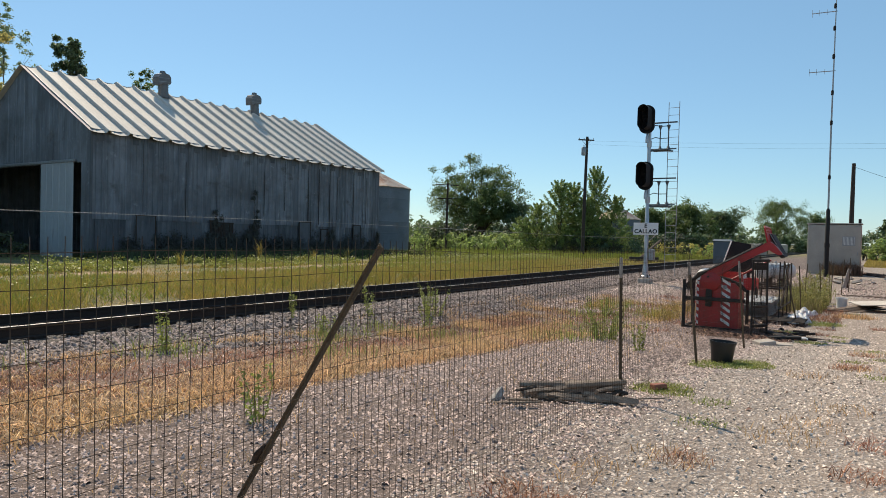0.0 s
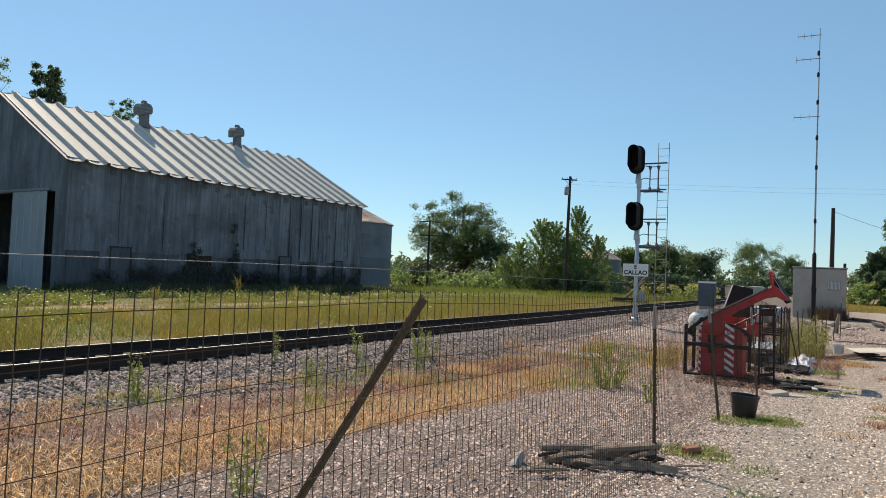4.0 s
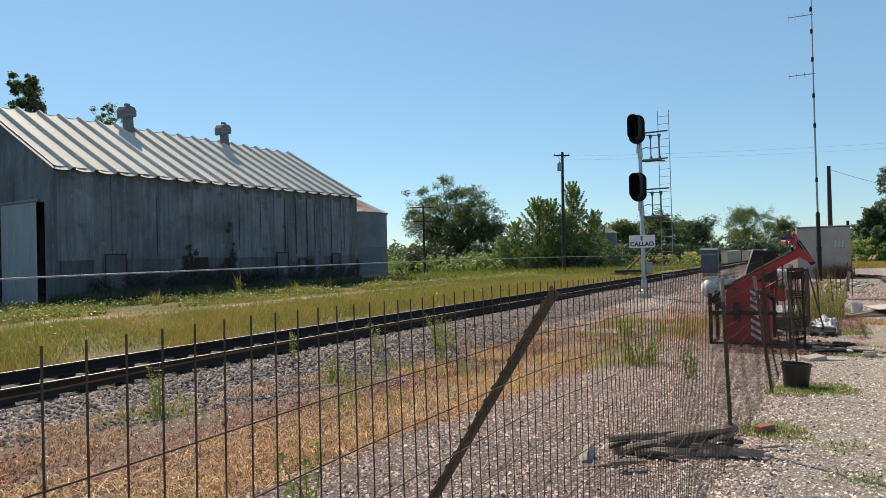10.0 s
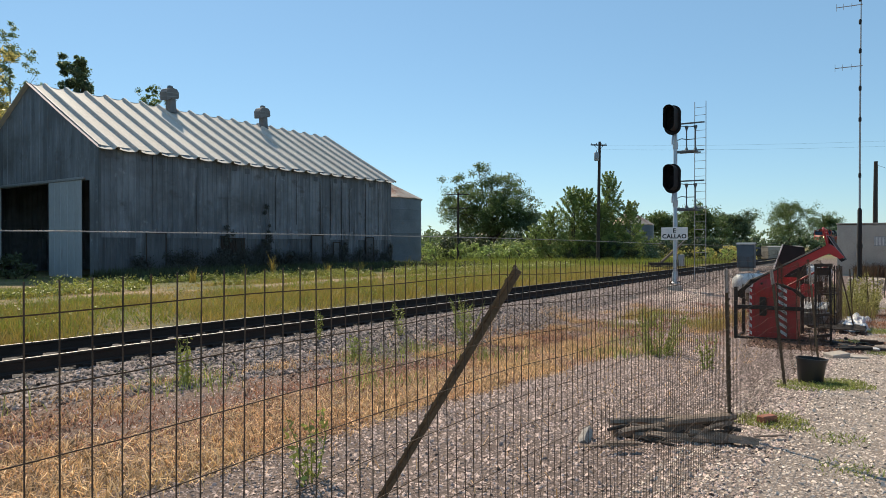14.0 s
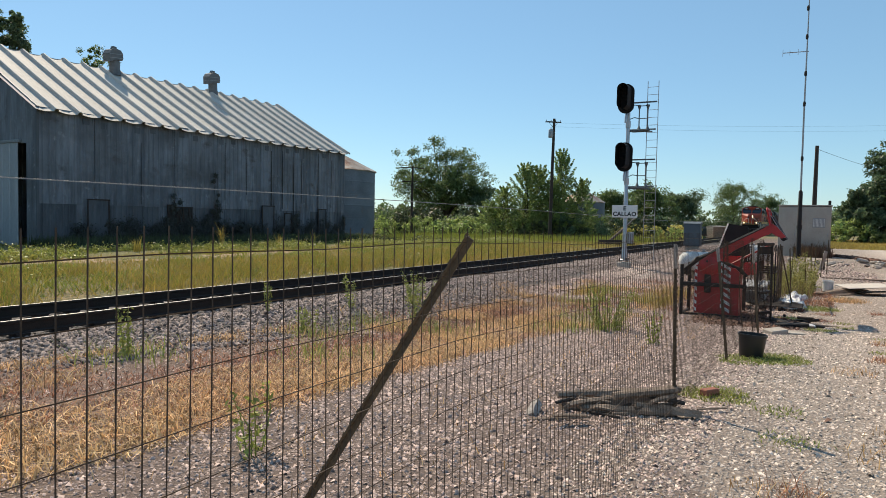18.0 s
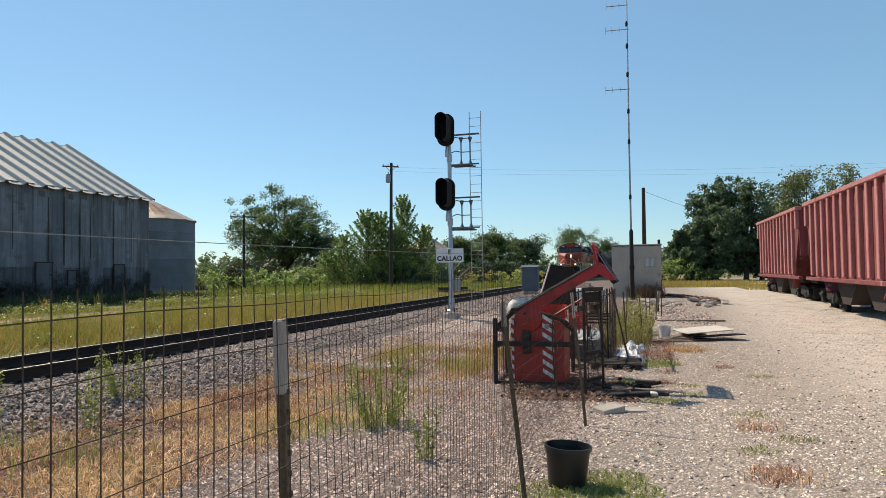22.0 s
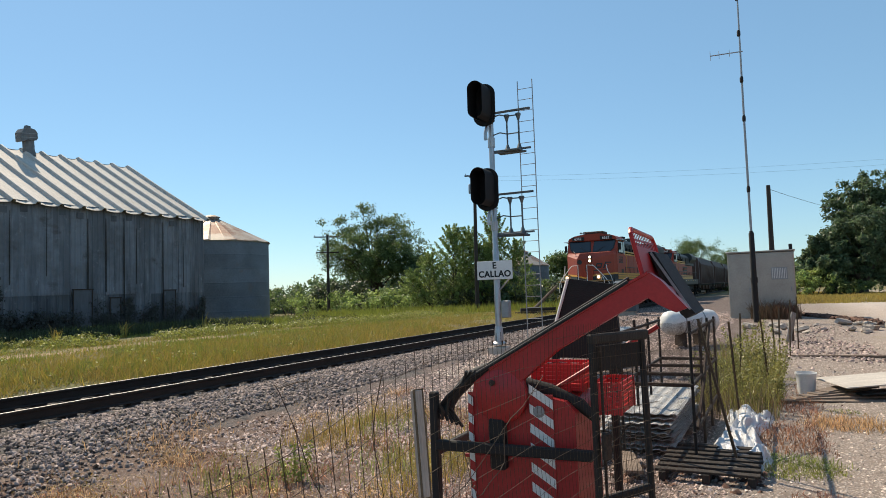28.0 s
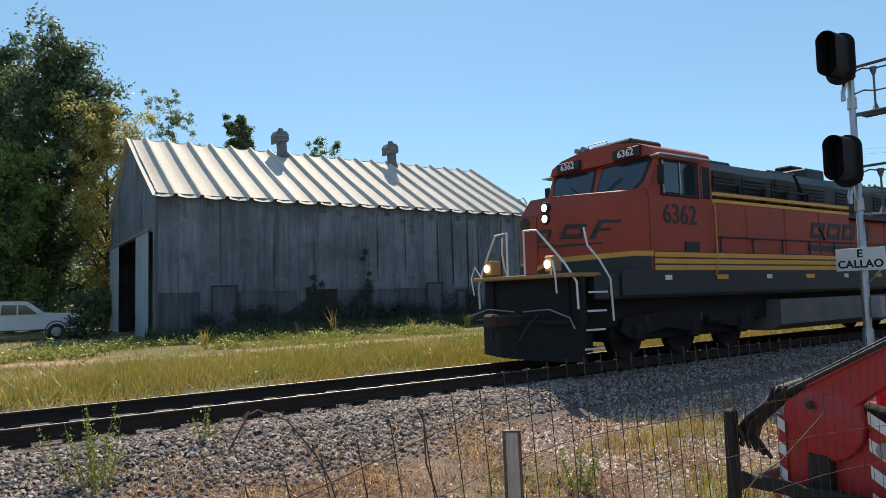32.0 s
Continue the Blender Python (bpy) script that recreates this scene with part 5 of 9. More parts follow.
def build_bogie(parent, x, axles=3, pitch=1.85, r=0.52):
    L = (axles - 1) * pitch
    b = part("bogie", Shape().box((x, 0, 0.75), (L + 0.5, 1.5, 0.3), 0.05), DARK_TRAIN, parent, "dark cast-steel bogie")
    # dark box added between the wheels for the shade under the frame
    part("gear_box", Shape().box((x, 0, 0.66), (L + 1.3, 1.96, 0.56), 0.05), DARK_TRAIN, b)
    for y in (-1.08, 1.08):
        prof = [(x - L / 2 - 0.55, 0.62), (x - L / 2 - 0.45, 0.85), (x - L / 4, 0.98), (x + L / 4, 0.98), (x + L / 2 + 0.45, 0.85), (x + L / 2 + 0.55, 0.62), (x + L / 2 + 0.3, 0.45), (x + L / 4, 0.62), (x, 0.5), (x - L / 4, 0.62), (x - L / 2 - 0.3, 0.45)]
        part("side_frame", Shape().prism(prof, y - 0.07, y + 0.07, SIDE), DARK_TRAIN, b)
        for i in range(axles):
            xx = x - L / 2 + i * pitch
            part("journal_box", Shape().box((xx, y, 0.55), (0.36, 0.26, 0.34), 0.05), DARK_TRAIN, b)
            part("spring", Shape().lathe([(0.09, 0.7), (0.1, 0.72), (0.09, 0.76), (0.1, 0.8), (0.09, 0.84), (0.1, 0.88), (0.09, 0.92)], 10, pose(xx + 0.28, y, 0)), RUST_STEEL, b)
        part("brake_cylinder", Shape().tube((x + 0.35, y * 1.12, 0.72), (x + 0.85, y * 1.12, 0.72), 0.1, n=10), DARK_TRAIN, b)
    return [build_wheelset(parent, x - L / 2 + i * pitch, r) for i in range(axles)]


def build_engine(name, label, lit=True):
    e = thing(name, label, "locomotive")
    L = 22.2
    # frame, pilot and couplers
    part("underframe", Shape().box((L / 2 + 0.3, 0, 1.5), (L - 1.6, 2.9, 0.5), 0.03), LOCO_GREEN, e)
    part("side_sill", Shape().box((L / 2 + 0.5, -1.49, 1.56), (L - 2.6, 0.05, 0.5), 0.01), LOCO_GREEN, e)
    # wide dark block added to fill the shaded space under the engine
    part("centre_sill", Shape().box((L / 2, 0, 0.98), (L - 2.4, 2.1, 0.6), 0.03), DARK_TRAIN, e)
    plow = part("snow_plough", Shape().prism([(0.7, -1.45), (0.4, -0.55), (0.36, 0.0), (0.4, 0.55), (0.7, 1.45), (0.8, 1.45), (0.5, 0.0), (0.8, -1.45)], 0.12, 0.82), DARK_TRAIN, e, "black snow plough")
    part("plough_rib", Shape().box((0.55, 0, 0.85), (0.3, 2.6, 0.06), 0.01), DARK_TRAIN, plow)
    part("pilot_sheet", Shape().box((0.8, 0, 1.15), (0.08, 2.9, 1.1), 0.01), DARK_TRAIN, e)
    cp = part("coupler", Shape().box((0.2, 0, 0.88), (0.85, 0.22, 0.24), 0.04).box((-0.2, 0.06, 0.88), (0.22, 0.34, 0.3), 0.06), RUST_STEEL, e)
    for y in (-0.55, 0.5):
        part("air_hose", Shape().run([(0.5, y, 1.0), (0.2, y, 0.8), (0.05, y * 0.8, 0.5), (0.1, y * 0.5, 0.4)], 0.03, 6), RUBBER, e)
    part("front_deck", Shape().box((0.85, 0, 1.73), (0.85, 2.9, 0.08), 0.015), BRASSY, e, "yellow-edged front platform")
    for y in (-1.3, 1.3):
        k = 1 if y > 0 else -1
        for i, z in enumerate((0.35, 0.7, 1.05, 1.4)):
            tr = part("step", Shape().box((1.0 + 0.05 * i, y, z), (0.55, 0.32, 0.04), 0.006), DARK_TRAIN, e)
            part("step_edge", Shape().box((1.0 + 0.05 * i, y + 0.165 * k, z + 0.004), (0.52, 0.012, 0.036)), WHITE_PAINT, tr, "white step edge")
        part("step_plate", Shape().prism([(0.7, 0.25), (1.3, 0.25), (1.42, 1.72), (0.7, 1.72)], y - 0.19 * k - 0.02, y - 0.19 * k + 0.02, SIDE), DARK_TRAIN, e)
        part("hand_rail", Shape().run([(1.55, y * 1.13, 0.85), (1.5, y * 1.13, 1.65), (1.3, y * 1.08, 2.0), (1.13, y * 0.97, 2.3), (1.1, y * 0.93, 2.65)], 0.024, 6), WHITE_PAINT, e, "white handrail")
        part("hand_rail", Shape().run([(0.62, y * 1.12, 1.1), (0.6, y * 1.12, 1.6), (0.55, y * 0.94, 1.95), (0.45, y * 0.6, 2.45), (0.42, y * 0.48, 2.62), (0.42, y * 0.2, 2.65), (0.42, y * 0.2, 1.75)], 0.024, 6), WHITE_PAINT, e, "white handrail")
        part("hand_rail", Shape().run([(0.3, y * 0.95, 1.4), (0.25, y * 0.97, 1.75), (0.28, y * 0.9, 2.0), (0.36, y * 0.8, 1.75)], 0.018, 6), WHITE_PAINT, e, "white handrail")
        d = part("ditch_light", Shape().box((0.55, y * 0.7, 1.95), (0.24, 0.28, 0.34), 0.04), BRASSY, e, "front ditch light")
        part("lamp", Shape().lathe([(0.075, 0), (0.085, 0.02), (0.05, 0.035)], 16, pose(0.41, y * 0.7, 1.95, 0, -90, 0)), LAMP if lit else GLASS_DARK, d, "lit lamp" if lit else "")
        part("uncoupling_bar", Shape().run([(0.45, y * 0.1, 1.05), (0.4, y * 0.7, 1.1), (0.35, y * 1.15, 0.95), (0.4, y * 1.2, 0.75)], 0.015, 5), PALE_WIRE, e)
    part("gate_plate", Shape().box((0.45, -0.42, 2.2), (0.04, 0.3, 0.85), 0.01), LOCO_ORANGE, e)

    # nose: a narrow face with two long flanks running back to the cab's width
    low = [(1.0, -0.5), (1.0, 0.5), (2.3, 1.4), (2.78, 1.5), (2.78, -1.5), (2.3, -1.4)]
    v = [(x, y, 1.75) for x, y in low]
    v += [(x, y * (0.94 if x < 2 else 1.0), 3.02 if x < 2 else 3.3) for x, y in low]
    v += [(x + 0.16 if x < 2 else x + 0.04, y * 0.62 if x < 2 else y * 0.96, 3.36 if x < 2 else 3.42 if x < 2.5 else 3.5) for x, y in low]
    f = [tuple(range(6))[::-1], tuple(range(12, 18))]
    for r in (0, 6):
        f += [(r + i, r + (i + 1) % 6, r + 6 + (i + 1) % 6, r + 6 + i) for i in range(6)]
    nose = part("nose", Shape().add(v, [q[::-1] for q in f]), LOCO_ORANGE, e, "orange nose")
    # dark skirt and a yellow stripe that sweeps up towards the cab
    for name, z0, z1, grow, mat, note in (("nose_band", (1.76, 1.76, 1.76, 1.76), (1.9, 2.06, 2.2, 2.2), 0.006, LOCO_GREEN, "dark green skirt"), ("nose_stripe", (1.86, 2.0, 2.1, 2.1), (1.95, 2.1, 2.2, 2.2), 0.014, LOCO_YELLOW, "yellow stripe sweeping up the nose")):
        for k in (-1, 1):
            way = [(1.0 - grow, 0.0), (1.0 - grow, 0.5 * k), (2.3, (1.4 + grow) * k), (2.78, (1.5 + grow) * k)]
            vb = [(x, y, z) for (x, y), z in zip(way, z0)] + [(x, y, z) for (x, y), z in zip(way, z1)]
            part(name, Shape().add(vb, [(i, i + 1, 5 + i, 4 + i) for i in range(3)]), mat, nose, note)
    part("nose_door", Shape().box((0.99, 0.22, 2.5), (0.03, 0.5, 0.95), 0.02), LOCO_ORANGE, nose)
    part("nose_badge", Shape().lathe([(0.14, 0), (0.14, 0.02)], 18, pose(0.985, 0.3, 2.84, 0, -90, 0)), LOCO_GREEN, nose)
    part("nose_grab", Shape().run([(1.2, 0.55, 3.28), (1.1, 0.6, 3.42), (1.35, 0.75, 3.5), (1.5, 0.8, 3.38)], 0.012, 5), PALE_WIRE, nose)
    # brand marks as plain slanted frames
    def slant(w, h, lean, bar):
        o = [(0, 0), (w, 0), (w + lean, h), (lean, h)]
        k = bar / h
        i = [(bar + lean * k, bar), (w - bar + lean * k, bar), (w - bar + lean * (1 - k), h - bar), (bar + lean * (1 - k), h - bar)]
        v = [(x, y, 0.0) for x, y in o + i] + [(x, y, 0.012) for x, y in o + i]
        f = [(8 + j, 8 + (j + 1) % 4, 12 + (j + 1) % 4, 12 + j) for j in range(4)] + [((j + 1) % 4, 8 + (j + 1) % 4, 8 + j, j)[::-1] for j in range(4)] + [(4 + (j + 1) % 4, 4 + j, 12 + j, 12 + (j + 1) % 4)[::-1] for j in range(4)]
        return Shape().add(v, f)
    ahead = Matrix(((0, 0, -1, 0.995), (-1, 0, 0, 0), (0, 1, 0, 0), (0, 0, 0, 1)))
    for y0, w in ((-0.46, 0.34), (0.02, 0.34)):
        part("nose_mark", slant(w, 0.24, 0.08, 0.07), LOCO_GREEN, nose, m=ahead @ pose(y0, 2.44, 0))
    part("nose_mark", slant(0.9, 0.05, 0.02, 0.02), LOCO_GREEN, nose, m=ahead @ pose(-0.45, 2.32, 0))
    wing = Matrix.Translation((1.0, -0.5, 0)) @ Matrix(((0.822, 0, -0.569, 0), (-0.569, 0, -0.822, 0), (0, 1, 0, 0), (0, 0, 0, 1)))
    part("nose_mark", slant(0.44, 0.28, 0.12, 0.08), LOCO_GREEN, nose, m=wing @ pose(0.12, 2.48, 0.004))
    part("nose_mark", Shape().prism([(0.7, 2.46), (0.82, 2.46), (0.9, 2.62), (1.14, 2.62), (1.16, 2.67), (0.92, 2.67), (0.97, 2.77), (1.34, 2.77), (1.37, 2.83), (0.9, 2.83)], 0.0, 0.012), LOCO_GREEN, nose, m=wing)
    part("nose_mark", Shape().prism([(0.0, 2.3), (0.95, 2.36), (0.95, 2.39), (0.0, 2.35)], 0.0, 0.01), LOCO_GREEN, nose, m=wing)
    for z in (3.12, 2.9):
        lamp = part("headlight", Shape().lathe([(0.12, 0), (0.12, 0.05), (0.1, 0.07)], 18, pose(1.03, -0.3, z, 0, -90, 0)), BLACK_STEEL, nose)
        part("lamp", Shape().lathe([(0.078, 0.055), (0.078, 0.075), (0.05, 0.09)], 18, pose(1.03, -0.3, z, 0, -90, 0)), LAMP if lit else GLASS_DARK, lamp, "lit lamp" if lit else "")

    # cab
    cab = part("cab", Shape().prism([(2.72, 1.75), (4.9, 1.75), (4.9, 4.22), (3.04, 4.22), (2.72, 3.42)], -1.5, 1.5, SIDE), LOCO_ORANGE, e, "orange cab")
    part("cab_roof", Shape().prism([(-1.5, 4.2), (1.5, 4.2), (1.42, 4.36), (1.1, 4.5), (0.5, 4.6), (-0.5, 4.6), (-1.1, 4.5), (-1.42, 4.36)], 2.92, 4.95, FRONT), LOCO_ORANGE, cab)
    part("air_unit", Shape().box((3.9, 0, 4.68), (1.1, 1.2, 0.2), 0.05), RUST_STEEL, cab)
    part("horn", Shape().tube((3.0, 0.5, 4.68), (3.3, 0.5, 4.68), 0.07, 0.03, 10).tube((3.0, 0.7, 4.68), (3.4, 0.7, 4.68), 0.06, 0.03, 10), PALE_WIRE, cab)
    rake = pose(2.88, 0, 3.82, 0, 21.8, 0)
    up = rake @ FRONT
    for k in (-1, 1):
        pane = [(0.09, -0.33), (1.08, -0.36), (1.26, -0.16), (1.36, 0.26), (1.3, 0.36), (0.14, 0.3)]
        rim = [(0.04, -0.38), (1.1, -0.41), (1.32, -0.18), (1.42, 0.28), (1.34, 0.41), (0.1, 0.35)]
        seal = part("gasket", Shape().prism([(k * y, z) for y, z in rim][::k], -0.012, 0.01, up), INK, cab, "black window gasket")
        part("windscreen", Shape().prism([(k * y, z) for y, z in pane][::k], -0.022, -0.011, up), GLASS_DARK, seal, "dark windscreen pane")
        part("wiper", Shape().tube(rake @ Vector((-0.05, k * 0.3, -0.34)), rake @ Vector((-0.05, k * 0.75, -0.02)), 0.012, n=4), INK, seal)
    part("roof_grab", Shape().run([(3.0, 0.3, 4.6), (2.98, 0.3, 4.72), (2.98, -0.25, 4.72), (3.0, -0.25, 4.6)], 0.012, 5), PALE_WIRE, cab)
    for y in (-0.85, 0.85):
        nb = part("number_board", Shape().box((2.9, y, 4.32), (0.1, 0.72, 0.22), 0.01), INK, cab, "black number board with white figures")
        words("figures", "6362", 0.21, SIGN_WHITE, nb, Matrix(((0, 0, -1, 2.845), (-1, 0, 0, y), (0, 1, 0, 4.32), (0, 0, 0, 1))), 1.05, bold=0.004)
    for y in (-1.5, 1.5):
        k = -1 if y < 0 else 1
        fr = part("side_window", Shape().box((3.75, y, 3.74), (1.3, 0.06, 0.78), 0.02), BLACK_STEEL, cab, "cab side window")
        for x0, w in ((3.42, 0.5), (3.98, 0.5)):
            part("pane", Shape().box((x0, y + 0.025 * k, 3.74), (w, 0.025, 0.64), 0.01), GLASS_DARK, fr)
            part("pane_edge", Shape().box((x0 - w / 2 - 0.01, y + 0.04 * k, 3.74), (0.03, 0.02, 0.7)), ALU, fr)
        part("side_window", Shape().box((4.66, y, 3.72), (0.3, 0.05, 0.7), 0.015), GLASS_DARK, cab)
        # the awning's white stands for sunlight on its top
        part("awning", Shape().box((3.75, y + 0.09 * k, 4.17), (1.75, 0.3, 0.03), 0.005, pose(0, 0, 0)), TRUCK_WHITE, cab, "window awning, white for the sun on it")
        part("mirror", Shape().box((2.95, y + 0.14 * k, 3.75), (0.04, 0.16, 0.4), 0.01), BLACK_STEEL, cab)
        part("cab_grab", Shape().run([(4.82, y + 0.05 * k, 1.7), (4.84, y + 0.1 * k, 1.9), (4.84, y + 0.1 * k, 3.2), (4.82, y + 0.05 * k, 3.3)], 0.015, 5), LOCO_YELLOW, cab)
    words("cab_number", "6362", 0.58, LOCO_GREEN, cab, NEAR @ pose(3.72, 2.96, 1.506), 1.0, bold=0.008)
    part("door_recess", Shape().box((4.08, -1.505, 2.1), (0.5, 0.03, 0.62)), INK, cab)

    # long hood: flush lower cabinets, dark upper works
    x = 5.0
    for w in (1.3, 1.7, 1.7, 1.7):
        part("hood_panel", Shape().box((x + w / 2, 0, 2.54), (w - 0.02, 2.86, 1.6), 0.03), LOCO_ORANGE, e, "orange side panel")
        x += w
    while x < 20.6:
        part("hood_panel", Shape().box((x + 0.55, 0, 2.42), (1.08, 1.9, 1.74), 0.02), LOCO_ORANGE, e, "orange engine door")
        part("door_latch", Shape().box((x + 0.55, -0.965, 2.4), (0.05, 0.02, 0.16)), INK, e)
        x += 1.1
    for z in (3.36, 3.52):
        part("hood_stripe", Shape().box((8.2, 0, z), (6.4, 2.88, 0.08), 0.004), LOCO_YELLOW, e, "yellow stripe")
        part("hood_stripe", Shape().box((16.0, 0, z), (9.2, 2.0, 0.08), 0.004), LOCO_YELLOW, e, "yellow stripe")
    hood = part("upper_hood", Shape().prism([(-1.2, 3.3), (1.2, 3.3), (1.2, 4.1), (0.95, 4.36), (-0.95, 4.36), (-1.2, 4.1)], 4.95, 20.6, FRONT), LOCO_GREEN, e, "dark green upper hood")
    part("radiator", Shape().prism([(-1.0, 3.3), (1.0, 3.3), (1.52, 3.95), (1.52, 4.3), (1.2, 4.6), (-1.2, 4.6), (-1.52, 4.3), (-1.52, 3.95)], 16.4, 20.4, FRONT), LOCO_GREEN, hood, "flared radiator housing")
    for x0, w in ((5.3, 1.0), (6.6, 1.0), (7.9, 0.9), (9.2, 1.3), (11.2, 1.6), (13.5, 1.6)):
        gr = part("grille", Shape().box((x0 + w / 2, -1.2, 3.72), (w, 0.07, 0.58), 0.01), LOCO_GREEN, hood)
        for i in range(6):
            part("slat", Shape().box((x0 + w / 2, -1.25, 3.5 + i * 0.09), (w - 0.1, 0.05, 0.025), 0.0, ), BLACK_STEEL, gr)
    top_rail = part("hood_rail", Shape().tube((5.1, -1.36, 3.78), (9.4, -1.36, 3.78), 0.02, n=6), LOCO_GREEN, hood)
    for i in range(5):
        part("hood_rail_post", Shape().box((5.15 + i * 1.05, -1.36, 3.58), (0.12, 0.1, 0.42), 0.01), DARK_TRAIN, top_rail)
    part("exhaust_stay", Shape().tube((8.9, -1.25, 4.3), (9.9, -1.45, 2.6), 0.035, n=6), DARK_TRAIN, hood)
    for x0, w in ((5.35, 0.9), (8.0, 0.7)):
        part("rusty_screen", Shape().box((x0 + w / 2, -1.245, 3.95), (w, 0.02, 0.3)), RUST_STEEL, hood, "rusty air screen")
    for x0, w, h in ((6.0, 0.9, 0.14), (8.6, 1.4, 0.12), (10.6, 1.0, 0.34), (12.4, 1.6, 0.16), (14.8, 0.8, 0.14)):
        part("roof_box", Shape().box((x0 + w / 2, 0, 4.36 + h / 2), (w, 1.5, h), 0.04), LOCO_GREEN, hood)
    part("exhaust", Shape().box((11.1, 0, 4.75), (0.7, 0.5, 0.25), 0.04), DARK_TRAIN, hood)
    # brand mark on the side as plain shapes
    for i in range(4):
        part("side_mark", slant(0.68, 0.42, 0.14, 0.12), LOCO_GREEN, e, m=Matrix.Translation((9.2 + i * 0.85, -1.432, 2.63)) @ Matrix(((1, 0, 0, 0), (0, 0, -1, 0), (0, 1, 0, 0), (0, 0, 0, 1))))
    part("side_mark", Shape().prism([(9.0, 2.3), (12.4, 2.3), (12.5, 2.45), (9.1, 2.45)], -1.44, -1.432, SIDE), LOCO_GREEN, e)
    for z, hh, dy in ((2.0, 0.4, 0.0), (1.86, 0.1, 0.012), (1.995, 0.1, 0.012), (2.13, 0.1, 0.012)):
        part("sill_stripe", Shape().box((9.55, -1.5 - dy, z), (13.5, 0.02, hh)), LOCO_YELLOW if dy else LOCO_GREEN, e, "yellow sill stripe")
    for i in range(9):
        part("reflector", Shape().box((3.2 + i * 1.9, -1.525, 1.66), (0.42 if i % 2 else 0.22, 0.012, 0.1)), LOCO_YELLOW if i % 2 else WHITE_PAINT, e)
    # walkway rails
    for y in (-1.46, 1.46):
        hr = part("walkway_rail", Shape().tube((5.1, y, 2.55), (21.0, y, 2.55), 0.018, n=6), LOCO_GREEN, e)
        for i in range(13):
            part("stanchion", Shape().tube((5.2 + i * 1.3, y, 1.75), (5.2 + i * 1.3, y, 2.55), 0.018, n=6), LOCO_GREEN, hr)
    # below the frame
    part("fuel_tank", Shape().prism([(-1.42, 0.5), (-1.1, 0.34), (1.1, 0.34), (1.42, 0.5), (1.42, 1.1), (-1.42, 1.1)], 7.6, 13.8, FRONT), TANK_GREY, e, "grey fuel tank")
    part("air_tank", Shape().tube((14.2, -1.2, 0.85), (15.2, -1.2, 0.85), 0.2, n=14), DARK_TRAIN, e)
    part("rear_deck", Shape().box((21.4, 0, 1.73), (1.4, 3.0, 0.08), 0.01), LOCO_GREEN, e)
    part("rear_coupler", Shape().box((22.0, 0, 0.88), (0.8, 0.22, 0.24), 0.04), RUST_STEEL, e)
    wheels = build_bogie(e, 4.5) + build_bogie(e, 17.6)
    return e, wheels


def build_grain_car(name, label):
    c = thing(name, label, "rail car")
    part("body", Shape().prism([(-1.55, 1.25), (1.55, 1.25), (1.6, 3.6), (1.1, 4.45), (-1.1, 4.45), (-1.6, 3.6)], 1.2, 16.8, FRONT), HOPPER_GREY, c, "grey curved hopper body")
    for i in range(4):
        x = 3.2 + i * 3.8
        part("chute", Shape().prism([(x - 1.3, 1.3), (x + 1.3, 1.3), (x + 0.4, 0.55), (x - 0.4, 0.55)], -1.2, 1.2, SIDE), HOPPER_GREY, c)
    for i in range(14):
        part("rib", Shape().box((1.9 + i * 1.1, -1.6, 2.45), (0.08, 0.06, 2.3), 0.01), HOPPER_GREY, c)
    part("roof_walk", Shape().box((9, 0, 4.5), (15.4, 0.6, 0.06)), GALV, c)
    part("sill", Shape().box((9, 0, 1.15), (17.4, 2.6, 0.2), 0.02), DARK_TRAIN, c)
    part("end_ladder", Shape().tube((0.9, -1.4, 0.8), (0.9, -1.4, 4.3), 0.02, n=5).tube((0.9, -1.0, 0.8), (0.9, -1.0, 4.3), 0.02, n=5), GALV, c)
    build_bogie(c, 2.2, 2, 1.75, 0.42)
    build_bogie(c, 15.8, 2, 1.75, 0.42)
    return c


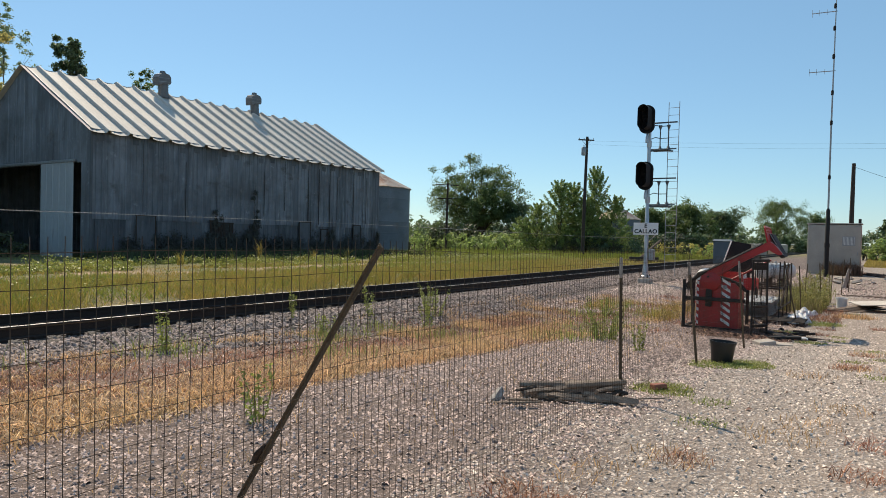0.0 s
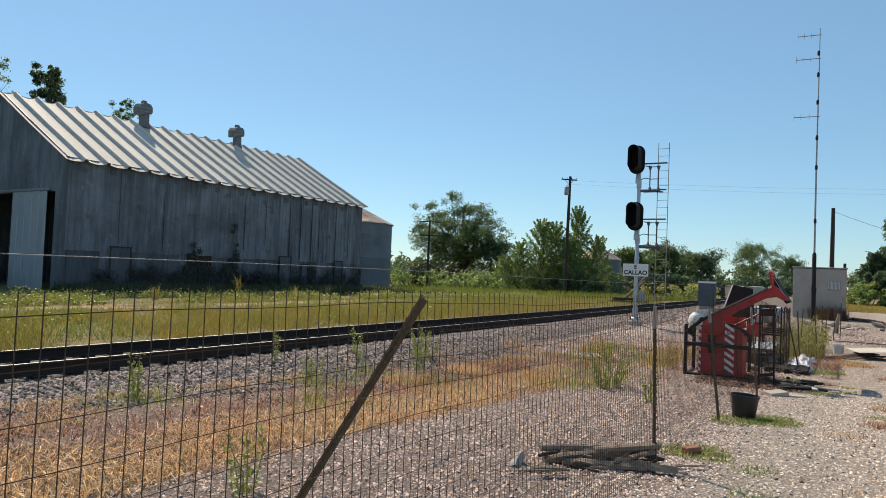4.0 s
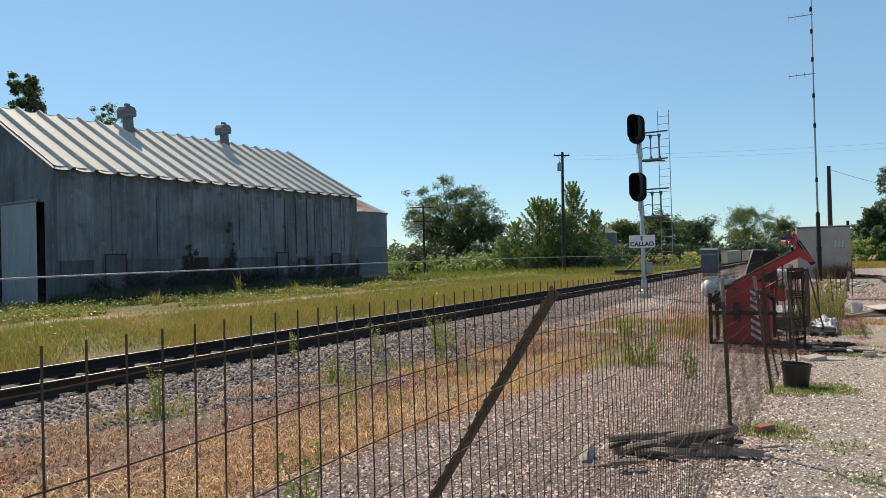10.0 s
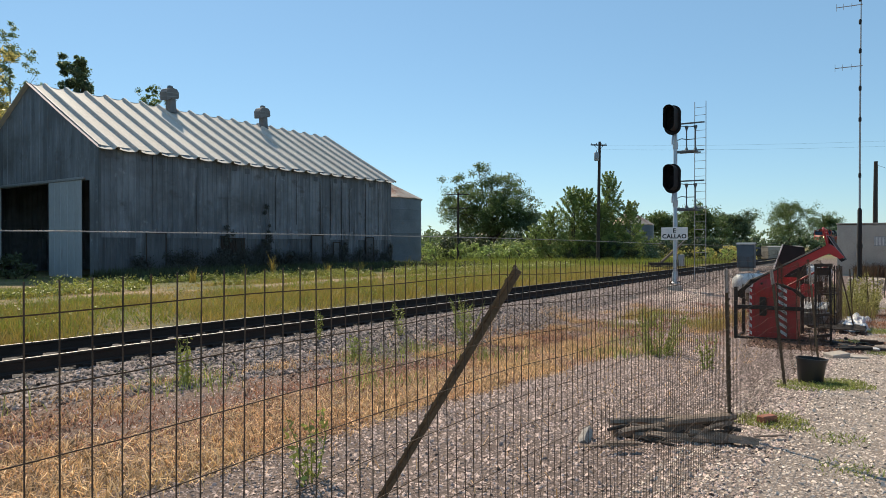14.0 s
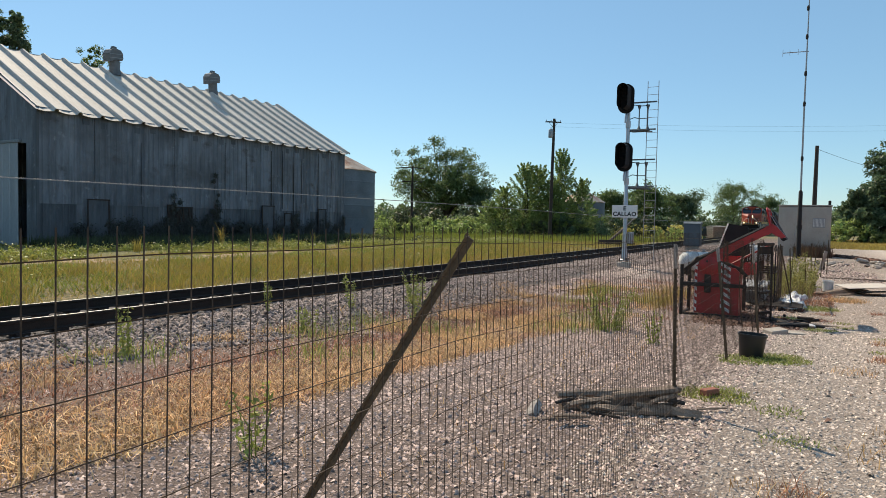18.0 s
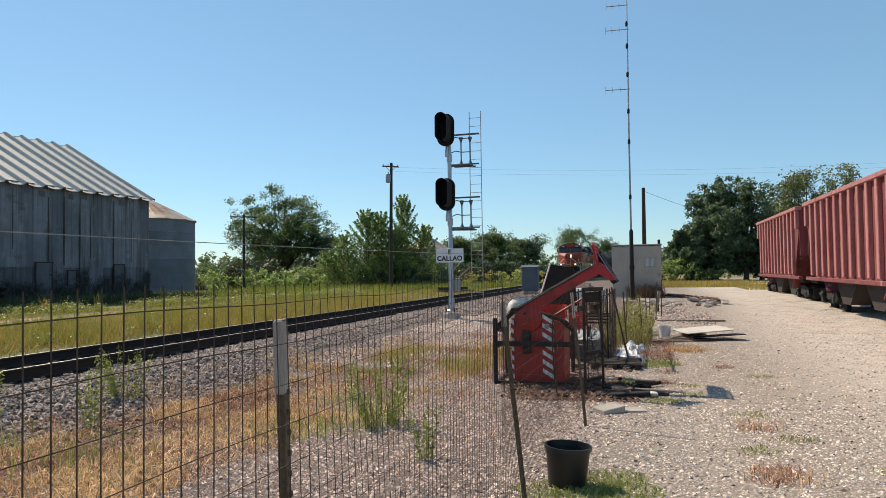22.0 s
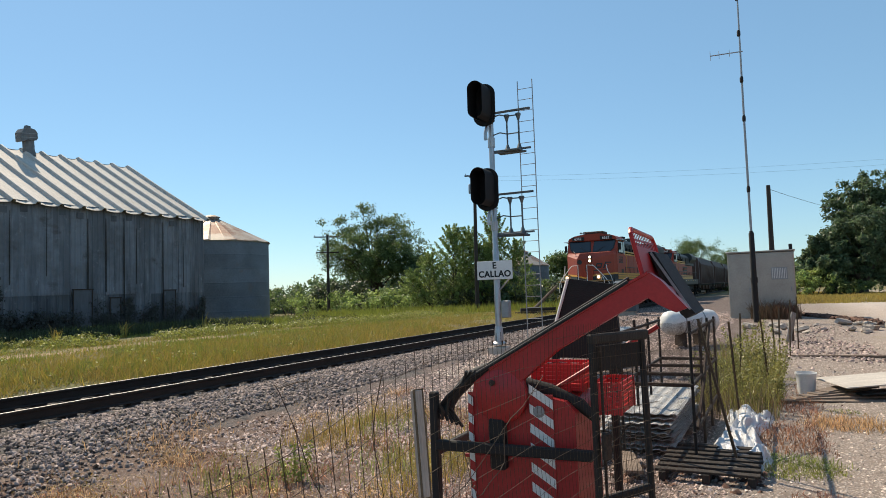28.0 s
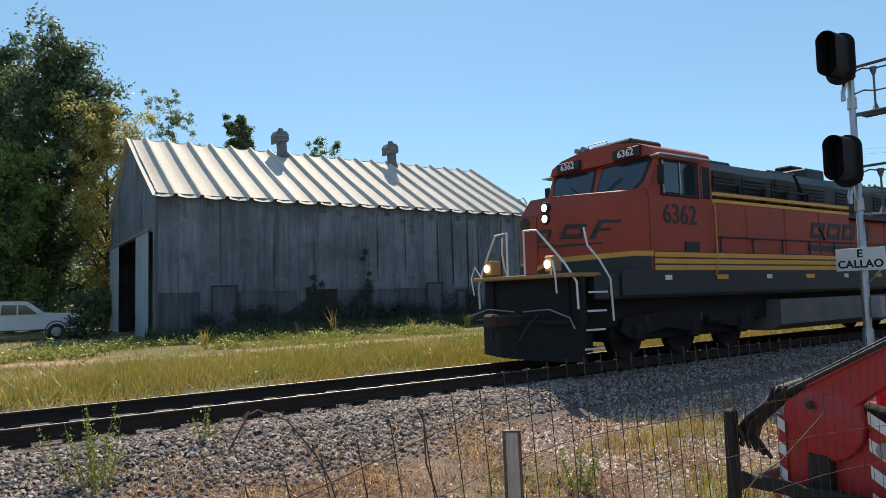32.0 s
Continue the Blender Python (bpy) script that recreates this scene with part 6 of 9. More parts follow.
def build_ballast_hopper():
    """A short red open hopper; x runs off along its own track."""
    c = thing("hopper_wagon", "faded red open-top hopper wagon standing in the yard", "rail car")
    L, top, low = 12.2, 4.5, 1.35
    for y in (-1.5, 1.5):
        k = -1 if y < 0 else 1
        prof = [(0.1, top), (0.1, top - 0.9), (1.25, low + 0.3), (1.25, low), (L - 1.25, low), (L - 1.25, low + 0.3), (L - 0.1, top - 0.9), (L - 0.1, top)]
        side = part("side_sheet", Shape().prism(prof, y - 0.025, y + 0.025, SIDE), HOPPER_RED, c, "faded red side sheet, darkened for the ribs' shadows")
        for i in range(13):
            px = 0.3 + i * (L - 0.6) / 12
            foot = low + 0.1 if 1.25 < px < L - 1.25 else top - 0.95
            part("side_post", Shape().box((px, y + 0.07 * k, (top + foot) / 2), (0.26, 0.17, top - foot - 0.06), 0.02), HOPPER_POST, side)
        part("top_chord", Shape().box((L / 2, y + 0.06 * k, top), (L, 0.26, 0.16), 0.02), HOPPER_POST, side, "rusty pale top edge")
        part("side_sill", Shape().box((L / 2, y + 0.03 * k, low), (L, 0.16, 0.15), 0.02), HOPPER_RED, side)
    for x, d in ((0.1, 1), (L - 0.1, -1)):
        end = part("end_sheet", Shape().add([(x, -1.5, low + 1.0), (x, 1.5, low + 1.0), (x, 1.5, top), (x, -1.5, top), (x + 0.05 * d, -1.5, low + 1.0), (x + 0.05 * d, 1.5, low + 1.0), (x + 0.05 * d, 1.5, top), (x + 0.05 * d, -1.5, top)], [(0, 1, 2, 3), (7, 6, 5, 4), (0, 4, 5, 1), (1, 5, 6, 2), (2, 6, 7, 3), (3, 7, 4, 0)]), HOPPER_RED, c)
        for i in range(4):
            part("end_post", Shape().box((x - 0.05 * d, -1.1 + i * 0.73, (low + top) / 2 + 0.4), (0.1, 0.1, top - low - 0.9), 0.01), HOPPER_RED, end)
        part("slope_sheet", Shape().add([(x, -1.4, top - 1.2), (x, 1.4, top - 1.2), (x + 2.6 * d, 1.4, 0.9), (x + 2.6 * d, -1.4, 0.9), (x, -1.4, top - 1.26), (x, 1.4, top - 1.26), (x + 2.6 * d, 1.4, 0.84), (x + 2.6 * d, -1.4, 0.84)], [(0, 1, 2, 3), (7, 6, 5, 4), (0, 3, 7, 4), (1, 5, 6, 2)]), HOPPER_RED, c)
        lad = part("ladder", Shape().tube((x - 0.12 * d, -1.42, 0.6), (x - 0.12 * d, -1.42, top), 0.022, n=5).tube((x - 0.12 * d, -1.0, 0.6), (x - 0.12 * d, -1.0, top), 0.022, n=5), BLACK_STEEL, c)
        for i in range(9):
            part("rung", Shape().tube((x - 0.12 * d, -1.42, 0.8 + i * 0.4), (x - 0.12 * d, -1.0, 0.8 + i * 0.4), 0.014, n=4), BLACK_STEEL, lad)
        part("coupler", Shape().box((x - 0.45 * d, 0, 0.88), (0.9, 0.22, 0.24), 0.04), RUST_STEEL, c)
        part("end_platform", Shape().box((x + 0.4 * d, 0, 1.22), (1.0, 2.8, 0.14), 0.02), DARK_TRAIN, c)
    for i in range(2):
        x = 4.2 + i * 3.8
        part("chute", Shape().prism([(x - 1.5, 1.35), (x + 1.5, 1.35), (x + 0.5, 0.45), (x - 0.5, 0.45)], -1.1, 1.1, SIDE), HOPPER_BLACK, c, "near-black discharge chute")
    part("centre_sill", Shape().box((L / 2, 0, 1.0), (L + 0.4, 0.5, 0.4), 0.03), DARK_TRAIN, c)
    build_bogie(c, 1.75, 2, 1.7, 0.42)
    build_bogie(c, L - 1.75, 2, 1.7, 0.42)
    return c


# ---- the fence ----
FENCE_Q = 9.33
FENCE_TOP = ((-19, 1.455), (-12.4, 1.455), (-11.2, 1.42), (-10.1, 1.42), (-8.5, 1.41), (-7.8, 1.4), (-7.2, 1.44), (-6.6, 1.455), (-6.15, 1.45), (-6.0, 1.36), (-5.75, 1.32), (-5.5, 1.3), (-5.0, 1.27), (-4.2, 1.25), (-3.5, 1.28), (-3.2, 1.2), (-2.9, 1.1), (-2.6, 1.1), (-2.3, 1.15), (-2.1, 1.24), (-1.9, 1.27), (-1.5, 1.27), (1.0, 1.2), (4.1, 1.0), (8.0, 0.9), (12.0, 0.8))


def at_track(s, q, z=None):
    p = TRACK + ALONG * s + ACROSS * q
    return (p.x, p.y, on_land(p.x, p.y) if z is None else z)


def fence_point(s, f):
    """A point of the sagging wire mesh: s along, f from the ground (0) to its top (1)."""
    top = np.mean(np.interp(s + np.linspace(-0.16, 0.16, 7), [a for a, _ in FENCE_TOP], [b for _, b in FENCE_TOP]))
    x, y, z0 = at_track(s, FENCE_Q)
    slump = max(0.0, 1.42 - top)
    bow = 0.02 * math.sin(s * 1.7 + 0.6) * f + 0.015 * math.sin(s * 2.1 + 1.3 * f) + 0.006 * math.sin(s * 5.3 + f * 4) - slump * 0.45 * math.sin(f * 2.4)
    z = z0 + 0.03 + (top - z0 - 0.03) * f + 0.003 * math.sin(s * 7 + f * 9)
    drift = -slump * 0.75 * f * f
    return (x + ACROSS.x * bow + ALONG.x * drift, y + ACROSS.y * bow + ALONG.y * drift, z)


def build_fence():
    fence = thing("wire_fence", "sagging welded-wire mesh fence on leaning steel posts", "fence")
    stops = (-18.6, -15.5, -12.2, -8.5, -5.4, -2.16, 1.0, 4.1, 7.2)
    for a, b in zip(stops, stops[1:]):
        up, level = Shape(), Shape()
        n = int((b - a) / 0.05)
        for i in range(n + 1):
            s = a + (b - a) * i / n
            up.run([fence_point(s, f) for f in (0, 0.2, 0.4, 0.6, 0.8, 1.0)], 0.0016 if b < -8 else 0.0013 if b < -2 else 0.0011, 3)
        rows = 14
        for j in range(rows):
            f = (j + 0.55) / rows
            level.run([fence_point(a + (b - a) * i / 24, f) for i in range(25)], 0.0015 if b < -8 else 0.0012 if b < -2 else 0.001, 3)
        part("wire_mesh", up, WIRE, fence, "rusty upright mesh wires")
        part("wire_mesh", level, WIRE, fence, "rusty level mesh wires")
        for ob in fence.children[-2:]:
            ob["kind"] = "stuff"
    strand = Shape().run([(lambda p: (p[0], p[1], 1.515 - 0.012 * math.sin((s + 19) * 0.8)))(at_track(s, FENCE_Q)) for s in np.linspace(-19, -5.7, 22)], 0.0012, 4)
    part("top_strand", strand, PALE_WIRE, fence, "bright top strand")
    rnd = random.Random(8)
    loose = ((-3.1, 1.2), (-2.7, 1.3), (-2.4, 1.25), (-1.9, 1.2), (-4.4, 0.9))
    for i, (s, z) in enumerate(loose):
        bend, out = rnd.uniform(0.1, 0.3), rnd.uniform(-0.3, 0.2)
        reach = rnd.uniform(0.5, 1.0)
        pts = [at_track(s + reach * k / 16 + 0.03 * math.sin(k * 1.1 + i), FENCE_Q + out * math.sin(k / 16 * 3.1) + 0.02 * math.sin(k * 0.9), z - 0.3 + bend * math.sin(k / 16 * 4.2 + i) + 0.015 * math.sin(k * 1.7)) for k in range(17)]
        part("loose_wire", Shape().run(pts, 0.0016, 4), WIRE, fence)
    return fence


def build_post(label, base, top, sleeve=0.0, anchor=None, wide=0.045, group="fence posts"):
    """A studded steel T-post; sleeve: metres of pale cover at its top; anchor: the height of its soil plate."""
    base, top = Vector(base), Vector(top)
    d = top - base
    turn = d.to_track_quat("Z", "Y").to_matrix().to_4x4()
    p = thing("fence_post", label, "fence post", Matrix.Translation(base) @ turn, group)
    L = d.length
    prof = [(-0.016, 0.013), (0.016, 0.013), (0.016, 0.008), (0.003, 0.006), (0.003, -0.015), (-0.003, -0.015), (-0.003, 0.006), (-0.016, 0.008)]
    part("stake", Shape().prism([(x, y) for x, y in prof][::-1], -0.25, L), POST_STEEL, p)
    for i in range(int((L - sleeve) / 0.055)):
        part("stud", Shape().box((0, 0.016, 0.06 + i * 0.055), (0.01, 0.009, 0.014)), POST_STEEL, p)
    if sleeve:
        part("sleeve", Shape().box((0.0, 0.0, L - sleeve / 2), (wide, 0.03, sleeve), 0.005), PALE_POST, p, "pale weathered cover")
    if anchor:
        part("soil_plate", Shape().prism([(-0.05, -0.06), (0.05, -0.06), (0.07, 0.03), (0.02, 0.08), (-0.02, 0.08), (-0.07, 0.03)], -0.004, 0.004, Matrix.Translation((0, 0.02, anchor)) @ pose(0, 0, 0, 90, 0, 0)), RUST_STEEL, p)
    return p


# ---- the red implement in its black frame; x to the right across, y along, z from the ground ----
def build_implement():
    m = thing("loader_implement", "red steel loader implement with striped panels in a black frame", "farm machine", pose(5.31, 15.54, -0.5, 0, 0, TURN - 90))
    # rounded red case
    case = Shape().prism([(0.25, 0.02), (1.14, 0.02), (1.14, 0.98), (1.06, 1.06), (0.8, 1.12), (0.34, 1.14), (0.25, 1.08)], 0.12, 0.85, SIDE)
    body = part("case", case, MACHINE_RED, m, "red steel case")
    for z in (0.16, 0.6):
        part("case_seam", Shape().box((0.65, 0.112, z), (0.88, 0.012, 0.025)), MACHINE_RED, body)
    for x0, w in ((0.255, 0.045), (0.78, 0.19)):
        panel = part("stripe_panel", Shape().box((x0 + w / 2, 0.112, 0.6), (w, 0.016, 1.02)), MACHINE_RED, body, "red and white hazard stripes")
        for i in range(7):
            z, rise = 0.1 + i * 0.15, 0.63 * w
            part("white_stripe", Shape().add([(x0, 0.1, z + rise), (x0, 0.1, z + rise + 0.07), (x0 + w, 0.1, z + 0.07), (x0 + w, 0.1, z), (x0, 0.104, z + rise), (x0, 0.104, z + rise + 0.07), (x0 + w, 0.104, z + 0.07), (x0 + w, 0.104, z)], [(3, 2, 1, 0), (4, 5, 6, 7), (0, 1, 5, 4), (1, 2, 6, 5), (2, 3, 7, 6), (3, 0, 4, 7)]), WHITE_PAINT, panel)
    left = part("stripe_panel", Shape().box((0.243, 0.35, 0.55), (0.012, 0.42, 1.0)), WHITE_PAINT, body, "red and white hazard stripes")
    for i in range(6):
        z = 0.1 + i * 0.16
        part("red_stripe", Shape().add([(0.234, 0.14, z), (0.234, 0.14, z + 0.08), (0.234, 0.56, z + 0.2), (0.234, 0.56, z + 0.12), (0.238, 0.14, z), (0.238, 0.14, z + 0.08), (0.238, 0.56, z + 0.2), (0.238, 0.56, z + 0.12)], [(0, 1, 2, 3), (7, 6, 5, 4), (0, 4, 5, 1), (2, 6, 7, 3)]), MACHINE_RED, left)
    part("pivot_boss", Shape().lathe([(0.215, 0.0), (0.215, 0.06), (0.195, 0.075)], 28, pose(0.56, 0.12, 1.1, 90, 0, 0)), MACHINE_RED, body, smooth=True)
    part("bolt", Shape().lathe([(0.024, 0.08), (0.024, 0.1), (0.014, 0.11)], 8, pose(0.5, 0.12, 1.2, 90, 0, 0)), RUST_STEEL, body)
    part("bracket", Shape().box((0.52, 0.08, 0.72), (0.13, 0.09, 0.4), 0.015), BLACK_STEEL, body)
    part("badge", Shape().lathe([(0.045, 0), (0.045, 0.01)], 16, pose(0.86, 0.1, 0.98, 90, 0, 0)), GALV, body)
    # boom with its hose
    ang = math.atan2(1.98 - 1.16, 1.84 - 0.3)
    boom = part("boom", Shape().prism([(0.44, 1.0), (0.32, 1.1), (0.34, 1.2), (0.48, 1.3), (1.0, 1.6), (1.62, 1.95), (1.75, 2.02), (1.83, 1.96), (2.0, 1.76), (1.92, 1.73), (1.8, 1.79), (1.73, 1.84), (1.66, 1.8), (1.58, 1.765), (1.04, 1.46), (0.74, 1.22), (0.7, 1.05)], 0.05, 0.17, SIDE), MACHINE_RED, m, "red box-section boom")
    part("boom_edge", Shape().prism([(0.48, 1.3), (1.0, 1.6), (1.62, 1.95), (1.74, 2.012), (1.74, 2.03), (1.62, 1.966), (1.0, 1.616), (0.48, 1.316)], 0.03, 0.2, SIDE), MACHINE_RED, boom)
    for dy, dz, r in ((0.04, 0.02, 0.016), (0.1, 0.03, 0.016), (0.16, 0.022, 0.016), (0.08, 0.045, 0.013)):
        part("hose", Shape().run([(0.08, dy, 0.94), (0.12, dy, 1.06), (0.3, dy, 1.22 + dz * 0.6), (0.5, dy, 1.32 + dz), (0.9, dy, 1.545 + dz), (1.3, dy, 1.77 + dz), (1.6, dy, 1.94 + dz)], r, 8), RUBBER, boom, smooth=True)
    for k in range(5):
        part("hose", Shape().run([(0.06 + 0.03 * k, 0.02 + 0.03 * k, 0.9 - 0.02 * k), (0.02 + 0.02 * k, 0.06, 1.0), (0.12 + 0.02 * k, 0.03 * k, 1.09 + 0.01 * k), (0.24, 0.04 + 0.02 * k, 1.19), (0.3 + 0.03 * k, 0.02 * k, 1.29)], 0.013, 6), RUBBER, boom, smooth=True)
    part("hose_sleeve", Shape().run([(0.08, 0.09, 0.97), (0.16, 0.09, 1.1), (0.3, 0.09, 1.24), (0.46, 0.09, 1.32)], [0.03, 0.045, 0.055, 0.04], 10), RUBBER, boom, smooth=True)
    # red rods under the boom
    part("link_rod", Shape().tube((0.95, 0.3, 1.14), (1.75, 0.3, 1.62), 0.02, n=8), MACHINE_RED, m)
    part("cylinder", Shape().run([(0.62, 0.25, 1.18), (0.9, 0.25, 1.12), (1.15, 0.25, 1.02), (1.28, 0.25, 0.9)], [0.06, 0.06, 0.05, 0.03], 10), BLACK_STEEL, m, "black hydraulic cylinder", True)
    part("lifting_hook", Shape().run([(0.02, 0.02, 1.02), (0.07, 0.02, 0.96), (0.06, 0.02, 0.9), (0.0, 0.02, 0.92)], 0.014, 6), RUST_STEEL, m)
    # guard plate with slots, and the dark blade behind the boom's head
    tip = Matrix(((0.0, -0.217, 0.976, 1.7), (1, 0, 0, 0.1), (0, 0.976, 0.217, 1.97), (0, 0, 0, 1)))
    guard = part("guard", Shape().prism([(0.0, 0.0), (0.95, 0.0), (0.96, 0.24), (0.0, 0.26)], -0.012, 0.012, tip), MACHINE_RED, m, "red guard plate with a slotted top")
    part("guard_rim", Shape().run([tip @ Vector(p) for p in ((0.01, 0.0, 0), (0.01, 0.36, 0), (0.05, 0.39, 0), (0.9, 0.37, 0), (0.96, 0.31, 0), (0.96, 0.1, 0))], 0.018, 6), MACHINE_RED, guard)
    for i in range(13):
        part("guard_bar", Shape().box((0.07 + i * 0.07, 0.31, 0), (0.022, 0.13, 0.004), 0.0, tip), MACHINE_RED, guard)
    part("guard_bar", Shape().box((0.48, 0.31, 0), (0.9, 0.016, 0.004), 0.0, tip), MACHINE_RED, guard)
    part("blade", Shape().prism([(1.66, 2.19), (1.71, 2.19), (1.96, 1.74), (1.99, 1.7), (1.92, 1.66), (1.88, 1.7)], 0.57, 1.25, SIDE), BLACK_STEEL, m, "black blade")
    part("blade_edge", Shape().prism([(1.675, 2.18), (1.69, 2.19), (1.965, 1.735), (1.95, 1.728)], 0.55, 0.57, SIDE), GALV, m)
    part("cross_tube", Shape().tube((1.8, 0.1, 1.86), (1.8, 1.05, 1.86), 0.06, n=12), MACHINE_RED, m)
    part("rear_plate", Shape().prism([(0.48, 1.25), (0.73, 2.02), (1.16, 1.95), (1.22, 1.25)], 1.5, 1.56, SIDE), BLACK_STEEL, m, "black upright plate")
    part("plate_edge", Shape().tube((0.48, 1.49, 1.25), (0.73, 1.49, 2.02), 0.016, n=5), WHITE_PAINT, m)
    for x in (0.56, 1.12):
        part("rear_leg", Shape().box((x, 1.53, 0.66), (0.07, 0.07, 1.32), 0.01), BLACK_STEEL, m)
    part("rear_beam", Shape().box((0.8, 1.18, 0.9), (0.09, 0.74, 0.09), 0.01), BLACK_STEEL, m)
    # black frame
    for x, y in ((0.0, 0.0), (0.0, 0.95)):
        part("frame_post", Shape().box((x, y, 0.56), (0.07, 0.07, 1.12), 0.01), BLACK_STEEL, m)
    for z in (0.03, 0.7):
        part("frame_rail", Shape().box((0.66, -0.02 if z > 0.5 else 0.05, z), (1.28, 0.06, 0.08), 0.01), BLACK_STEEL, m)
        part("frame_rail", Shape().box((0.0, 0.47, z - 0.06 if z > 0.5 else z), (0.06, 0.9, 0.07), 0.01), BLACK_STEEL, m)
    # red plastic crates
    for x0, y0, z0, w, d, h in ((0.68, 0.5, 1.08, 0.42, 0.36, 0.22), (1.2, 0.42, 0.92, 0.22, 0.5, 0.25)):
        crate = part("crate", Shape().box((x0 + w / 2, y0 + d / 2, z0 + 0.02), (w, d, 0.03)), CRATE_RED, m, "red slatted plastic crate")
        for i in range(6):
            z = z0 + 0.05 + i * (h - 0.06) / 5
            part("crate_slat", Shape().box((x0 + w / 2, y0, z), (w, 0.012, 0.026)).box((x0 + w / 2, y0 + d, z), (w, 0.012, 0.026)).box((x0, y0 + d / 2, z), (0.012, d, 0.026)).box((x0 + w, y0 + d / 2, z), (0.012, d, 0.026)), CRATE_RED, crate)
        for i in range(5):
            for yy in (y0, y0 + d):
                part("crate_stave", Shape().box((x0 + i * w / 4, yy, z0 + h / 2), (0.025, 0.018, h)), CRATE_RED, crate)
    return m


def build_gate():
    """A narrow black gate frame with an inner frame, a dark top panel and wire."""
    g = thing("metal_gate", "narrow black steel gate frame with wire mesh beside the red implement", "gate", pose(6.14, 13.9, -0.45, 0, 0, 30))
    W, H = 0.5, 1.6
    part("gate_post", Shape().box((0.01, 0, H / 2), (0.042, 0.036, H), 0.008), BLACK_STEEL, g)
    part("gate_post", Shape().box((W, 0, H / 2), (0.038, 0.036, H), 0.008, pose(W, 0, 0, 0, -1.5, 0) @ pose(-W, 0, 0)), BLACK_STEEL, g)
    part("top_rail", Shape().box((W / 2, 0, H - 0.03), (W + 0.03, 0.045, 0.06), 0.01), POLE_WOOD, g, "dark grey top rail")
    part("top_panel", Shape().box((W / 2, 0.01, H - 0.15), (W - 0.06, 0.02, 0.15), 0.006), BLACK_STEEL, g, "dark sheet panel")
    part("low_rail", Shape().box((W / 2, 0, 0.22), (W - 0.06, 0.05, 0.06), 0.01), BLACK_STEEL, g)
    part("mid_rail", Shape().box((W / 2, 0, 0.62), (W - 0.06, 0.04, 0.05), 0.01), BLACK_STEEL, g)
    part("inner_frame", Shape().box((0.045, -0.03, 0.86), (0.01, 0.015, 1.34)), RUST_STEEL, g, "dull inner frame")
    for i in range(9):
        part("mesh_wire", Shape().tube((0.06 + i * 0.048, -0.05, 0.05), (0.06 + i * 0.048, -0.05, 1.55), 0.0018, n=3), WIRE, g)
    for i in range(14):
        part("mesh_wire", Shape().tube((-0.05, -0.052, 0.1 + i * 0.105), (W + 0.05, -0.052, 0.1 + i * 0.105), 0.0018, n=3), WIRE, g)
    part("latch", Shape().box((0.03, -0.06, 0.95), (0.06, 0.04, 0.16), 0.012), RUST_STEEL, g)
    return g


def build_rack():
    """Open black racks behind the gate, with crossed bars."""
    r = thing("steel_rack", "open black steel rack with crossed bars and wire", "rack", pose(8.15, 16.95, -0.5, 0, 0, TURN))
    for x in (0.0, 0.9, 1.8, 2.7):
        for y in (0.0, 0.75):
            part("rack_post", Shape().box((x, y, 0.78), (0.03, 0.03, 1.5 - 0.06 * x), 0.006), BLACK_STEEL, r)
    for z in (0.35, 0.85, 1.4):
        for y in (0.0, 0.75):
            part("rack_rail", Shape().box((1.35, y, z), (2.8, 0.03, 0.035), 0.006), BLACK_STEEL, r)
    for x in (0.0, 0.9, 1.8, 2.7):
        part("rack_tie", Shape().box((x, 0.37, 0.85), (0.04, 0.75, 0.04), 0.006), RUST_STEEL, r)
    part("brace", Shape().tube((0, -0.03, 0.4), (0.9, -0.03, 0.85), 0.02, n=5).tube((1.8, -0.03, 1.4), (0.9, -0.03, 0.85), 0.02, n=5), RUST_STEEL, r)
    for i in range(30):
        part("mesh_wire", Shape().tube((i * 0.09, -0.035, 0.05), (i * 0.09, -0.035, 1.45), 0.002, n=3), WIRE, r)
    return r


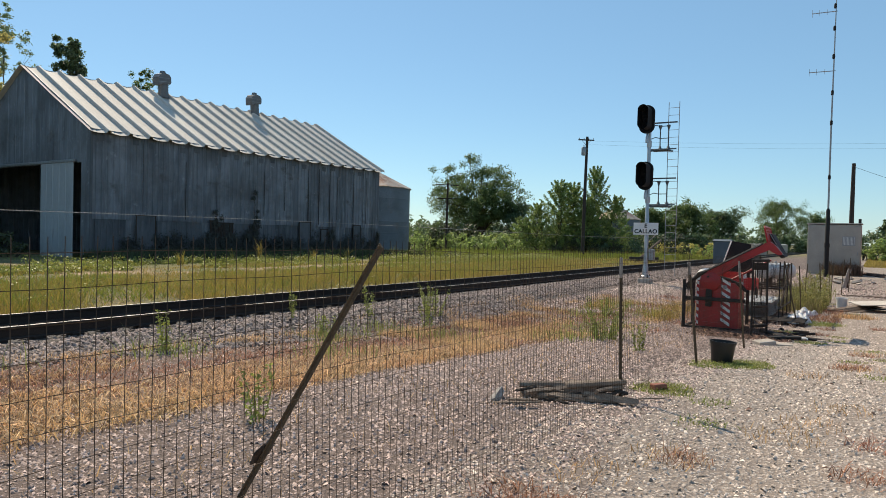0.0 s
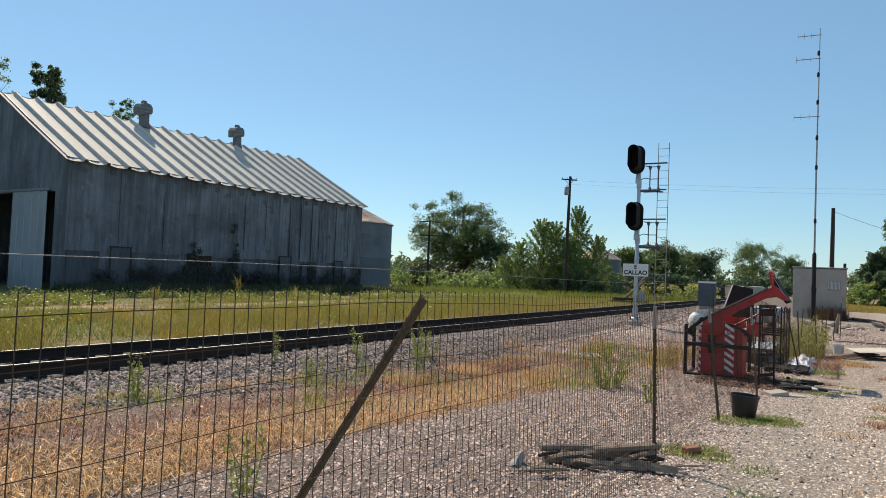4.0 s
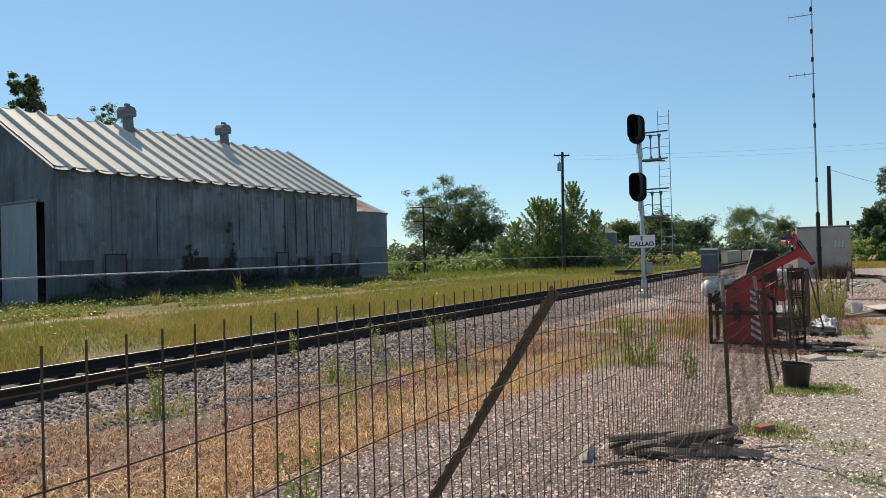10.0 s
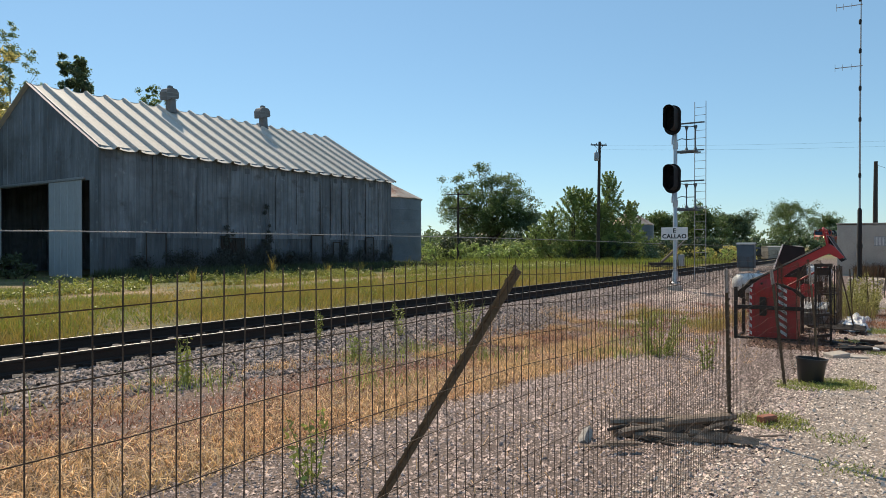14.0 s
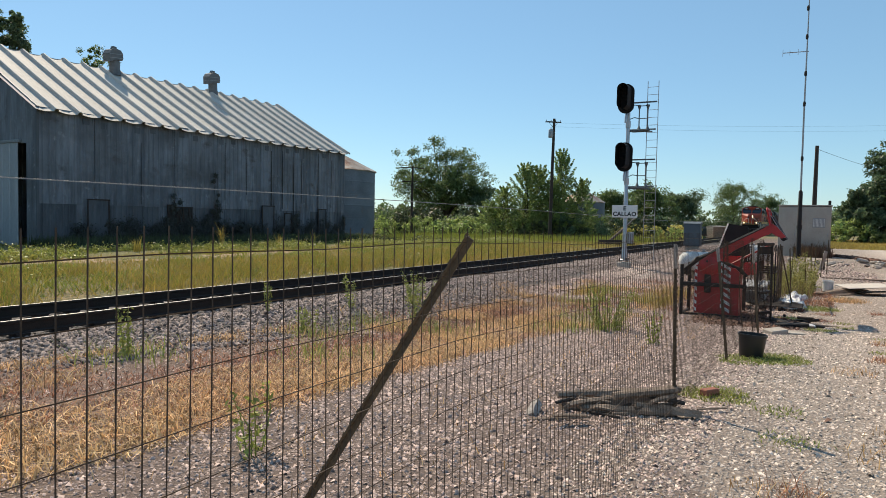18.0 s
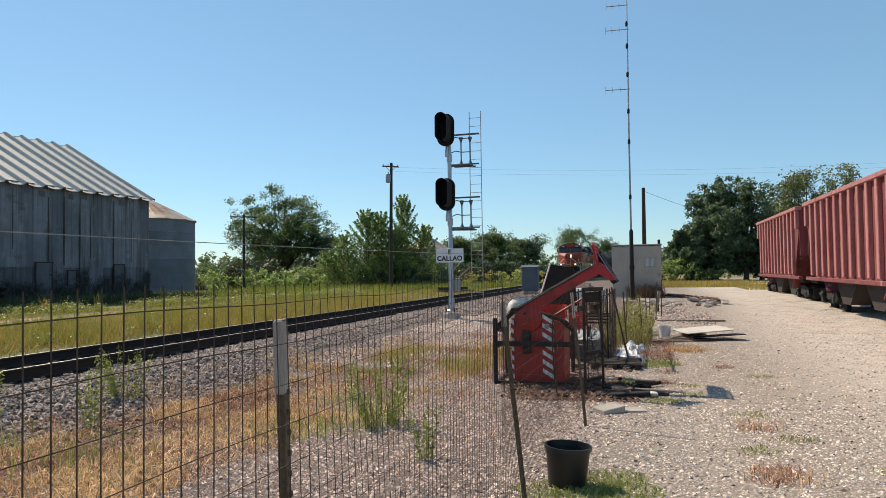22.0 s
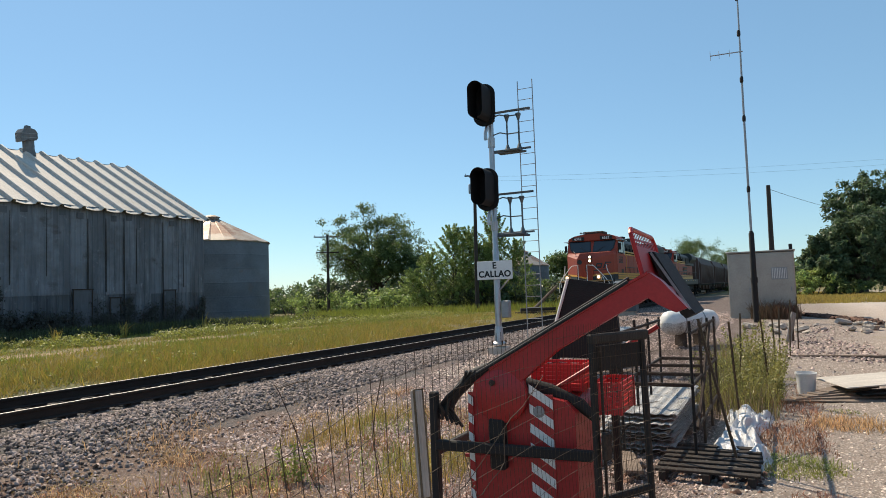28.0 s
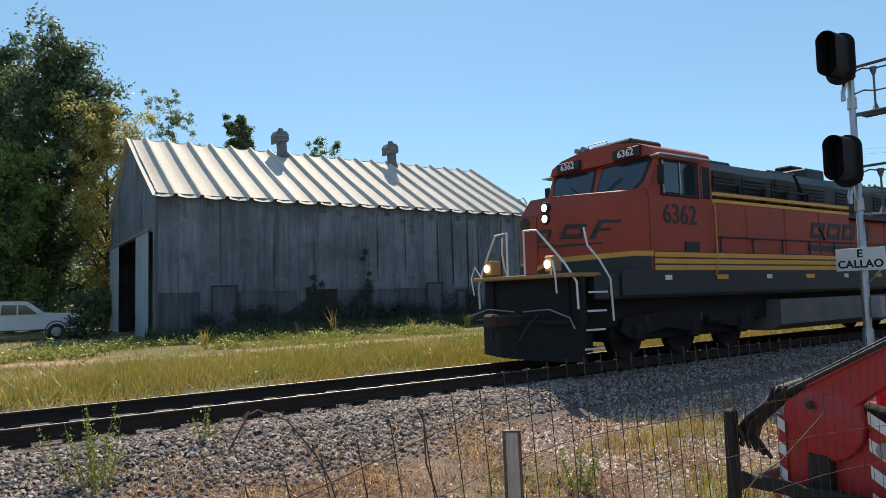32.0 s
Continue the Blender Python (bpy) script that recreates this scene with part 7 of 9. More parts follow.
def build_tubes():
    """Corrugated sheets stacked flat; x along the track."""
    x, yy, z = at_track(4.1, 9.07)
    t = thing("sheet_stack", "stack of dull grey corrugated metal sheets on the ground", "metal sheets", pose(x, yy, z, 0, 0, TURN))
    rnd = random.Random(31)
    for row in range(9):
        n, w, L, top = 24, 0.78, 2.6 - rnd.uniform(0, 0.3), 0.06 + row * 0.046
        pts = [(w * i / n - w, top + (0.011 if i % 4 in (1, 2) else 0.0)) for i in range(n + 1)]
        v = [(k * L, yk + w + 0.0, zk + s) for k in (0, 1) for s in (0.0, 0.008) for yk, zk in pts]
        m = n + 1
        f = []
        for i in range(n):
            f += [(i, i + 1, 2 * m + i + 1, 2 * m + i), (m + i + 1, m + i, 3 * m + i, 3 * m + i + 1), (i + 1, i, m + i, m + i + 1), (2 * m + i, 2 * m + i + 1, 3 * m + i + 1, 3 * m + i)]
        f += [(0, 2 * m, 3 * m, m), (n, m + n, 3 * m + n, 2 * m + n)]
        part("sheet", Shape().add(v, [q[::-1] for q in f]), SHEET_STEEL, t, m=pose(rnd.uniform(-0.08, 0.08), rnd.uniform(-0.05, 0.05), 0, 0, 0, rnd.uniform(-1.2, 1.2)))
    for k in (0.2, 1.2, 2.2):
        part("bearer", Shape().box((k, 0.4, 0.02), (0.08, 0.9, 0.07)), GREY_WOOD, t)
    for i in range(7):
        part("offcut", Shape().box((-0.5 + rnd.uniform(-0.3, 0.3), 0.6 + rnd.uniform(-0.4, 0.5), 0.03 + 0.03 * i), (rnd.uniform(0.5, 1.0), rnd.uniform(0.08, 0.2), 0.03), 0.004, pose(0, 0, 0, 0, 0, rnd.uniform(-20, 20))), SHEET_STEEL if i % 2 else GREY_WOOD, t)
    return t


def build_tank(x, y, turn):
    t = thing("white_tank", "small white cylinder tank lying on its side", "tank", pose(x, y, on_land(x, y), 0, 0, turn), "white tanks")
    prof = [(0.02, -0.86), (0.2, -0.82), (0.3, -0.72), (0.33, -0.6), (0.33, 0.6), (0.3, 0.72), (0.2, 0.82), (0.02, 0.86)]
    part("shell", Shape().lathe(prof, 26, pose(0, 0, 0.65, 0, 90, 0)), WHITE_PAINT, t, smooth=True)
    for k in (-0.3, 0.3):
        part("cradle", Shape().box((k, 0, 0.18), (0.06, 0.5, 0.4), 0.01), RUST_STEEL, t)
        part("band", Shape().lathe([(0.336, -0.02), (0.336, 0.02)], 26, pose(k, 0, 0.65, 0, 90, 0), caps=False), GALV, t)
    part("valve", Shape().lathe([(0.05, 0.96), (0.05, 1.04), (0.02, 1.06)], 10), GALV, t)
    return t


def build_antenna():
    a = thing("radio_mast", "slim radio mast with small yagi aerials beside the equipment cabinet", "mast", pose(18.68, 34.21, -0.45))
    part("lower_tube", Shape().lathe([(0.11, 0), (0.105, 1.8), (0.125, 1.8), (0.125, 2.0), (0.1, 2.0), (0.095, 3.65), (0.05, 3.75)], 14), BLACK_STEEL, a, smooth=True)
    part("upper_tube", Shape().run([(0, 0, 3.6), (0, 0, 8), (0.03, 0, 12), (0.05, 0, 15.1)], [0.048, 0.042, 0.03, 0.018], 8), GALV, a)
    for z in (5.2, 7.9, 9.4, 11.2, 12.6, 13.7):
        part("collar", Shape().lathe([(0.05, z), (0.065, z + 0.05), (0.065, z + 0.18), (0.045, z + 0.24)], 10), BLACK_STEEL, a)
    w = pose(0, 0, 0, 0, 0, -27)
    for z, L in ((10.6, 1.05), (13.55, 1.0), (14.75, 0.95)):
        boom = part("aerial_boom", Shape().tube((-L, 0, z), (0.1, 0, z), 0.02, n=6), GALV, a, m=w)
        for k, h in ((-L, 0.18), (-L * 0.7, 0.15), (-L * 0.35, 0.14)):
            part("element", Shape().tube((k, 0, z - h), (k, 0, z + h), 0.01, n=5), GALV, boom)
    return a


def build_cabinet():
    c = thing("equipment_cabinet", "silver-grey trackside equipment cabinet with a louvred vent", "cabinet", pose(19.4, 37.5, -0.25, 0, 0, TURN - 90))
    W, D, H = 2.52, 1.3, 2.78
    part("body", Shape().box((W / 2, D / 2, H / 2 + 0.05), (W, D, H), 0.02), CABINET, c)
    part("roof_lid", Shape().box((W / 2, D / 2, H + 0.1), (W + 0.1, D + 0.1, 0.06), 0.015), CABINET, c)
    part("plinth", Shape().box((W / 2, D / 2, 0.05), (W + 0.12, D + 0.12, 0.22), 0.02), CONCRETE, c)
    for x0, w in ((0.06, 0.86), (0.98, 1.48)):
        d = part("door", Shape().box((x0 + w / 2, -0.012, H / 2 + 0.05), (w, 0.03, H - 0.16), 0.008), CABINET, c, "grey sheet door")
        part("handle", Shape().box((x0 + w - 0.1, -0.045, 1.3), (0.04, 0.04, 0.2), 0.008), GALV, d)
        for z in (0.5, 1.4, 2.3):
            part("hinge", Shape().tube((x0 + 0.01, -0.03, z - 0.06), (x0 + 0.01, -0.03, z + 0.06), 0.016, n=6), GALV, d)
    v = part("vent", Shape().box((1.95, -0.032, 1.95), (0.6, 0.02, 0.5), 0.004), GALV, c)
    for i in range(9):
        part("louvre", Shape().box((1.7 + i * 0.062, -0.05, 1.95), (0.022, 0.022, 0.42)), WHITE_PAINT, v)
    part("vent_hood", Shape().box((W - 0.1, D / 2, H + 0.25), (0.14, 0.14, 0.26), 0.02), BLACK_STEEL, c)
    return c


def build_pail(label, x, y, r, h, material, tilt=(0, 0)):
    b = thing("bucket", label, "bucket", pose(x, y, on_land(x, y) - 0.01, tilt[0], tilt[1], 0))
    n = 26
    part("wall", Shape().lathe([(r * 0.8, 0.0), (r, h), (r * 1.05, h), (r * 1.05, h - 0.03), (r * 1.02, h - 0.03), (r * 0.97, h), (r * 0.96, h), (r * 0.77, 0.015)], n), material, b, smooth=True)
    part("handle", Shape().run([(r * 1.05, 0, h - 0.02), (r * 0.9, 0.1, h - 0.12), (0, r * 1.1, h - 0.2), (-r * 0.9, 0.1, h - 0.12), (-r * 1.05, 0, h - 0.02)], 0.004, 5), GALV, b)
    return b


def build_board(name, label, category, x, y, size, turn, tilt=(0, 0), lift=0.0, material=None, group=""):
    z = on_land(x, y)
    ob = part(name, Shape().box((0, 0, size[2] / 2), size, min(0.01, size[2] * 0.3)), material or GREY_WOOD, m=pose(x, y, z + lift, tilt[0], tilt[1], turn))
    return tagged(ob, label, category, group)


def log_shape(rnd, L, w, h):
    """A split, weathered stick of wood."""
    n = 7
    v, f = [], []
    ridge = [1 + 0.45 * rnd.uniform(-1, 1) for j in range(n)]
    for i in range(9):
        t = i / 8
        k = 1 - 0.16 * abs(2 * t - 1) ** 3
        for j in range(n):
            a = 2 * math.pi * j / n
            r = ridge[j] + 0.12 * rnd.uniform(-1, 1)
            v.append((-L / 2 + L * t, 0.5 * w * k * r * math.cos(a) + 0.006 * math.sin(t * 5), h / 2 + 0.5 * h * k * r * math.sin(a)))
    for i in range(8):
        f += [(i * n + j, i * n + (j + 1) % n, (i + 1) * n + (j + 1) % n, (i + 1) * n + j) for j in range(n)]
    f += [tuple(range(n))[::-1], tuple(range(8 * n, 9 * n))]
    return Shape().add(v, f)


def build_weed(label, x, y, h, n, material, seed, spread=0.25, leaf=0.05, seedhead=False):
    """A tall weed: several stems with many small leaves."""
    rnd = np.random.RandomState(seed)
    w = thing("weed", label, "plant", pose(x, y, on_land(x, y)), "roadside weeds")
    pts = []
    for i in range(n):
        a, r = rnd.uniform(0, 6.28), spread * math.sqrt(rnd.rand())
        k = h * rnd.uniform(0.55, 1.05)
        p0 = Vector((r * math.cos(a) * 0.5, r * math.sin(a) * 0.5, -0.02))
        p2 = Vector((r * math.cos(a) * 1.4, r * math.sin(a) * 1.4, k))
        p1 = p0.lerp(p2, 0.5) + Vector((rnd.normal(0, 0.02), rnd.normal(0, 0.02), 0.03))
        part("stalk", Shape().run([p0, p1, p2], [0.006, 0.005, 0.002], 4), material, w)
        for j in range(int(k / 0.05)):
            q = p0.lerp(p2, 0.12 + 0.88 * j / (k / 0.05))
            pts.append((q.x, q.y, q.z, leaf * 1.2))
    v, f = leaf_cloud(rnd, np.array(pts), 5, leaf, 0.3)
    part("leaves", raw_mesh("leaves", v, f, material), None, w)
    return w


def build_pickup():
    """A parked white pickup; x forward."""
    t = thing("pickup_truck", "silver-white pickup truck parked under the trees", "truck", pose(-25.5, 31.9, on_land(-25.5, 31.9), 0, 0, 54))
    prof = [(-2.7, 0.5), (2.6, 0.5), (2.68, 0.8), (2.64, 1.12), (2.45, 1.2), (1.2, 1.26), (0.55, 1.8), (-0.6, 1.83), (-0.95, 1.24), (-2.7, 1.18)]
    body = part("body", Shape().prism(prof, -0.86, 0.86, SIDE), TRUCK_WHITE, t)
    part("rear_bed", Shape().box((-1.85, 0, 1.1), (1.6, 1.4, 0.1)), INK, body)
    for y in (-0.87, 0.87):
        part("side_glass", Shape().prism([(-0.5, 1.2), (0.95, 1.2), (0.48, 1.62), (-0.45, 1.66)], y - 0.012, y + 0.012, SIDE), GLASS_DARK, body)
        part("door_pillar", Shape().box((0.15, y, 1.4), (0.06, 0.04, 0.5)), TRUCK_WHITE, body)
        part("mirror", Shape().box((0.95, y * 1.12, 1.25), (0.1, 0.16, 0.14), 0.02), TRUCK_WHITE, body)
        for x in (-1.75, 1.7):
            wh = part("wheel", Shape().lathe([(0.2, -0.11), (0.37, -0.1), (0.37, 0.1), (0.2, 0.11)], 24, pose(x, y * 0.93, 0.37, 90, 0, 0)), RUBBER, t)
            part("rim", Shape().lathe([(0.21, -0.115), (0.21, 0.115)], 18, pose(x, y * 0.93, 0.37, 90, 0, 0)), GALV, wh)
            part("arch", Shape().lathe([(0.42, -0.02), (0.46, 0.0), (0.42, 0.02)], 20, pose(x, y * 1.0, 0.42, 90, 0, 0), caps=False), INK, body)
    part("windscreen", Shape().prism([(1.2, 1.17), (0.58, 1.68), (0.6, 1.7), (1.25, 1.18)], -0.74, 0.74, SIDE), GLASS_DARK, body)
    for y in (-0.68, 0.68):
        part("headlamp", Shape().box((2.62, y, 0.98), (0.12, 0.28, 0.18), 0.03), PALE_WIRE, body)
    part("grille", Shape().box((2.66, 0, 0.96), (0.06, 0.95, 0.22), 0.02), INK, body)
    part("bumper", Shape().box((2.62, 0, 0.58), (0.14, 1.7, 0.2), 0.03), GALV, body)
    return t


# ---- placing: large things first ----
build_ground()
build_track()
build_barn()
build_bin("grain_bin", "corrugated grey grain bin with a rusty cone roof behind the barn", -8.85, 66.1, -0.6, 4.45, 6.5, 8.7)
build_bin("grain_bin", "far corrugated grain bin with a rusty roof", 22.7, 95.0, -1.0, 3.1, 5.3, 7.1)
build_signal()
implement = build_implement()
build_gate()
build_rack()
build_tubes()
build_cabinet()
build_antenna()
build_pole("utility_pole", "dark wooden utility pole with two crossarms", -0.92, 82.3, -1.1, 7.86, 0.17, ((0.25, 2.8), (1.9, 2.4)), turn=10)
build_pole("utility_pole", "tall wooden utility pole with a transformer", 12.8, 67.6, -0.4, 11.6, 0.19, ((0.3, 1.6),), can=1.9, turn=5, lean=(0, 0.6))
build_pole("utility_pole", "bare wooden utility pole beside the road", 31.84, 54.94, -0.3, 8.05, 0.2)
build_pole("utility_pole", "small far utility pole in the field", -14.0, 118.0, -1.2, 8.4, 0.15, ((0.3, 1.2),), insulators=2)
cable("power_line", "thin dark overhead line across the track", (12.8, 67.6, 11.2), (75.0, 58.0, 12.5), 0.8, 0.006)
cable("power_line", "thin dark overhead line across the track", (12.8, 67.4, 10.8), (75.0, 57.0, 12.0), 0.9, 0.006)
cable("power_line", "thin slack service line to the bare pole", (31.84, 54.94, 7.8), (62.0, 70.0, 6.2), 1.0, 0.014)

# train and yard wagons
engine, wheels = build_engine("locomotive", "orange and dark green diesel locomotive with lit headlights")
second = copy_thing(engine, pose(0, 0, 0))
tagged(second, "trailing orange and dark green diesel locomotive", "locomotive")
grain = build_grain_car("covered_hopper", "dark grey covered hopper wagon in the train")
grain["group"] = "wagons of the train"
wagons = [grain] + [copy_thing(grain, pose(0, 0, 0)) for i in range(4)]
hopper = build_ballast_hopper()
hopper["group"] = "red hopper wagons"
YARD = Vector((31.3, 40.77, -0.48)) + ACROSS * 1.55
for i in range(3):
    p = YARD - ALONG * (12.3 + i * 13.7)
    if i:
        copy_thing(hopper, pose(p.x, p.y, p.z, 0, 0, TURN))
    else:
        hopper.matrix_basis = pose(p.x, p.y, p.z, 0, 0, TURN)
yard_rails = thing("yard_track", "rusty yard rails sunk in the gravel", "track", pose(YARD.x, YARD.y, YARD.z, 0, 0, TURN), kind="structure")
for y in (-0.7525, 0.7525):
    part("rail", Shape().box((-20, y, -0.06), (70, 0.07, 0.12), 0.01), RUST_STEEL, yard_rails)

# fence and posts
build_fence()
build_post("leaning rusty steel fence post with a soil plate", (-1.17, 3.64, -0.02), (-0.36, 3.2, 1.42), anchor=0.32)
build_post("dark steel fence post with a pale top", (1.66, 6.52, -0.1), (1.63, 6.53, 1.31), sleeve=0.2)
build_post("leaning dark steel fence post with a pale cover", (3.33, 9.12, -0.24), (3.24, 9.29, 1.2), sleeve=0.18, wide=0.036)
build_post("dark steel fence post with a pale weathered cover", (5.08, 11.75, -0.32), (5.01, 11.89, 1.16), sleeve=0.3, wide=0.028)
build_post("leaning dark steel fence post beside white sheeting", (8.5, 16.75, -0.45), (8.25, 16.95, 1.05))
for s, q, dx in ((6.6, 9.6, -0.12), (9.0, 9.5, 0.1), (10.2, 9.9, -0.15), (11.4, 10.1, 0.08), (12.8, 10.0, -0.06), (14.4, 10.3, 0.12), (15.8, 10.5, 0.05)):
    x, y, z = at_track(s, q)
    build_post("thin dark steel post among weeds", (x, y, z), (x + dx, y + dx * 0.6, z + 1.35))

# loose things round the implement
for i, (x, y, turn) in enumerate(((9.6, 24.35, 0), (13.3, 28.15, 10))):
    build_tank(x, y, turn)
build_pail("black plastic bucket standing on grass by the fence", 3.78, 9.42, 0.17, 0.32, PLASTIC_BLACK, (0, 3))
build_pail("white plastic bucket beside a stack of boards", 11.92, 20.87, 0.16, 0.36, PLASTIC_WHITE, (2, 0))
slab = build_board("concrete_slab", "broken grey concrete slab lying on the gravel", "slab", 5.78, 12.5, (0.34, 0.24, 0.08), 12, (4, -5), material=CONCRETE)
build_board("concrete_slab", "flat pale concrete slab lying on the gravel", "slab", 6.12, 12.46, (0.26, 0.24, 0.03), -16, material=CONCRETE)
tagged(part("pale_rock", log_shape(random.Random(3), 0.3, 0.14, 0.07), SIGN_WHITE, m=pose(6.94, 13.55, on_land(6.94, 13.55), 0, 0, -10)), "smooth pale rock on the gravel", "rock")
tagged(part("brick", Shape().box((0, 0, 0.04), (0.17, 0.085, 0.06), 0.008), surface("old_brick", (0.42, 0.16, 0.1), 0.9), m=pose(2.17, 6.99, on_land(2.17, 6.99), 0, 0, 25)), "weathered red brick in a tuft of weeds", "brick")
rnd = random.Random(17)
for i, (x, y, L, w, h, turn, lift) in enumerate(((1.1, 6.5, 0.85, 0.13, 0.09, 8, 0.0), (1.35, 6.62, 0.6, 0.15, 0.11, -4, 0.05), (1.2, 6.3, 0.75, 0.12, 0.08, -9, 0.0), (1.5, 6.24, 0.5, 0.14, 0.08, -20, 0.02), (0.95, 6.62, 0.6, 0.09, 0.07, 18, 0.08), (1.4, 6.46, 0.62, 0.12, 0.08, 14, 0.12), (0.55, 6.12, 0.6, 0.035, 0.03, 4, 0.0), (1.52, 6.4, 0.42, 0.1, 0.07, 42, 0.08), (0.9, 6.4, 0.45, 0.08, 0.06, 30, 0.05))):
    tagged(part("split_log", log_shape(rnd, L, w * 0.72, h * 0.8), GREY_WOOD, m=pose(x, y, on_land(x, y) + lift, 0, rnd.uniform(-3, 3), turn)), "grey weathered split log in a heap by the fence", "wood", "heap of split logs")
for i in range(26):
    x, y = 1.05 + rnd.gauss(0.12, 0.32), 6.42 + rnd.gauss(0, 0.17)
    L, w = rnd.uniform(0.12, 0.42), rnd.uniform(0.015, 0.05)
    tagged(part("wood_splinter", log_shape(rnd, L, w, w * 0.7), GREY_WOOD if i % 3 else POLE_WOOD, m=pose(x, y, on_land(x, y) + rnd.uniform(0, 0.08), 0, rnd.uniform(-10, 10), rnd.gauss(8, 30))), "rotten grey splinter in the log heap", "wood", "heap of split logs")
tagged(part("split_log", log_shape(rnd, 0.2, 0.09, 0.07), POST_WOOD, m=pose(0.45, 6.35, on_land(0.45, 6.35), 0, -20, 70)), "pale cut log end lying by the fence", "wood", "heap of split logs")
for i in range(5):
    build_board("plank", "weathered plank in a heap on the gravel", "plank", 11.9 + 0.12 * i, 20.0 + 0.14 * i, (1.7 - 0.12 * i, 0.22, 0.03), -12 + 9 * i, (2, 2 - i), 0.03 * i, group="heap of boards")
build_board("plywood_sheet", "pale warped plywood sheet on the board heap", "board", 12.75, 20.4, (1.35, 0.95, 0.02), -6, (2, -3), 0.24, PLYWOOD)
build_board("dark_sheet", "dark curled sheet under the plywood", "board", 12.95, 20.1, (1.3, 0.6, 0.02), -14, (-3, -3), 0.1, BLACK_STEEL)
build_board("plank", "long grey plank lying across the gravel", "plank", 15.5, 25.1, (2.4, 0.16, 0.05), -28)
for i, (x, y, L, turn) in enumerate(((6.9, 14.1, 0.5, 30), (7.3, 13.8, 0.7, -20), (7.0, 13.5, 0.4, 70))):
    build_board("scrap_board", "short grey scrap board in the dirt", "plank", x, y, (L, 0.1, 0.04), turn, (0, 4))
# white sheeting crumpled beside the tubes
def build_sheeting():
    n = 40
    v, f = [], []
    for i in range(n):
        for j in range(n):
            a, b = i / (n - 1), j / (n - 1)
            h = 0.12 + 0.16 * noise.noise((a * 13, b * 4, 0.3)) + 0.07 * abs(noise.noise((a * 26, b * 8, 2.3)))
            edge = min(a, b, 1 - a, 1 - b)
            v.append((3.4 * a + 0.15 * noise.noise((a * 3, b * 3, 7)), 0.52 * b + 0.12 * noise.noise((a * 3, b * 3, 9)), max(0.005, 0.75 * h * min(1, edge * 6))))
    for i in range(n - 1):
        for j in range(n - 1):
            f.append((i * n + j, (i + 1) * n + j, (i + 1) * n + j + 1, i * n + j + 1))
    x, y, _ = at_track(3.7, 9.98)
    tagged(part("plastic_sheeting", Shape().add(v, f), TARP, m=pose(x, y, on_land(x, y), 0, 0, TURN)), "crumpled white plastic sheeting on the ground", "sheeting")


def build_pallet():
    """A dark slatted pallet; x along the track."""
    x, y, z = at_track(3.1, 9.5)
    p = thing("timber_pallet", "dark slatted timber pallet lying beside the metal sheets", "pallet", pose(x, y, z, 0, 0, TURN))
    for k in (-0.4, 0.0, 0.4):
        part("runner", Shape().box((0.6, k, 0.045), (1.25, 0.07, 0.09), 0.006), POLE_WOOD, p)
    for i in range(7):
        part("slat", Shape().box((0.05 + i * 0.185, 0.0, 0.1), (0.1, 0.95, 0.022), 0.004, pose(0, 0, 0, 0, 0, (i % 3 - 1) * 0.7)), POLE_WOOD, p)


build_sheeting()
build_pallet()
for i in range(26):
    r, a = 1.5 * math.sqrt(rnd.random()), rnd.uniform(0, 6.28)
    x, y = 18.7 + 1.7 * r * math.cos(a), 30.5 + 1.2 * r * math.sin(a)
    k = rnd.uniform(0.1, 0.34)
    tagged(part("rubble", log_shape(rnd, k * 1.5, k, k * 0.6), CONCRETE, m=pose(x, y, on_land(x, y), rnd.uniform(-20, 20), rnd.uniform(-20, 20), rnd.uniform(0, 180))), "broken pale concrete rubble on the gravel", "rubble", "heap of rubble")
# dark clods give the low mound the look of its shaded side
stones("clods", "low ridge of earth past the cabinet, dark for its shaded side", 2600, lambda r, n: (lambda k, w: (TRACK.x + ALONG.x * (29 - 6.5 * k) + ACROSS.x * (10.9 + 2.2 * k + w), TRACK.y + ALONG.y * (29 - 6.5 * k) + ACROSS.y * (10.9 + 2.2 * k + w)))(r.rand(n), r.normal(0, 0.12, n)), (0.05, 0.15), CLOD, 20, 0.8, 0.6)

# trackside boxes beyond the signal
def build_case(label, x, y, w, d, h, turn, material):
    c = thing("signal_case", label, "cabinet", pose(x, y, on_land(x, y) - 0.05, 0, 0, turn))
    part("body", Shape().box((0, 0, h / 2 + 0.3), (w, d, h), 0.02), material, c)
    part("lid", Shape().prism([(-d / 2 - 0.06, h + 0.3), (d / 2 + 0.06, h + 0.3), (0, h + 0.42)], -w / 2 - 0.05, w / 2 + 0.05, FRONT), material, c)
    part("door", Shape().box((0, -d / 2 - 0.015, h / 2 + 0.3), (w - 0.12, 0.03, h - 0.14), 0.01), material, c)
    part("stand", Shape().box((0, 0, 0.14), (w * 0.8, d * 0.8, 0.34)), CONCRETE, c)
    return c


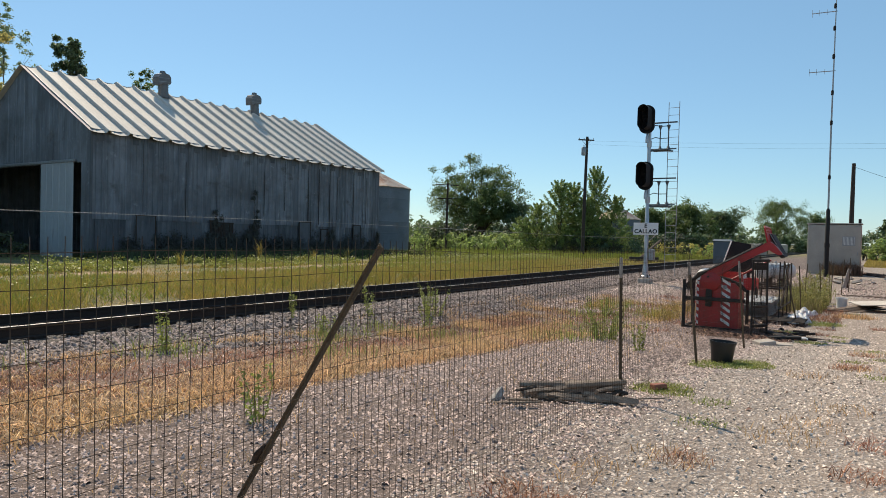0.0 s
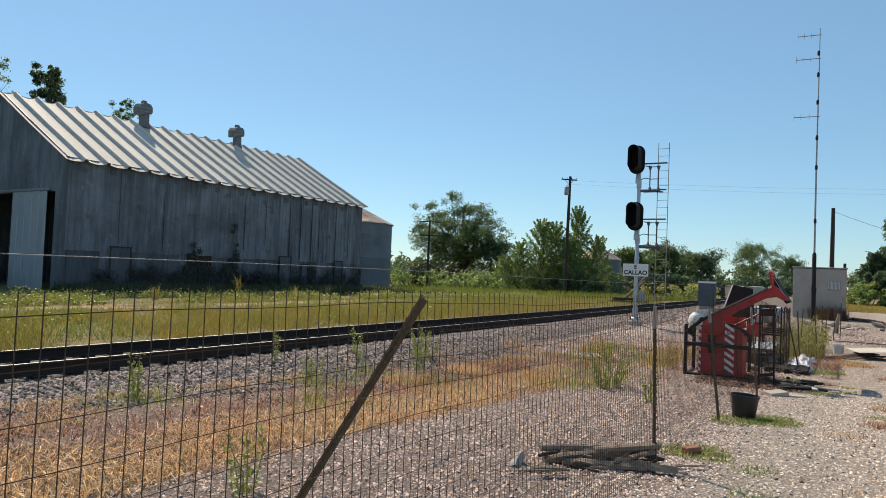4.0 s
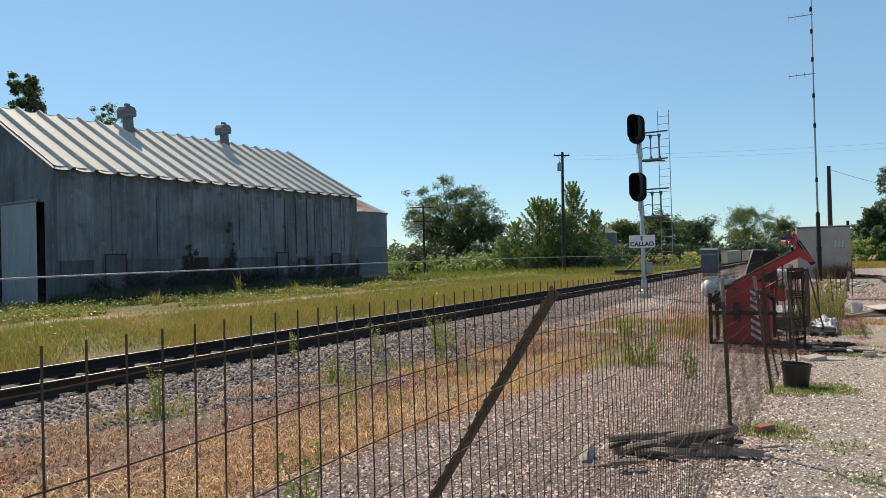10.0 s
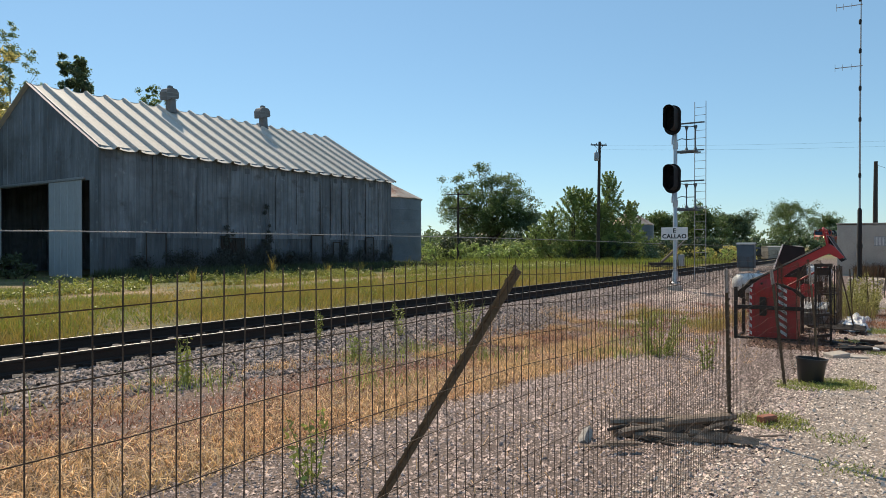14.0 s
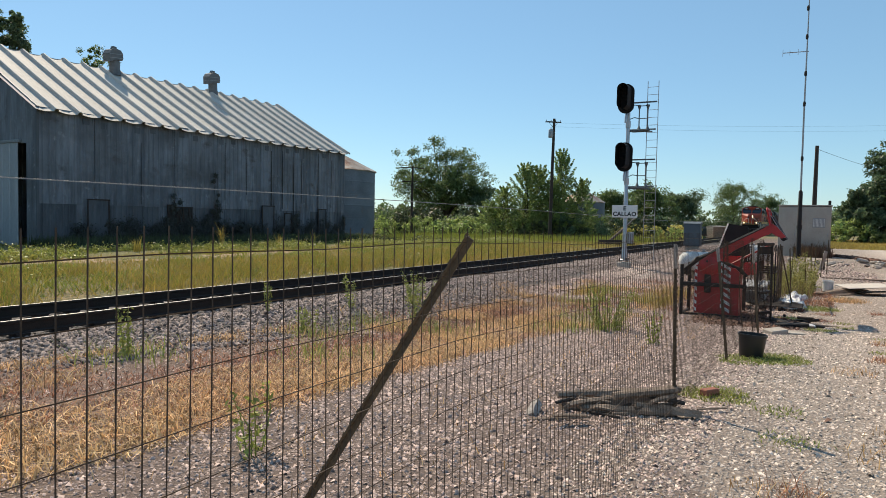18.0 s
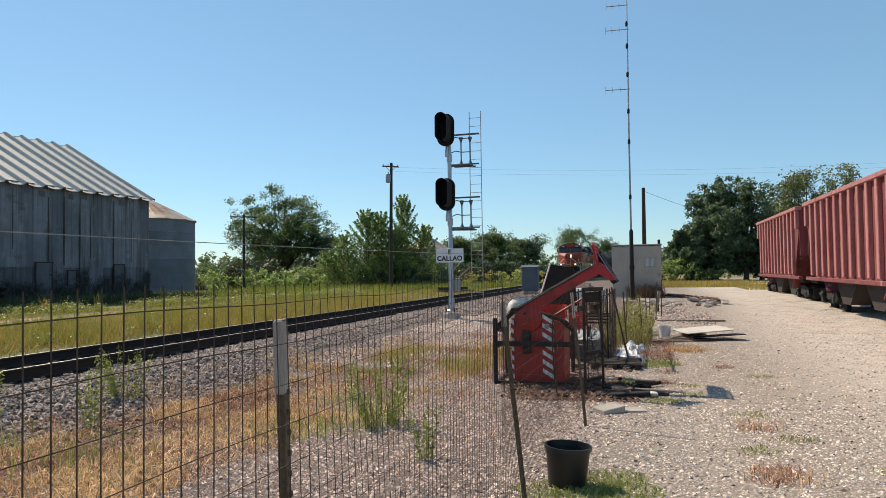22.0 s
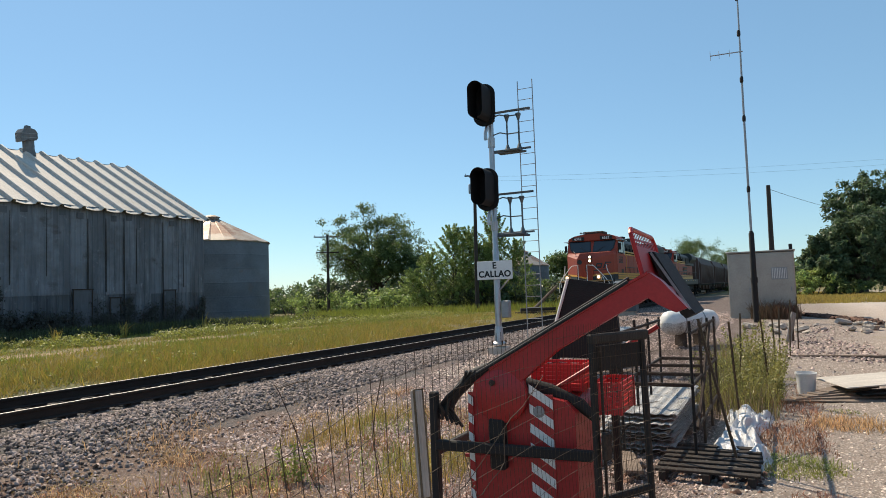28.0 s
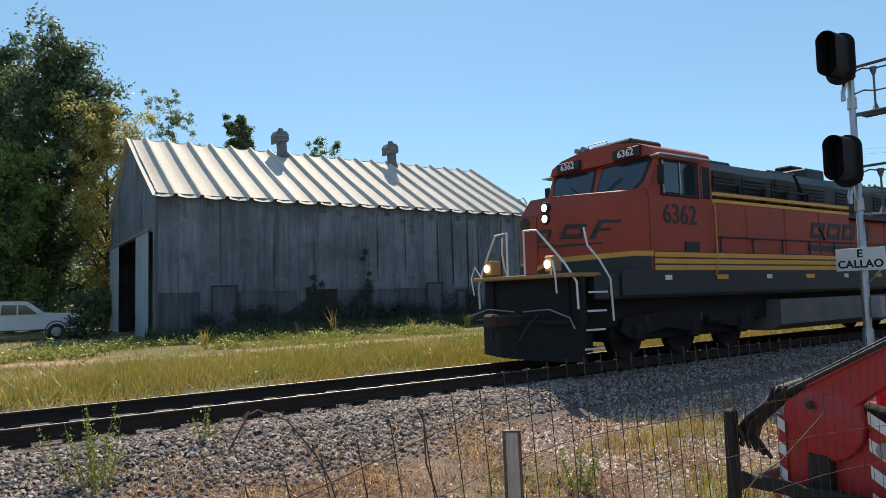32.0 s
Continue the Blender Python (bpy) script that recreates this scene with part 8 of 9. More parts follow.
x, y = 16.0, 28.1
lean = thing("leaning_post", "pale weathered board leaning on a dark stake", "board", pose(x, y, on_land(x, y), 0, 0, 10))
part("board", Shape().box((0.1, 0, 0.42), (0.16, 0.05, 0.9), 0.01, pose(0, 0, 0, 0, 18, 0)), POST_WOOD, lean)
part("stake", Shape().box((0.32, 0.05, 0.3), (0.06, 0.06, 0.75), 0.006), RUST_STEEL, lean)
build_case("grey steel signal case beside the track", 17.3, 43.9, 1.0, 0.7, 1.45, TURN - 90, CASE_BLUE)
build_case("pale steel trackside box", 52.7, 119.0, 2.6, 2.0, 2.0, 10, CABINET)
build_case("pale steel trackside box", 56.6, 119.5, 2.4, 2.0, 1.9, 10, CABINET)
trailer = thing("flat_trailer", "low trailer under a dark green cover", "trailer", pose(45.0, 113.0, on_land(45, 113), 0, 0, 6))
part("bed", Shape().box((0, 0, 0.8), (6.2, 2.2, 0.25), 0.03), RUST_STEEL, trailer)
part("cover", Shape().prism([(-1.0, 0.9), (1.0, 0.9), (0.95, 1.9), (0.6, 2.2), (-0.6, 2.2), (-0.95, 1.9)], -3.0, 3.0, FRONT), LOCO_GREEN, trailer)
for x in (-1.2, 0.0):
    part("wheel", Shape().lathe([(0.2, -0.1), (0.42, -0.1), (0.42, 0.1), (0.2, 0.1)], 18, pose(x, -1.05, 0.42, 90, 0, 0)), RUBBER, trailer)
build_pickup()
heap = thing("timber_heap", "old dark timbers heaped beyond the signal with one pole leaning up", "timber", pose(14.7, 51.2, on_land(14.7, 51.2), 0, 0, -8))
part("leaning_pole", Shape().run([(-0.9, 0, 0.1), (0.0, 0.05, 0.95), (0.85, 0.05, 1.75)], [0.11, 0.1, 0.08], 8), GREY_WOOD, heap)
for k, (x, y, z, L, turn) in enumerate(((-0.3, 0.1, 0.12, 3.0, 4), (-0.6, -0.3, 0.12, 2.4, -6), (-0.4, -0.1, 0.34, 2.2, 9))):
    part("old_tie", Shape().box((0, 0, 0), (L, 0.24, 0.2), 0.02), TIE_WOOD, heap, m=pose(x, y, z, 0, 0, turn))

# trees
build_forked("shade_tree", "broad green tree beyond the field with gaps in its crown", 3.6, 106.0, 15.6, 7.4, "elm", 21, 0.4, 13, 5, 95, 0.31, 0.125, 0.06, 0.1)
build_tree("shade_tree", "low dark tree beside the broad one", 9.4, 104.0, 8.2, 4.2, "oak", 23, 0.3, 0.04, 130, 90, 0.26, "round", 0.1)
build_thicket("young_tree", "bushy light green trees with spires beside the utility pole", 13.4, 77.2, ((2.6, 0.0, 10.4, 2.6), (0.2, 0.8, 8.4, 3.0), (-1.6, -0.4, 8.6, 3.0), (-4.0, 0.4, 6.0, 2.6), (-5.6, 0.0, 4.4, 2.0), (4.8, -0.4, 7.0, 2.4), (1.4, -1.2, 6.6, 2.8)), "light", 22)
build_bush("bush", "growth coloured as in shade at the foot of the young trees", 14.6, 75.2, 7.5, 2.6, "shade", 260, 40, 60, 0.22, 3.0)
for i, (x, y, h, r, kind) in enumerate(((37.0, 128.0, 9.0, 5.5, "elm"), (45.0, 132.0, 11.0, 6.5, "elm"), (54.0, 140.0, 10.0, 6.0, "oak"), (110.0, 232.0, 19.0, 10.0, "elm"), (123.0, 236.0, 15.0, 8.0, "far"))):
    build_tree("field_tree", "rounded green tree beyond the track", x, y, h, r, kind, 60 + i, 0.4, 0.06, 150, 100, 0.4, group="trees beyond the track")
for i, (x, y, h, r, kind) in enumerate(((46.6, 70.6, 6.0, 2.4, "oak"), (49.8, 70.2, 8.6, 3.0, "oak"), (56.4, 71.0, 5.0, 3.4, "oak"), (54.0, 70.6, 12.0, 4.2, "oak"), (52.4, 74.0, 12.2, 3.6, "oak"), (63.6, 73.0, 13.6, 5.4, "dusty"), (69.8, 71.0, 14.4, 5.4, "dusty"), (77.0, 68.0, 13.4, 5.8, "dusty"), (88.0, 60.0, 13.0, 6.5, "elm"))):
    build_forked("yard_tree", "tall dense dark green tree beyond the yard road" if kind == "oak" else "dusty green tree beyond the wagons", x, y, h, r, kind, 80 + i, 0.35, 12, 5, 54, 0.38, 0.15 if kind == "oak" else 0.19, 0.0, 0.04, "trees beyond the yard")
build_tree("barn_tree", "very tall dark oak beside the barn", -36.6, 41.2, 20.4, 5.0, "oak", 101, 0.6, 0.1, 300, 80, 0.34)
build_tree("barn_tree", "tall dark tree beside the barn", -42.5, 40.5, 21.5, 5.5, "oak", 102, 0.6, 0.1, 300, 80, 0.34)
build_tree("barn_tree", "light green leafy tree in front of the oaks", -34.2, 37.6, 11.6, 3.2, "light", 103, 0.3, 0.06, 200, 90, 0.26, "column")
build_tree("barn_tree", "pale yellow-green tree behind the barn's end", -31.3, 42.1, 15.0, 3.7, "silver", 104, 0.3, 0.08, 220, 85, 0.25, "column", 0.12)
build_tree("barn_tree", "thin pale tree rising behind the barn", -33.2, 49.6, 18.0, 2.2, "pale", 105, 0.2, 0.3, 150, 40, 0.2, "column", 0.2)
build_tree("barn_tree", "dark round tree behind the barn roof", -32.0, 55.1, 17.1, 2.0, "oak", 106, 0.3, 0.6, 130, 100, 0.24)
build_tree("barn_tree", "small light tree showing over the ridge", -29.0, 62.5, 16.6, 2.4, "elm", 107, 0.22, 0.6, 90, 70, 0.22, "round", 0.1)
for i, (x, y, w, h, kind) in enumerate(((-6.5, 96.0, 9, 4.5, "elm"), (-2.5, 90.0, 7, 3.2, "light"), (1.5, 84.0, 7, 3.0, "light"), (5.5, 86.0, 8, 3.6, "elm"), (4.6, 76.0, 6, 2.6, "light"), (9.0, 84.0, 9, 5.0, "oak"), (18.5, 82.0, 8, 4.5, "elm"), (24.0, 86.0, 8, 2.6, "yellow"), (29.0, 92.0, 8, 2.6, "yellow"), (34.0, 98.0, 9, 2.4, "light"), (-11.0, 104.0, 9, 4.0, "elm"), (40.0, 108.0, 9, 2.6, "yellow"), (44.2, 69.4, 3.4, 2.6, "light"), (46.6, 67.6, 3.0, 1.6, "elm"), (18.0, 76.0, 7, 3.4, "oak"), (44.6, 75.0, 5, 3.6, "oak"))):
    build_bush("bush", "ragged green bush at the edge of the field", x, y, w, h, kind, 200 + i, 40, 60, 0.3)
def build_vine(label, along, reach, width, seed, low=0.0):
    """Dark climbing growth flat against the long wall of the barn."""
    r = np.random.RandomState(seed)
    v = thing("vine", label, "vine", pose(-17.92, 33.1, -0.2, 0, 0, 56.8) @ pose(along, -0.08, low))
    pts = []
    for k in range(3):
        xs = r.normal(0, width * 0.25)
        line = [(xs + r.normal(0, width * 0.2), -0.02 - 0.04 * r.rand(), reach * i / 6 * (1 - 0.12 * k)) for i in range(7)]
        part("stalk", Shape().run(line, [0.02, 0.018, 0.015, 0.012, 0.01, 0.008, 0.005], 5), BARK, v)
        for p in line:
            if r.rand() < 0.75:
                pts.append((p[0], p[1], p[2], width * r.uniform(0.2, 0.5)))
    vv, ff = leaf_cloud(r, np.array(pts), 90, 0.14, 0.1)
    vv[:, 1] = -0.03 + (vv[:, 1]) * 0.35
    part("foliage", raw_mesh("foliage", vv, ff, LEAF["dead"]), None, v)


for i, (u, h, w, low) in enumerate(((10.1, 4.6, 0.5, 0.2), (10.2, 2.6, 0.9, 0.0), (7.4, 2.7, 0.7, 0.0), (8.6, 1.8, 1.6, 0.0), (9.4, 1.6, 1.4, 0.0), (7.2, 1.6, 1.2, 0.0), (8.9, 1.2, 1.8, 0.0), (17.0, 1.8, 0.7, 0.0), (18.6, 1.4, 0.6, 0.0), (22.0, 1.7, 0.5, 0.0), (13.6, 1.3, 1.3, 0.0), (21.0, 1.2, 0.9, 0.0), (2.2, 1.0, 1.4, 0.0), (3.8, 1.3, 1.4, 0.0), (5.4, 1.1, 1.5, 0.0), (11.6, 1.5, 1.5, 0.0), (12.6, 1.2, 1.4, 0.0), (14.9, 1.4, 1.4, 0.0), (16.0, 1.1, 1.4, 0.0), (18.0, 1.3, 1.4, 0.0), (19.6, 1.5, 1.3, 0.0), (6.3, 1.2, 1.3, 0.0))):
    build_vine("dark dead vine climbing the barn wall", u, h, w, 700 + i, low)
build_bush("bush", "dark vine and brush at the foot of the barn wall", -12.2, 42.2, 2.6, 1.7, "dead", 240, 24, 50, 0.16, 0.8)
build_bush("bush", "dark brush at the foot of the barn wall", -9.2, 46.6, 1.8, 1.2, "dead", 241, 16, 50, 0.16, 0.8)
build_bush("bush", "undergrowth coloured as in shade beside the barn door", -22.0, 33.0, 2.2, 1.6, "shade", 242, 18, 50, 0.18, 1.2)
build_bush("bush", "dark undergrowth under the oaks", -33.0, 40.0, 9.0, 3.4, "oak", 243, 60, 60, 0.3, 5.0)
build_woods("woods", "far green woods along the horizon", (-120, 190), (70, 260), 9, 14, "far", 301, 120, 30, 1.2)
build_woods("woods", "green thicket beyond the field", (-14, 112), (30, 118), 5.6, 5, "oak", 305, 70, 60, 0.5)
build_woods("woods", "low green thicket beyond the track", (30, 120), (66, 128), 4.4, 4, "oak", 306, 60, 50, 0.5)
build_woods("woods", "far green woods beyond the yard", (110, 260), (190, 40), 11, 14, "far", 302, 100, 30, 1.2)
build_woods("woods", "undergrowth coloured as in shade beneath the oaks", (-47, 33), (-34, 64), 8.5, 3, "shade", 307, 80, 60, 0.4)
build_woods("woods", "dense dark oaks behind the pickup", (-52, 38), (-44, 62), 15, 4, "oak", 309, 60, 60, 0.45)
build_woods("woods", "green woods behind the oaks", (-60, 60), (-90, 140), 17, 10, "oak", 303, 50, 36, 0.8)
build_woods("woods", "green woods behind the oaks", (-62, 58), (-75, 5), 18, 9, "oak", 304, 50, 36, 0.8)

# grass and weeds
blades("field_grass", "mown green grass on the barn's side", "grass", 110000, worn(patchy(strip(-16, 45, -26, -2.6), 1.1, 0.6)), (0.05, 0.26), 0.03, GRASS_GREEN, 401, 1.1, far=True)
blades("field_grass", "yellowing grass on the barn's side", "grass", 50000, worn(patchy(strip(-16, 45, -13, -2.4), 0.8, 0.6)), (0.05, 0.3), 0.02, GRASS_YELLOW, 402, 1.0, far=True)
blades("verge_grass", "tall yellow-green grass along the far rail", "grass", 64000, patchy(strip(-16, 40, -7, -1.75), 1.6, 0.7), (0.1, 0.46), 0.02, GRASS_YELLOW, 403, 0.9, far=True)
blades("verge_grass", "green tufts along the far rail", "grass", 26000, patchy(strip(-16, 40, -9, -2.1), 1.6, 0.45), (0.12, 0.5), 0.02, GRASS_GREEN, 404, far=True)
# these weeds carry the barn's shadow in their colour
blades("rough_grass", "dense weeds coloured as in the barn's shadow along the wall foot", "grass", 30000, lambda r, n: (lambda u, d: (-17.92 + 0.5476 * u + 0.8368 * d, 33.1 + 0.8368 * u - 0.5476 * d))(r.uniform(-0.5, 23, n), 0.1 + 4.6 * r.rand(n) ** 1.3), (0.15, 0.8), 0.06, LEAF["shade"], 420, far=True)
blades("rough_grass", "rank grass at the foot of the barn and the bins", "grass", 16000, strip(16, 50, -24, -18), (0.2, 0.8), 0.035, GRASS_GREEN, 405, far=True)
blades("rough_grass", "rank green growth before the trees", "grass", 22000, strip(46, 75, -30, -5), (0.3, 1.1), 0.07, GRASS_GREEN, 406, far=True)
blades("dry_grass", "bent straw-coloured grass beside the gravel", "grass", 19000, patchy(strip(-18, -1.5, 5.0, 6.5), 3.6, 0.55), (0.03, 0.2), 0.009, STRAW, 407, 1.6, 0.04, 0.8)
blades("dry_grass", "matted pale straw lying along the belt", "grass", 18000, patchy(strip(-18, 1.5, 4.9, 6.6), 3.1, 0.55), (0.03, 0.12), 0.009, STRAW, 417, 3.2, 0.03, 0.9)
blades("dry_grass", "thinner straw towards the implement", "grass", 3000, patchy(strip(-3.5, 8, 3.4, 7.0), 4.2, 0.12), (0.03, 0.22), 0.009, STRAW, 418, 1.7, 0.04, 0.8)
blades("dry_grass", "low red-brown dead grass beside the ballast", "grass", 17000, patchy(strip(-18, -0.5, 2.5, 4.9), 4.0, 0.5), (0.02, 0.09), 0.011, MULCH, 414, 2.2, 0.04, 0.8)
blades("dry_grass", "sparse dead grass on the bare earth", "grass", 6000, patchy(strip(-2, 9, 3.6, 7.6), 3.4, 0.25), (0.03, 0.2), 0.009, MULCH, 419, 1.8, 0.04, 0.8)
blades("dry_grass", "brown dead blades in the straw", "grass", 9000, patchy(strip(-18, 2, 4.3, 6.5), 2.7, 0.5), (0.03, 0.16), 0.009, MULCH, 416, 2.2, 0.04, 0.8)
blades("dry_grass", "straw tufts in the dead grass", "grass", 9000, patchy(strip(-18, 3, 2.8, 4.6), 4.2, 0.22), (0.03, 0.2), 0.009, STRAW, 415, 1.5, 0.04, 0.7)
blades("moss_patches", "low yellow-green moss and grass on the bare earth", "grass", 7000, patches([at_track(s, q)[:2] for s, q in ((-2.2, 4.6), (-0.8, 5.3), (0.6, 4.4), (-1.6, 6.4), (1.8, 5.0), (-3.6, 4.2), (0.2, 6.8), (2.6, 4.2), (-0.2, 3.6), (-4.6, 4.4), (-0.9, 3.3), (0.9, 3.5), (-2.6, 3.4))], 0.38), (0.015, 0.07), 0.008, GRASS_YELLOW, 420, 1.6, 0.14, 0.6)
blades("fence_grass", "tan and yellow-green grass beside the red implement", "grass", 2000, patchy(strip(1.6, 5.6, 4.4, 7.2), 2.8, 0.4), (0.08, 0.5), 0.008, GRASS_YELLOW, 421, 0.9, 0.05, 0.5)
blades("fence_grass", "dry seed stalks beside the red implement", "grass", 450, patchy(strip(0.4, 5.8, 4.2, 7.4), 2.8, 0.3), (0.12, 0.5), 0.007, STRAW, 422, 0.7, 0.05, 0.4)
blades("dry_grass", "thin straw in the gravel", "grass", 2600, strip(-18, 9, 6.3, 8.6), (0.04, 0.18), 0.006, STRAW, 408, 1.3, 0.05, 0.6)
blades("dry_grass", "thin straw among the ballast", "grass", 1500, patchy(strip(-18, 6, 2.3, 3.3), 2.6, 0.3), (0.06, 0.25), 0.007, STRAW, 413, 1.2, 0.05, 0.6)
blades("green_tufts", "green weeds in the dry grass", "grass", 2300, patches([at_track(s, q)[:2] for s, q in ((-3.2, 6.4), (-2.4, 6.9), (-9.5, 3.4), (-6.3, 3.6), (-13.5, 4.2), (1.5, 5.2), (2.6, 6.4), (-12, 3.2), (4.5, 5.0), (-4.6, 3.4), (-1.0, 6.0), (-8.0, 5.2), (-5.0, 5.0))], 0.45), (0.05, 0.5), 0.008, WEED, 409, 0.8, 0.25, 0.5)
blades("green_tufts", "low green weeds round the bucket and the fence posts", "grass", 5000, patches(((3.75, 9.2), (4.0, 9.35), (3.45, 9.0), (2.15, 7.0), (2.25, 6.9), (6.9, 13.0), (7.4, 15.0), (4.2, 9.5), (3.9, 9.0), (4.1, 9.1), (3.6, 9.35), (2.3, 7.15)), 0.28), (0.02, 0.08), 0.009, WEED, 410, 1.4)
blades("dry_tufts", "dry tufts in the pale gravel", "grass", 800, patches(((3.0, 5.6), (3.6, 6.2), (2.6, 5.2), (4.4, 8.2), (5.4, 9.0), (1.5, 4.6), (10.6, 18.3), (4.9, 6.6), (0.9, 4.3), (6.8, 11.0)), 0.3), (0.03, 0.15), 0.007, STRAW, 411, 1.1, 0, 0.5)
blades("yard_weeds", "small green weeds scattered over the pale gravel", "grass", 2200, patches(((5.9, 9.9), (6.6, 10.2), (5.2, 8.2), (7.6, 13.4), (8.1, 14.2), (9.2, 16.6), (11.4, 19.2), (6.3, 8.8), (7.2, 11.6), (12.6, 22.4), (9.8, 14.6), (2.5, 6.4), (2.1, 5.6)), 0.2), (0.015, 0.07), 0.009, WEED, 423, 1.3, 0.05)
blades("dry_tufts", "reddish dry weeds in the pale gravel", "grass", 1500, patches(((0.55, 3.75), (0.75, 3.6), (0.35, 3.9), (5.3, 9.0), (5.5, 9.2), (1.6, 4.6), (2.7, 4.3), (7.9, 14.6), (8.6, 15.6), (3.2, 5.0), (6.6, 10.8), (9.9, 15.8)), 0.2), (0.03, 0.16), 0.006, MULCH, 424, 1.9, 0.03, 0.7)
blades("yard_grass", "thin dry grass along the yard edge", "grass", 9000, strip(8, 60, 30, 44), (0.1, 0.4), 0.03, GRASS_YELLOW, 412, far=True)
blades("tall_weeds", "tall yellow-green weeds round the thin posts", "grass", 1100, patchy(strip(6.6, 14, 8.9, 10.1), 2.2, 0.5), (0.2, 0.85), 0.011, WEED_OLIVE, 500, 0.6, 0.05, 0.2)
blades("tall_weeds", "dry stalks among the tall weeds", "grass", 700, patchy(strip(6.0, 14, 8.9, 10.1), 2.2, 0.5), (0.2, 0.8), 0.008, WEED_DRY, 501, 0.4, 0.05, 0.2)
for i, (s, q, h, n) in enumerate(((7.2, 9.75, 1.0, 7), (8.0, 10.0, 1.05, 8), (9.2, 9.3, 1.1, 8), (10.4, 9.8, 1.1, 8), (8.4, 9.5, 1.0, 8), (11.6, 9.6, 1.1, 7), (7.6, 9.3, 0.9, 7), (9.8, 9.9, 1.0, 7), (8.8, 9.9, 0.9, 7), (12.6, 9.3, 1.1, 7))):
    x, y, z = at_track(s, q)
    build_weed("tall yellow-green weeds round the fence posts", x, y, h, n, WEED_OLIVE, 502 + i, 0.36, 0.055)
blades("dead_brush", "brown dead brush against the equipment cabinet", "brush", 1500, patchy(strip(25.8, 26.9, 9.0, 10.8), 3.0, 0.5), (0.3, 1.0), 0.025, DEAD, 507, 0.6)
def field_weeds(label, count, place, size, material, seed, leaf):
    """Low leafy weeds in uneven clumps, too many to count."""
    r = np.random.RandomState(seed)
    x, y = place(r, count)
    rad = size[0] + (size[1] - size[0]) * r.beta(1.3, 3.2, len(x))
    v, f = leaf_cloud(r, np.stack([x, y, land(x, y) + rad * 0.6, rad], -1), 22, leaf, 0.2)
    tagged(new("field_weeds", raw_mesh("field_weeds", v, f, material)), label, "weeds", kind="stuff")


field_weeds("leafy green weeds in the field before the barn", 2600, patchy(strip(-14, 46, -16.4, -11.6), 1.3, 0.4), (0.08, 0.45), FIELD_WEED, 570, 0.1)
field_weeds("leafy green weeds in the yellowing grass", 700, patchy(strip(-14, 46, -9, -3.0), 1.7, 0.25), (0.06, 0.34), FIELD_WEED, 571, 0.08)
def beside(s, q, r):
    return patches([at_track(s, q)[:2]], r)


blades("green_tufts", "low yellow-green grass beside the white sheeting", "grass", 1500, beside(4.0, 10.2, 0.5), (0.02, 0.1), 0.009, WEED, 430, 1.3, 0.06)
blades("dry_tufts", "tan dead weeds before the board heap", "grass", 700, beside(6.4, 10.9, 0.45), (0.05, 0.24), 0.008, STRAW, 431, 1.1, 0.08, 0.5)
blades("dry_tufts", "dead brown grass along the foot of the weeds", "grass", 1800, patchy(strip(4.5, 10, 9.8, 10.6), 2.4, 0.5), (0.04, 0.2), 0.008, MULCH, 432, 1.4, 0.05, 0.6)
stones("clods", "dark earth and broken stone beside the implement", 3800, patchy(strip(-0.4, 3.6, 8.0, 10.0), 2.0, 0.6), (0.02, 0.09), CLOD, 18, 0.6, 0.25, True)
stones("rubble_chips", "pale broken stone strewn past the weeds", 900, patchy(strip(12, 23, 10.2, 12.2), 1.2, 0.5), (0.03, 0.09), GRAVEL_BROWN, 19, 0.6, 0.25)
# the shaded strip before the barn, put into the weeds' colour
field_weeds("rank weeds coloured as in the barn's shadow", 1500, patchy(strip(8, 36, -21.2, -16.2), 1.2, 0.5), (0.1, 0.5), LEAF["shade"], 572, 0.1)
build_woods("woods", "thicket coloured as in shade behind the young trees", (-2, 92), (26, 84), 4.6, 4, "shade", 308, 46, 60, 0.4)
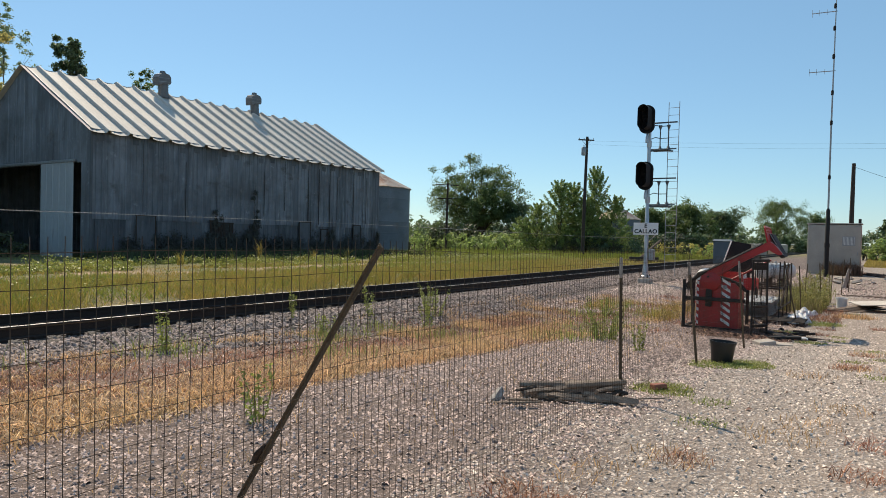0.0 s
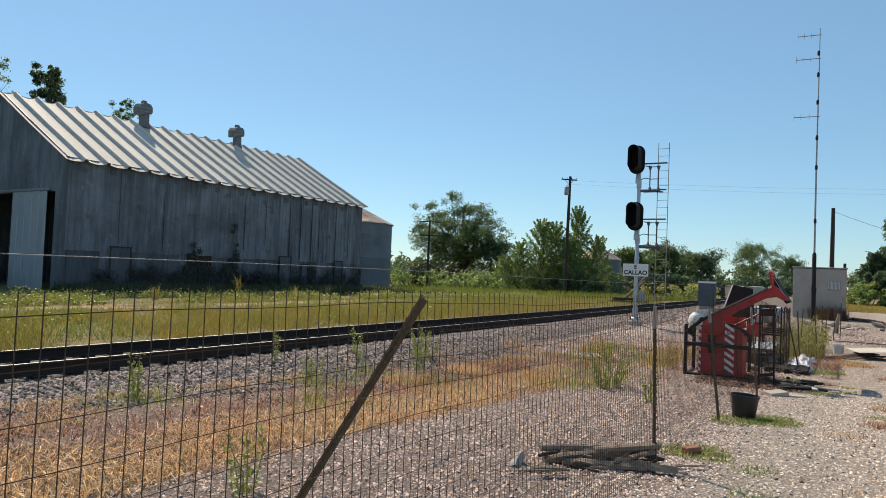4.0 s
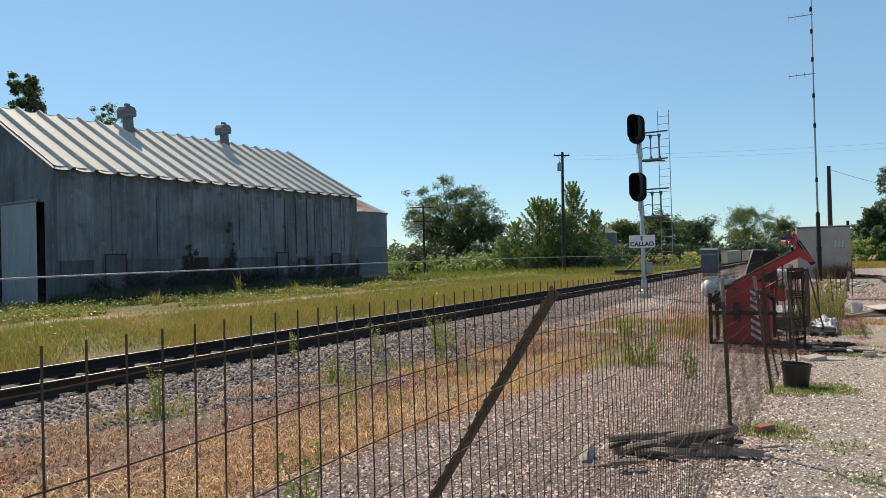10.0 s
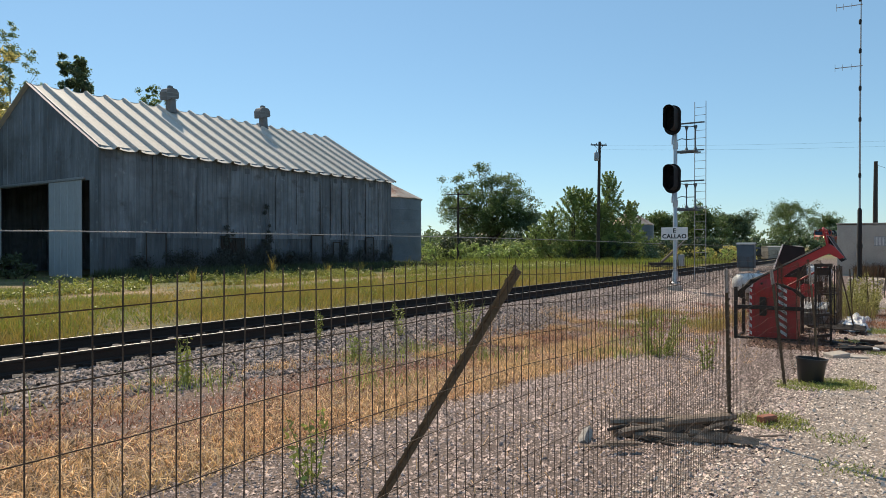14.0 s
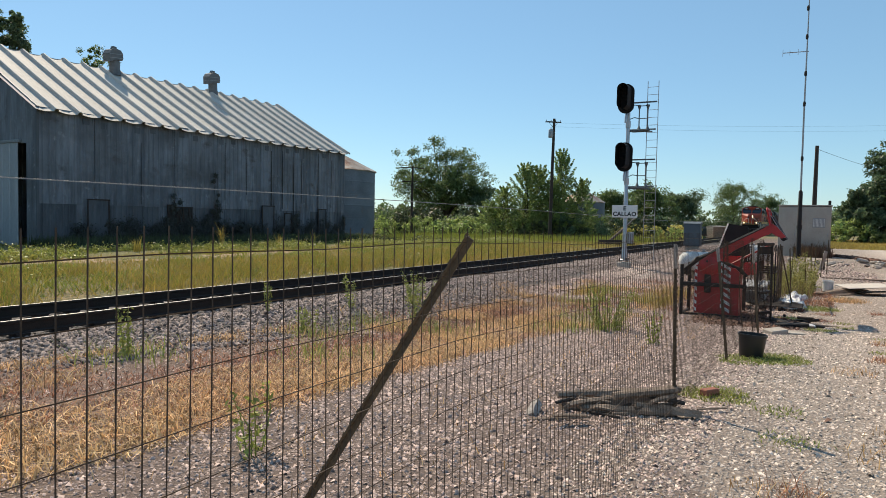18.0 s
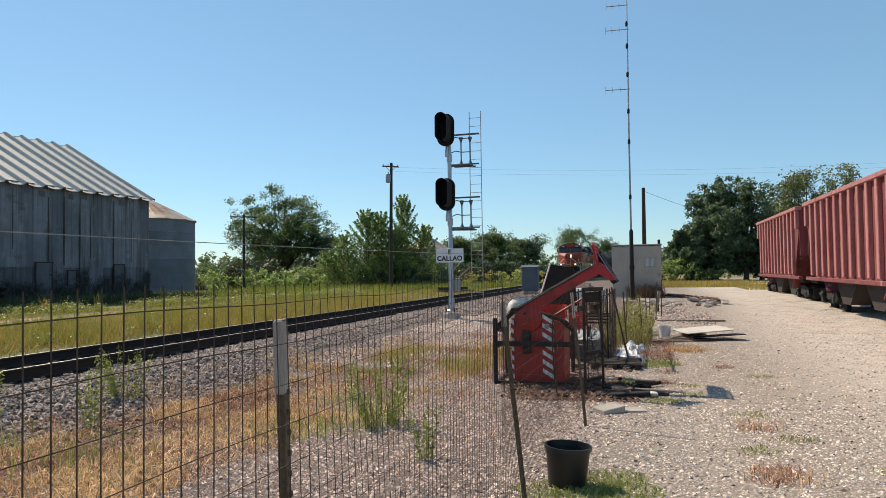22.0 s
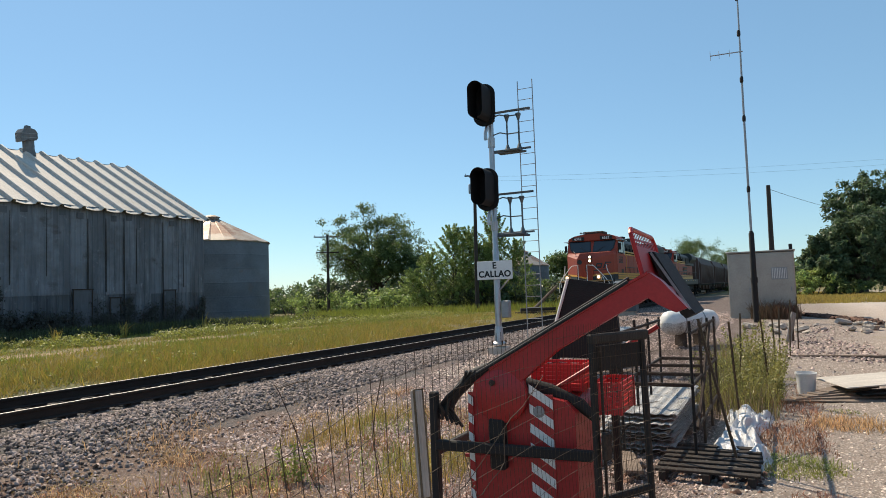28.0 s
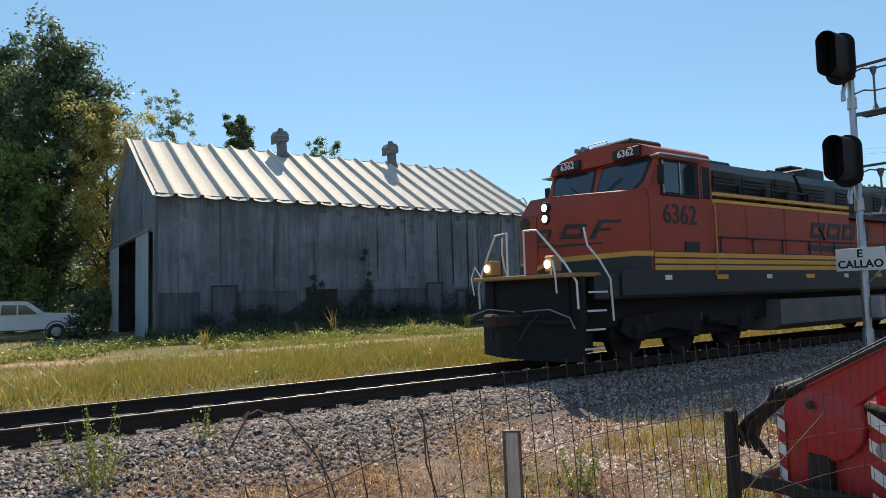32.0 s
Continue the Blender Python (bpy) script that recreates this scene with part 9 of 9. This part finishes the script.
# dark scrap steel, also standing in for the deep shadow beside the implement
for i in range(10):
    x, y, z = at_track(rnd.uniform(0.0, 1.7), rnd.uniform(9.35, 10.2))
    L, w = rnd.uniform(0.25, 0.7), rnd.uniform(0.03, 0.12)
    build_board("scrap_steel", "dark rusty scrap steel, also filling in the shadow beside the implement", "scrap", x, y, (L, w, rnd.uniform(0.02, 0.06)), rnd.uniform(0, 180), (rnd.uniform(-8, 8), rnd.uniform(-8, 8)), rnd.uniform(0.0, 0.1), RUST_STEEL if i % 2 else BLACK_STEEL, group="scrap beside the implement")
for i, (s, q, h, n) in enumerate(((-6.2, 3.3, 0.6, 6), (-9.3, 3.3, 0.6, 5), (-3.6, 2.3, 0.75, 4), (-12.8, 4.4, 0.5, 5), (1.8, 5.6, 0.5, 8), (-11.2, 7.2, 0.5, 4), (-0.6, 1.9, 0.5, 4), (-4.2, 8.2, 0.55, 5), (-5.2, 1.6, 0.6, 3), (-3.4, 3.6, 0.9, 5))):
    x, y, z = at_track(s, q)
    build_weed("green weed standing in the dry grass", x, y, h, n, WEED, 520 + i, 0.18, 0.05)
for i, (s, q, h, n) in enumerate(((-2.65, 7.1, 0.8, 18), (-1.9, 2.75, 0.75, 12), (-2.3, 6.95, 0.55, 8))):
    x, y, z = at_track(s, q)
    build_weed("bushy yellow-green weed standing in the dry grass", x, y, h, n, WEED, 534 + i, 0.36, 0.042)
for i, (s, q, h) in enumerate(((9.5, -15.5, 1.5), (13.0, -15.0, 0.9), (16.5, -15.6, 1.0), (8.2, -16.0, 0.8), (21.0, -15.5, 1.1), (4.0, -14.5, 0.9))):
    x, y, z = at_track(s, q)
    blades("weed_tuft", "tall yellowing weed in the field before the barn", "plant", 26, patches(((x, y),), 0.14), (h * 0.4, h * 1.1), 0.03, GRASS_YELLOW, 540 + i, 0.45)
blades("yard_grass", "dry tan and green grass along the far yard road", "grass", 16000, patchy(strip(44, 84, 10.6, 17.5), 0.7, 0.75), (0.08, 0.34), 0.07, GRASS_YELLOW, 561, far=True)
blades("yard_grass", "rough tan grass on the rise beside the yard road", "grass", 16000, patchy(strip(38, 70, 16, 30), 0.9, 0.7), (0.08, 0.3), 0.06, GRASS_YELLOW, 560, far=True)
build_stones()


# ---- what moves ----
SPEED, AT_END = 7.1, 5.6


def train_pose(t, back):
    p = TRACK + ALONG * (AT_END + SPEED * (32.0 - t) + back)
    return pose(p.x, p.y, 0.0, 0, 0, TURN)


def motions():
    for carried, back in ((engine, 0.0), (second, 22.9), *((w, 46.0 + 18.2 * i) for i, w in enumerate(wagons))):
        walk(carried, [(t, train_pose(t, back)) for t in range(33)])
    for w in wheels:
        x, r = w.location.x, w.location.z
        walk(w, [(i / 10, pose(x, 0, r) @ Matrix.Rotation(-SPEED * i / 10 / r, 4, "Y")) for i in range(321)])


motions()
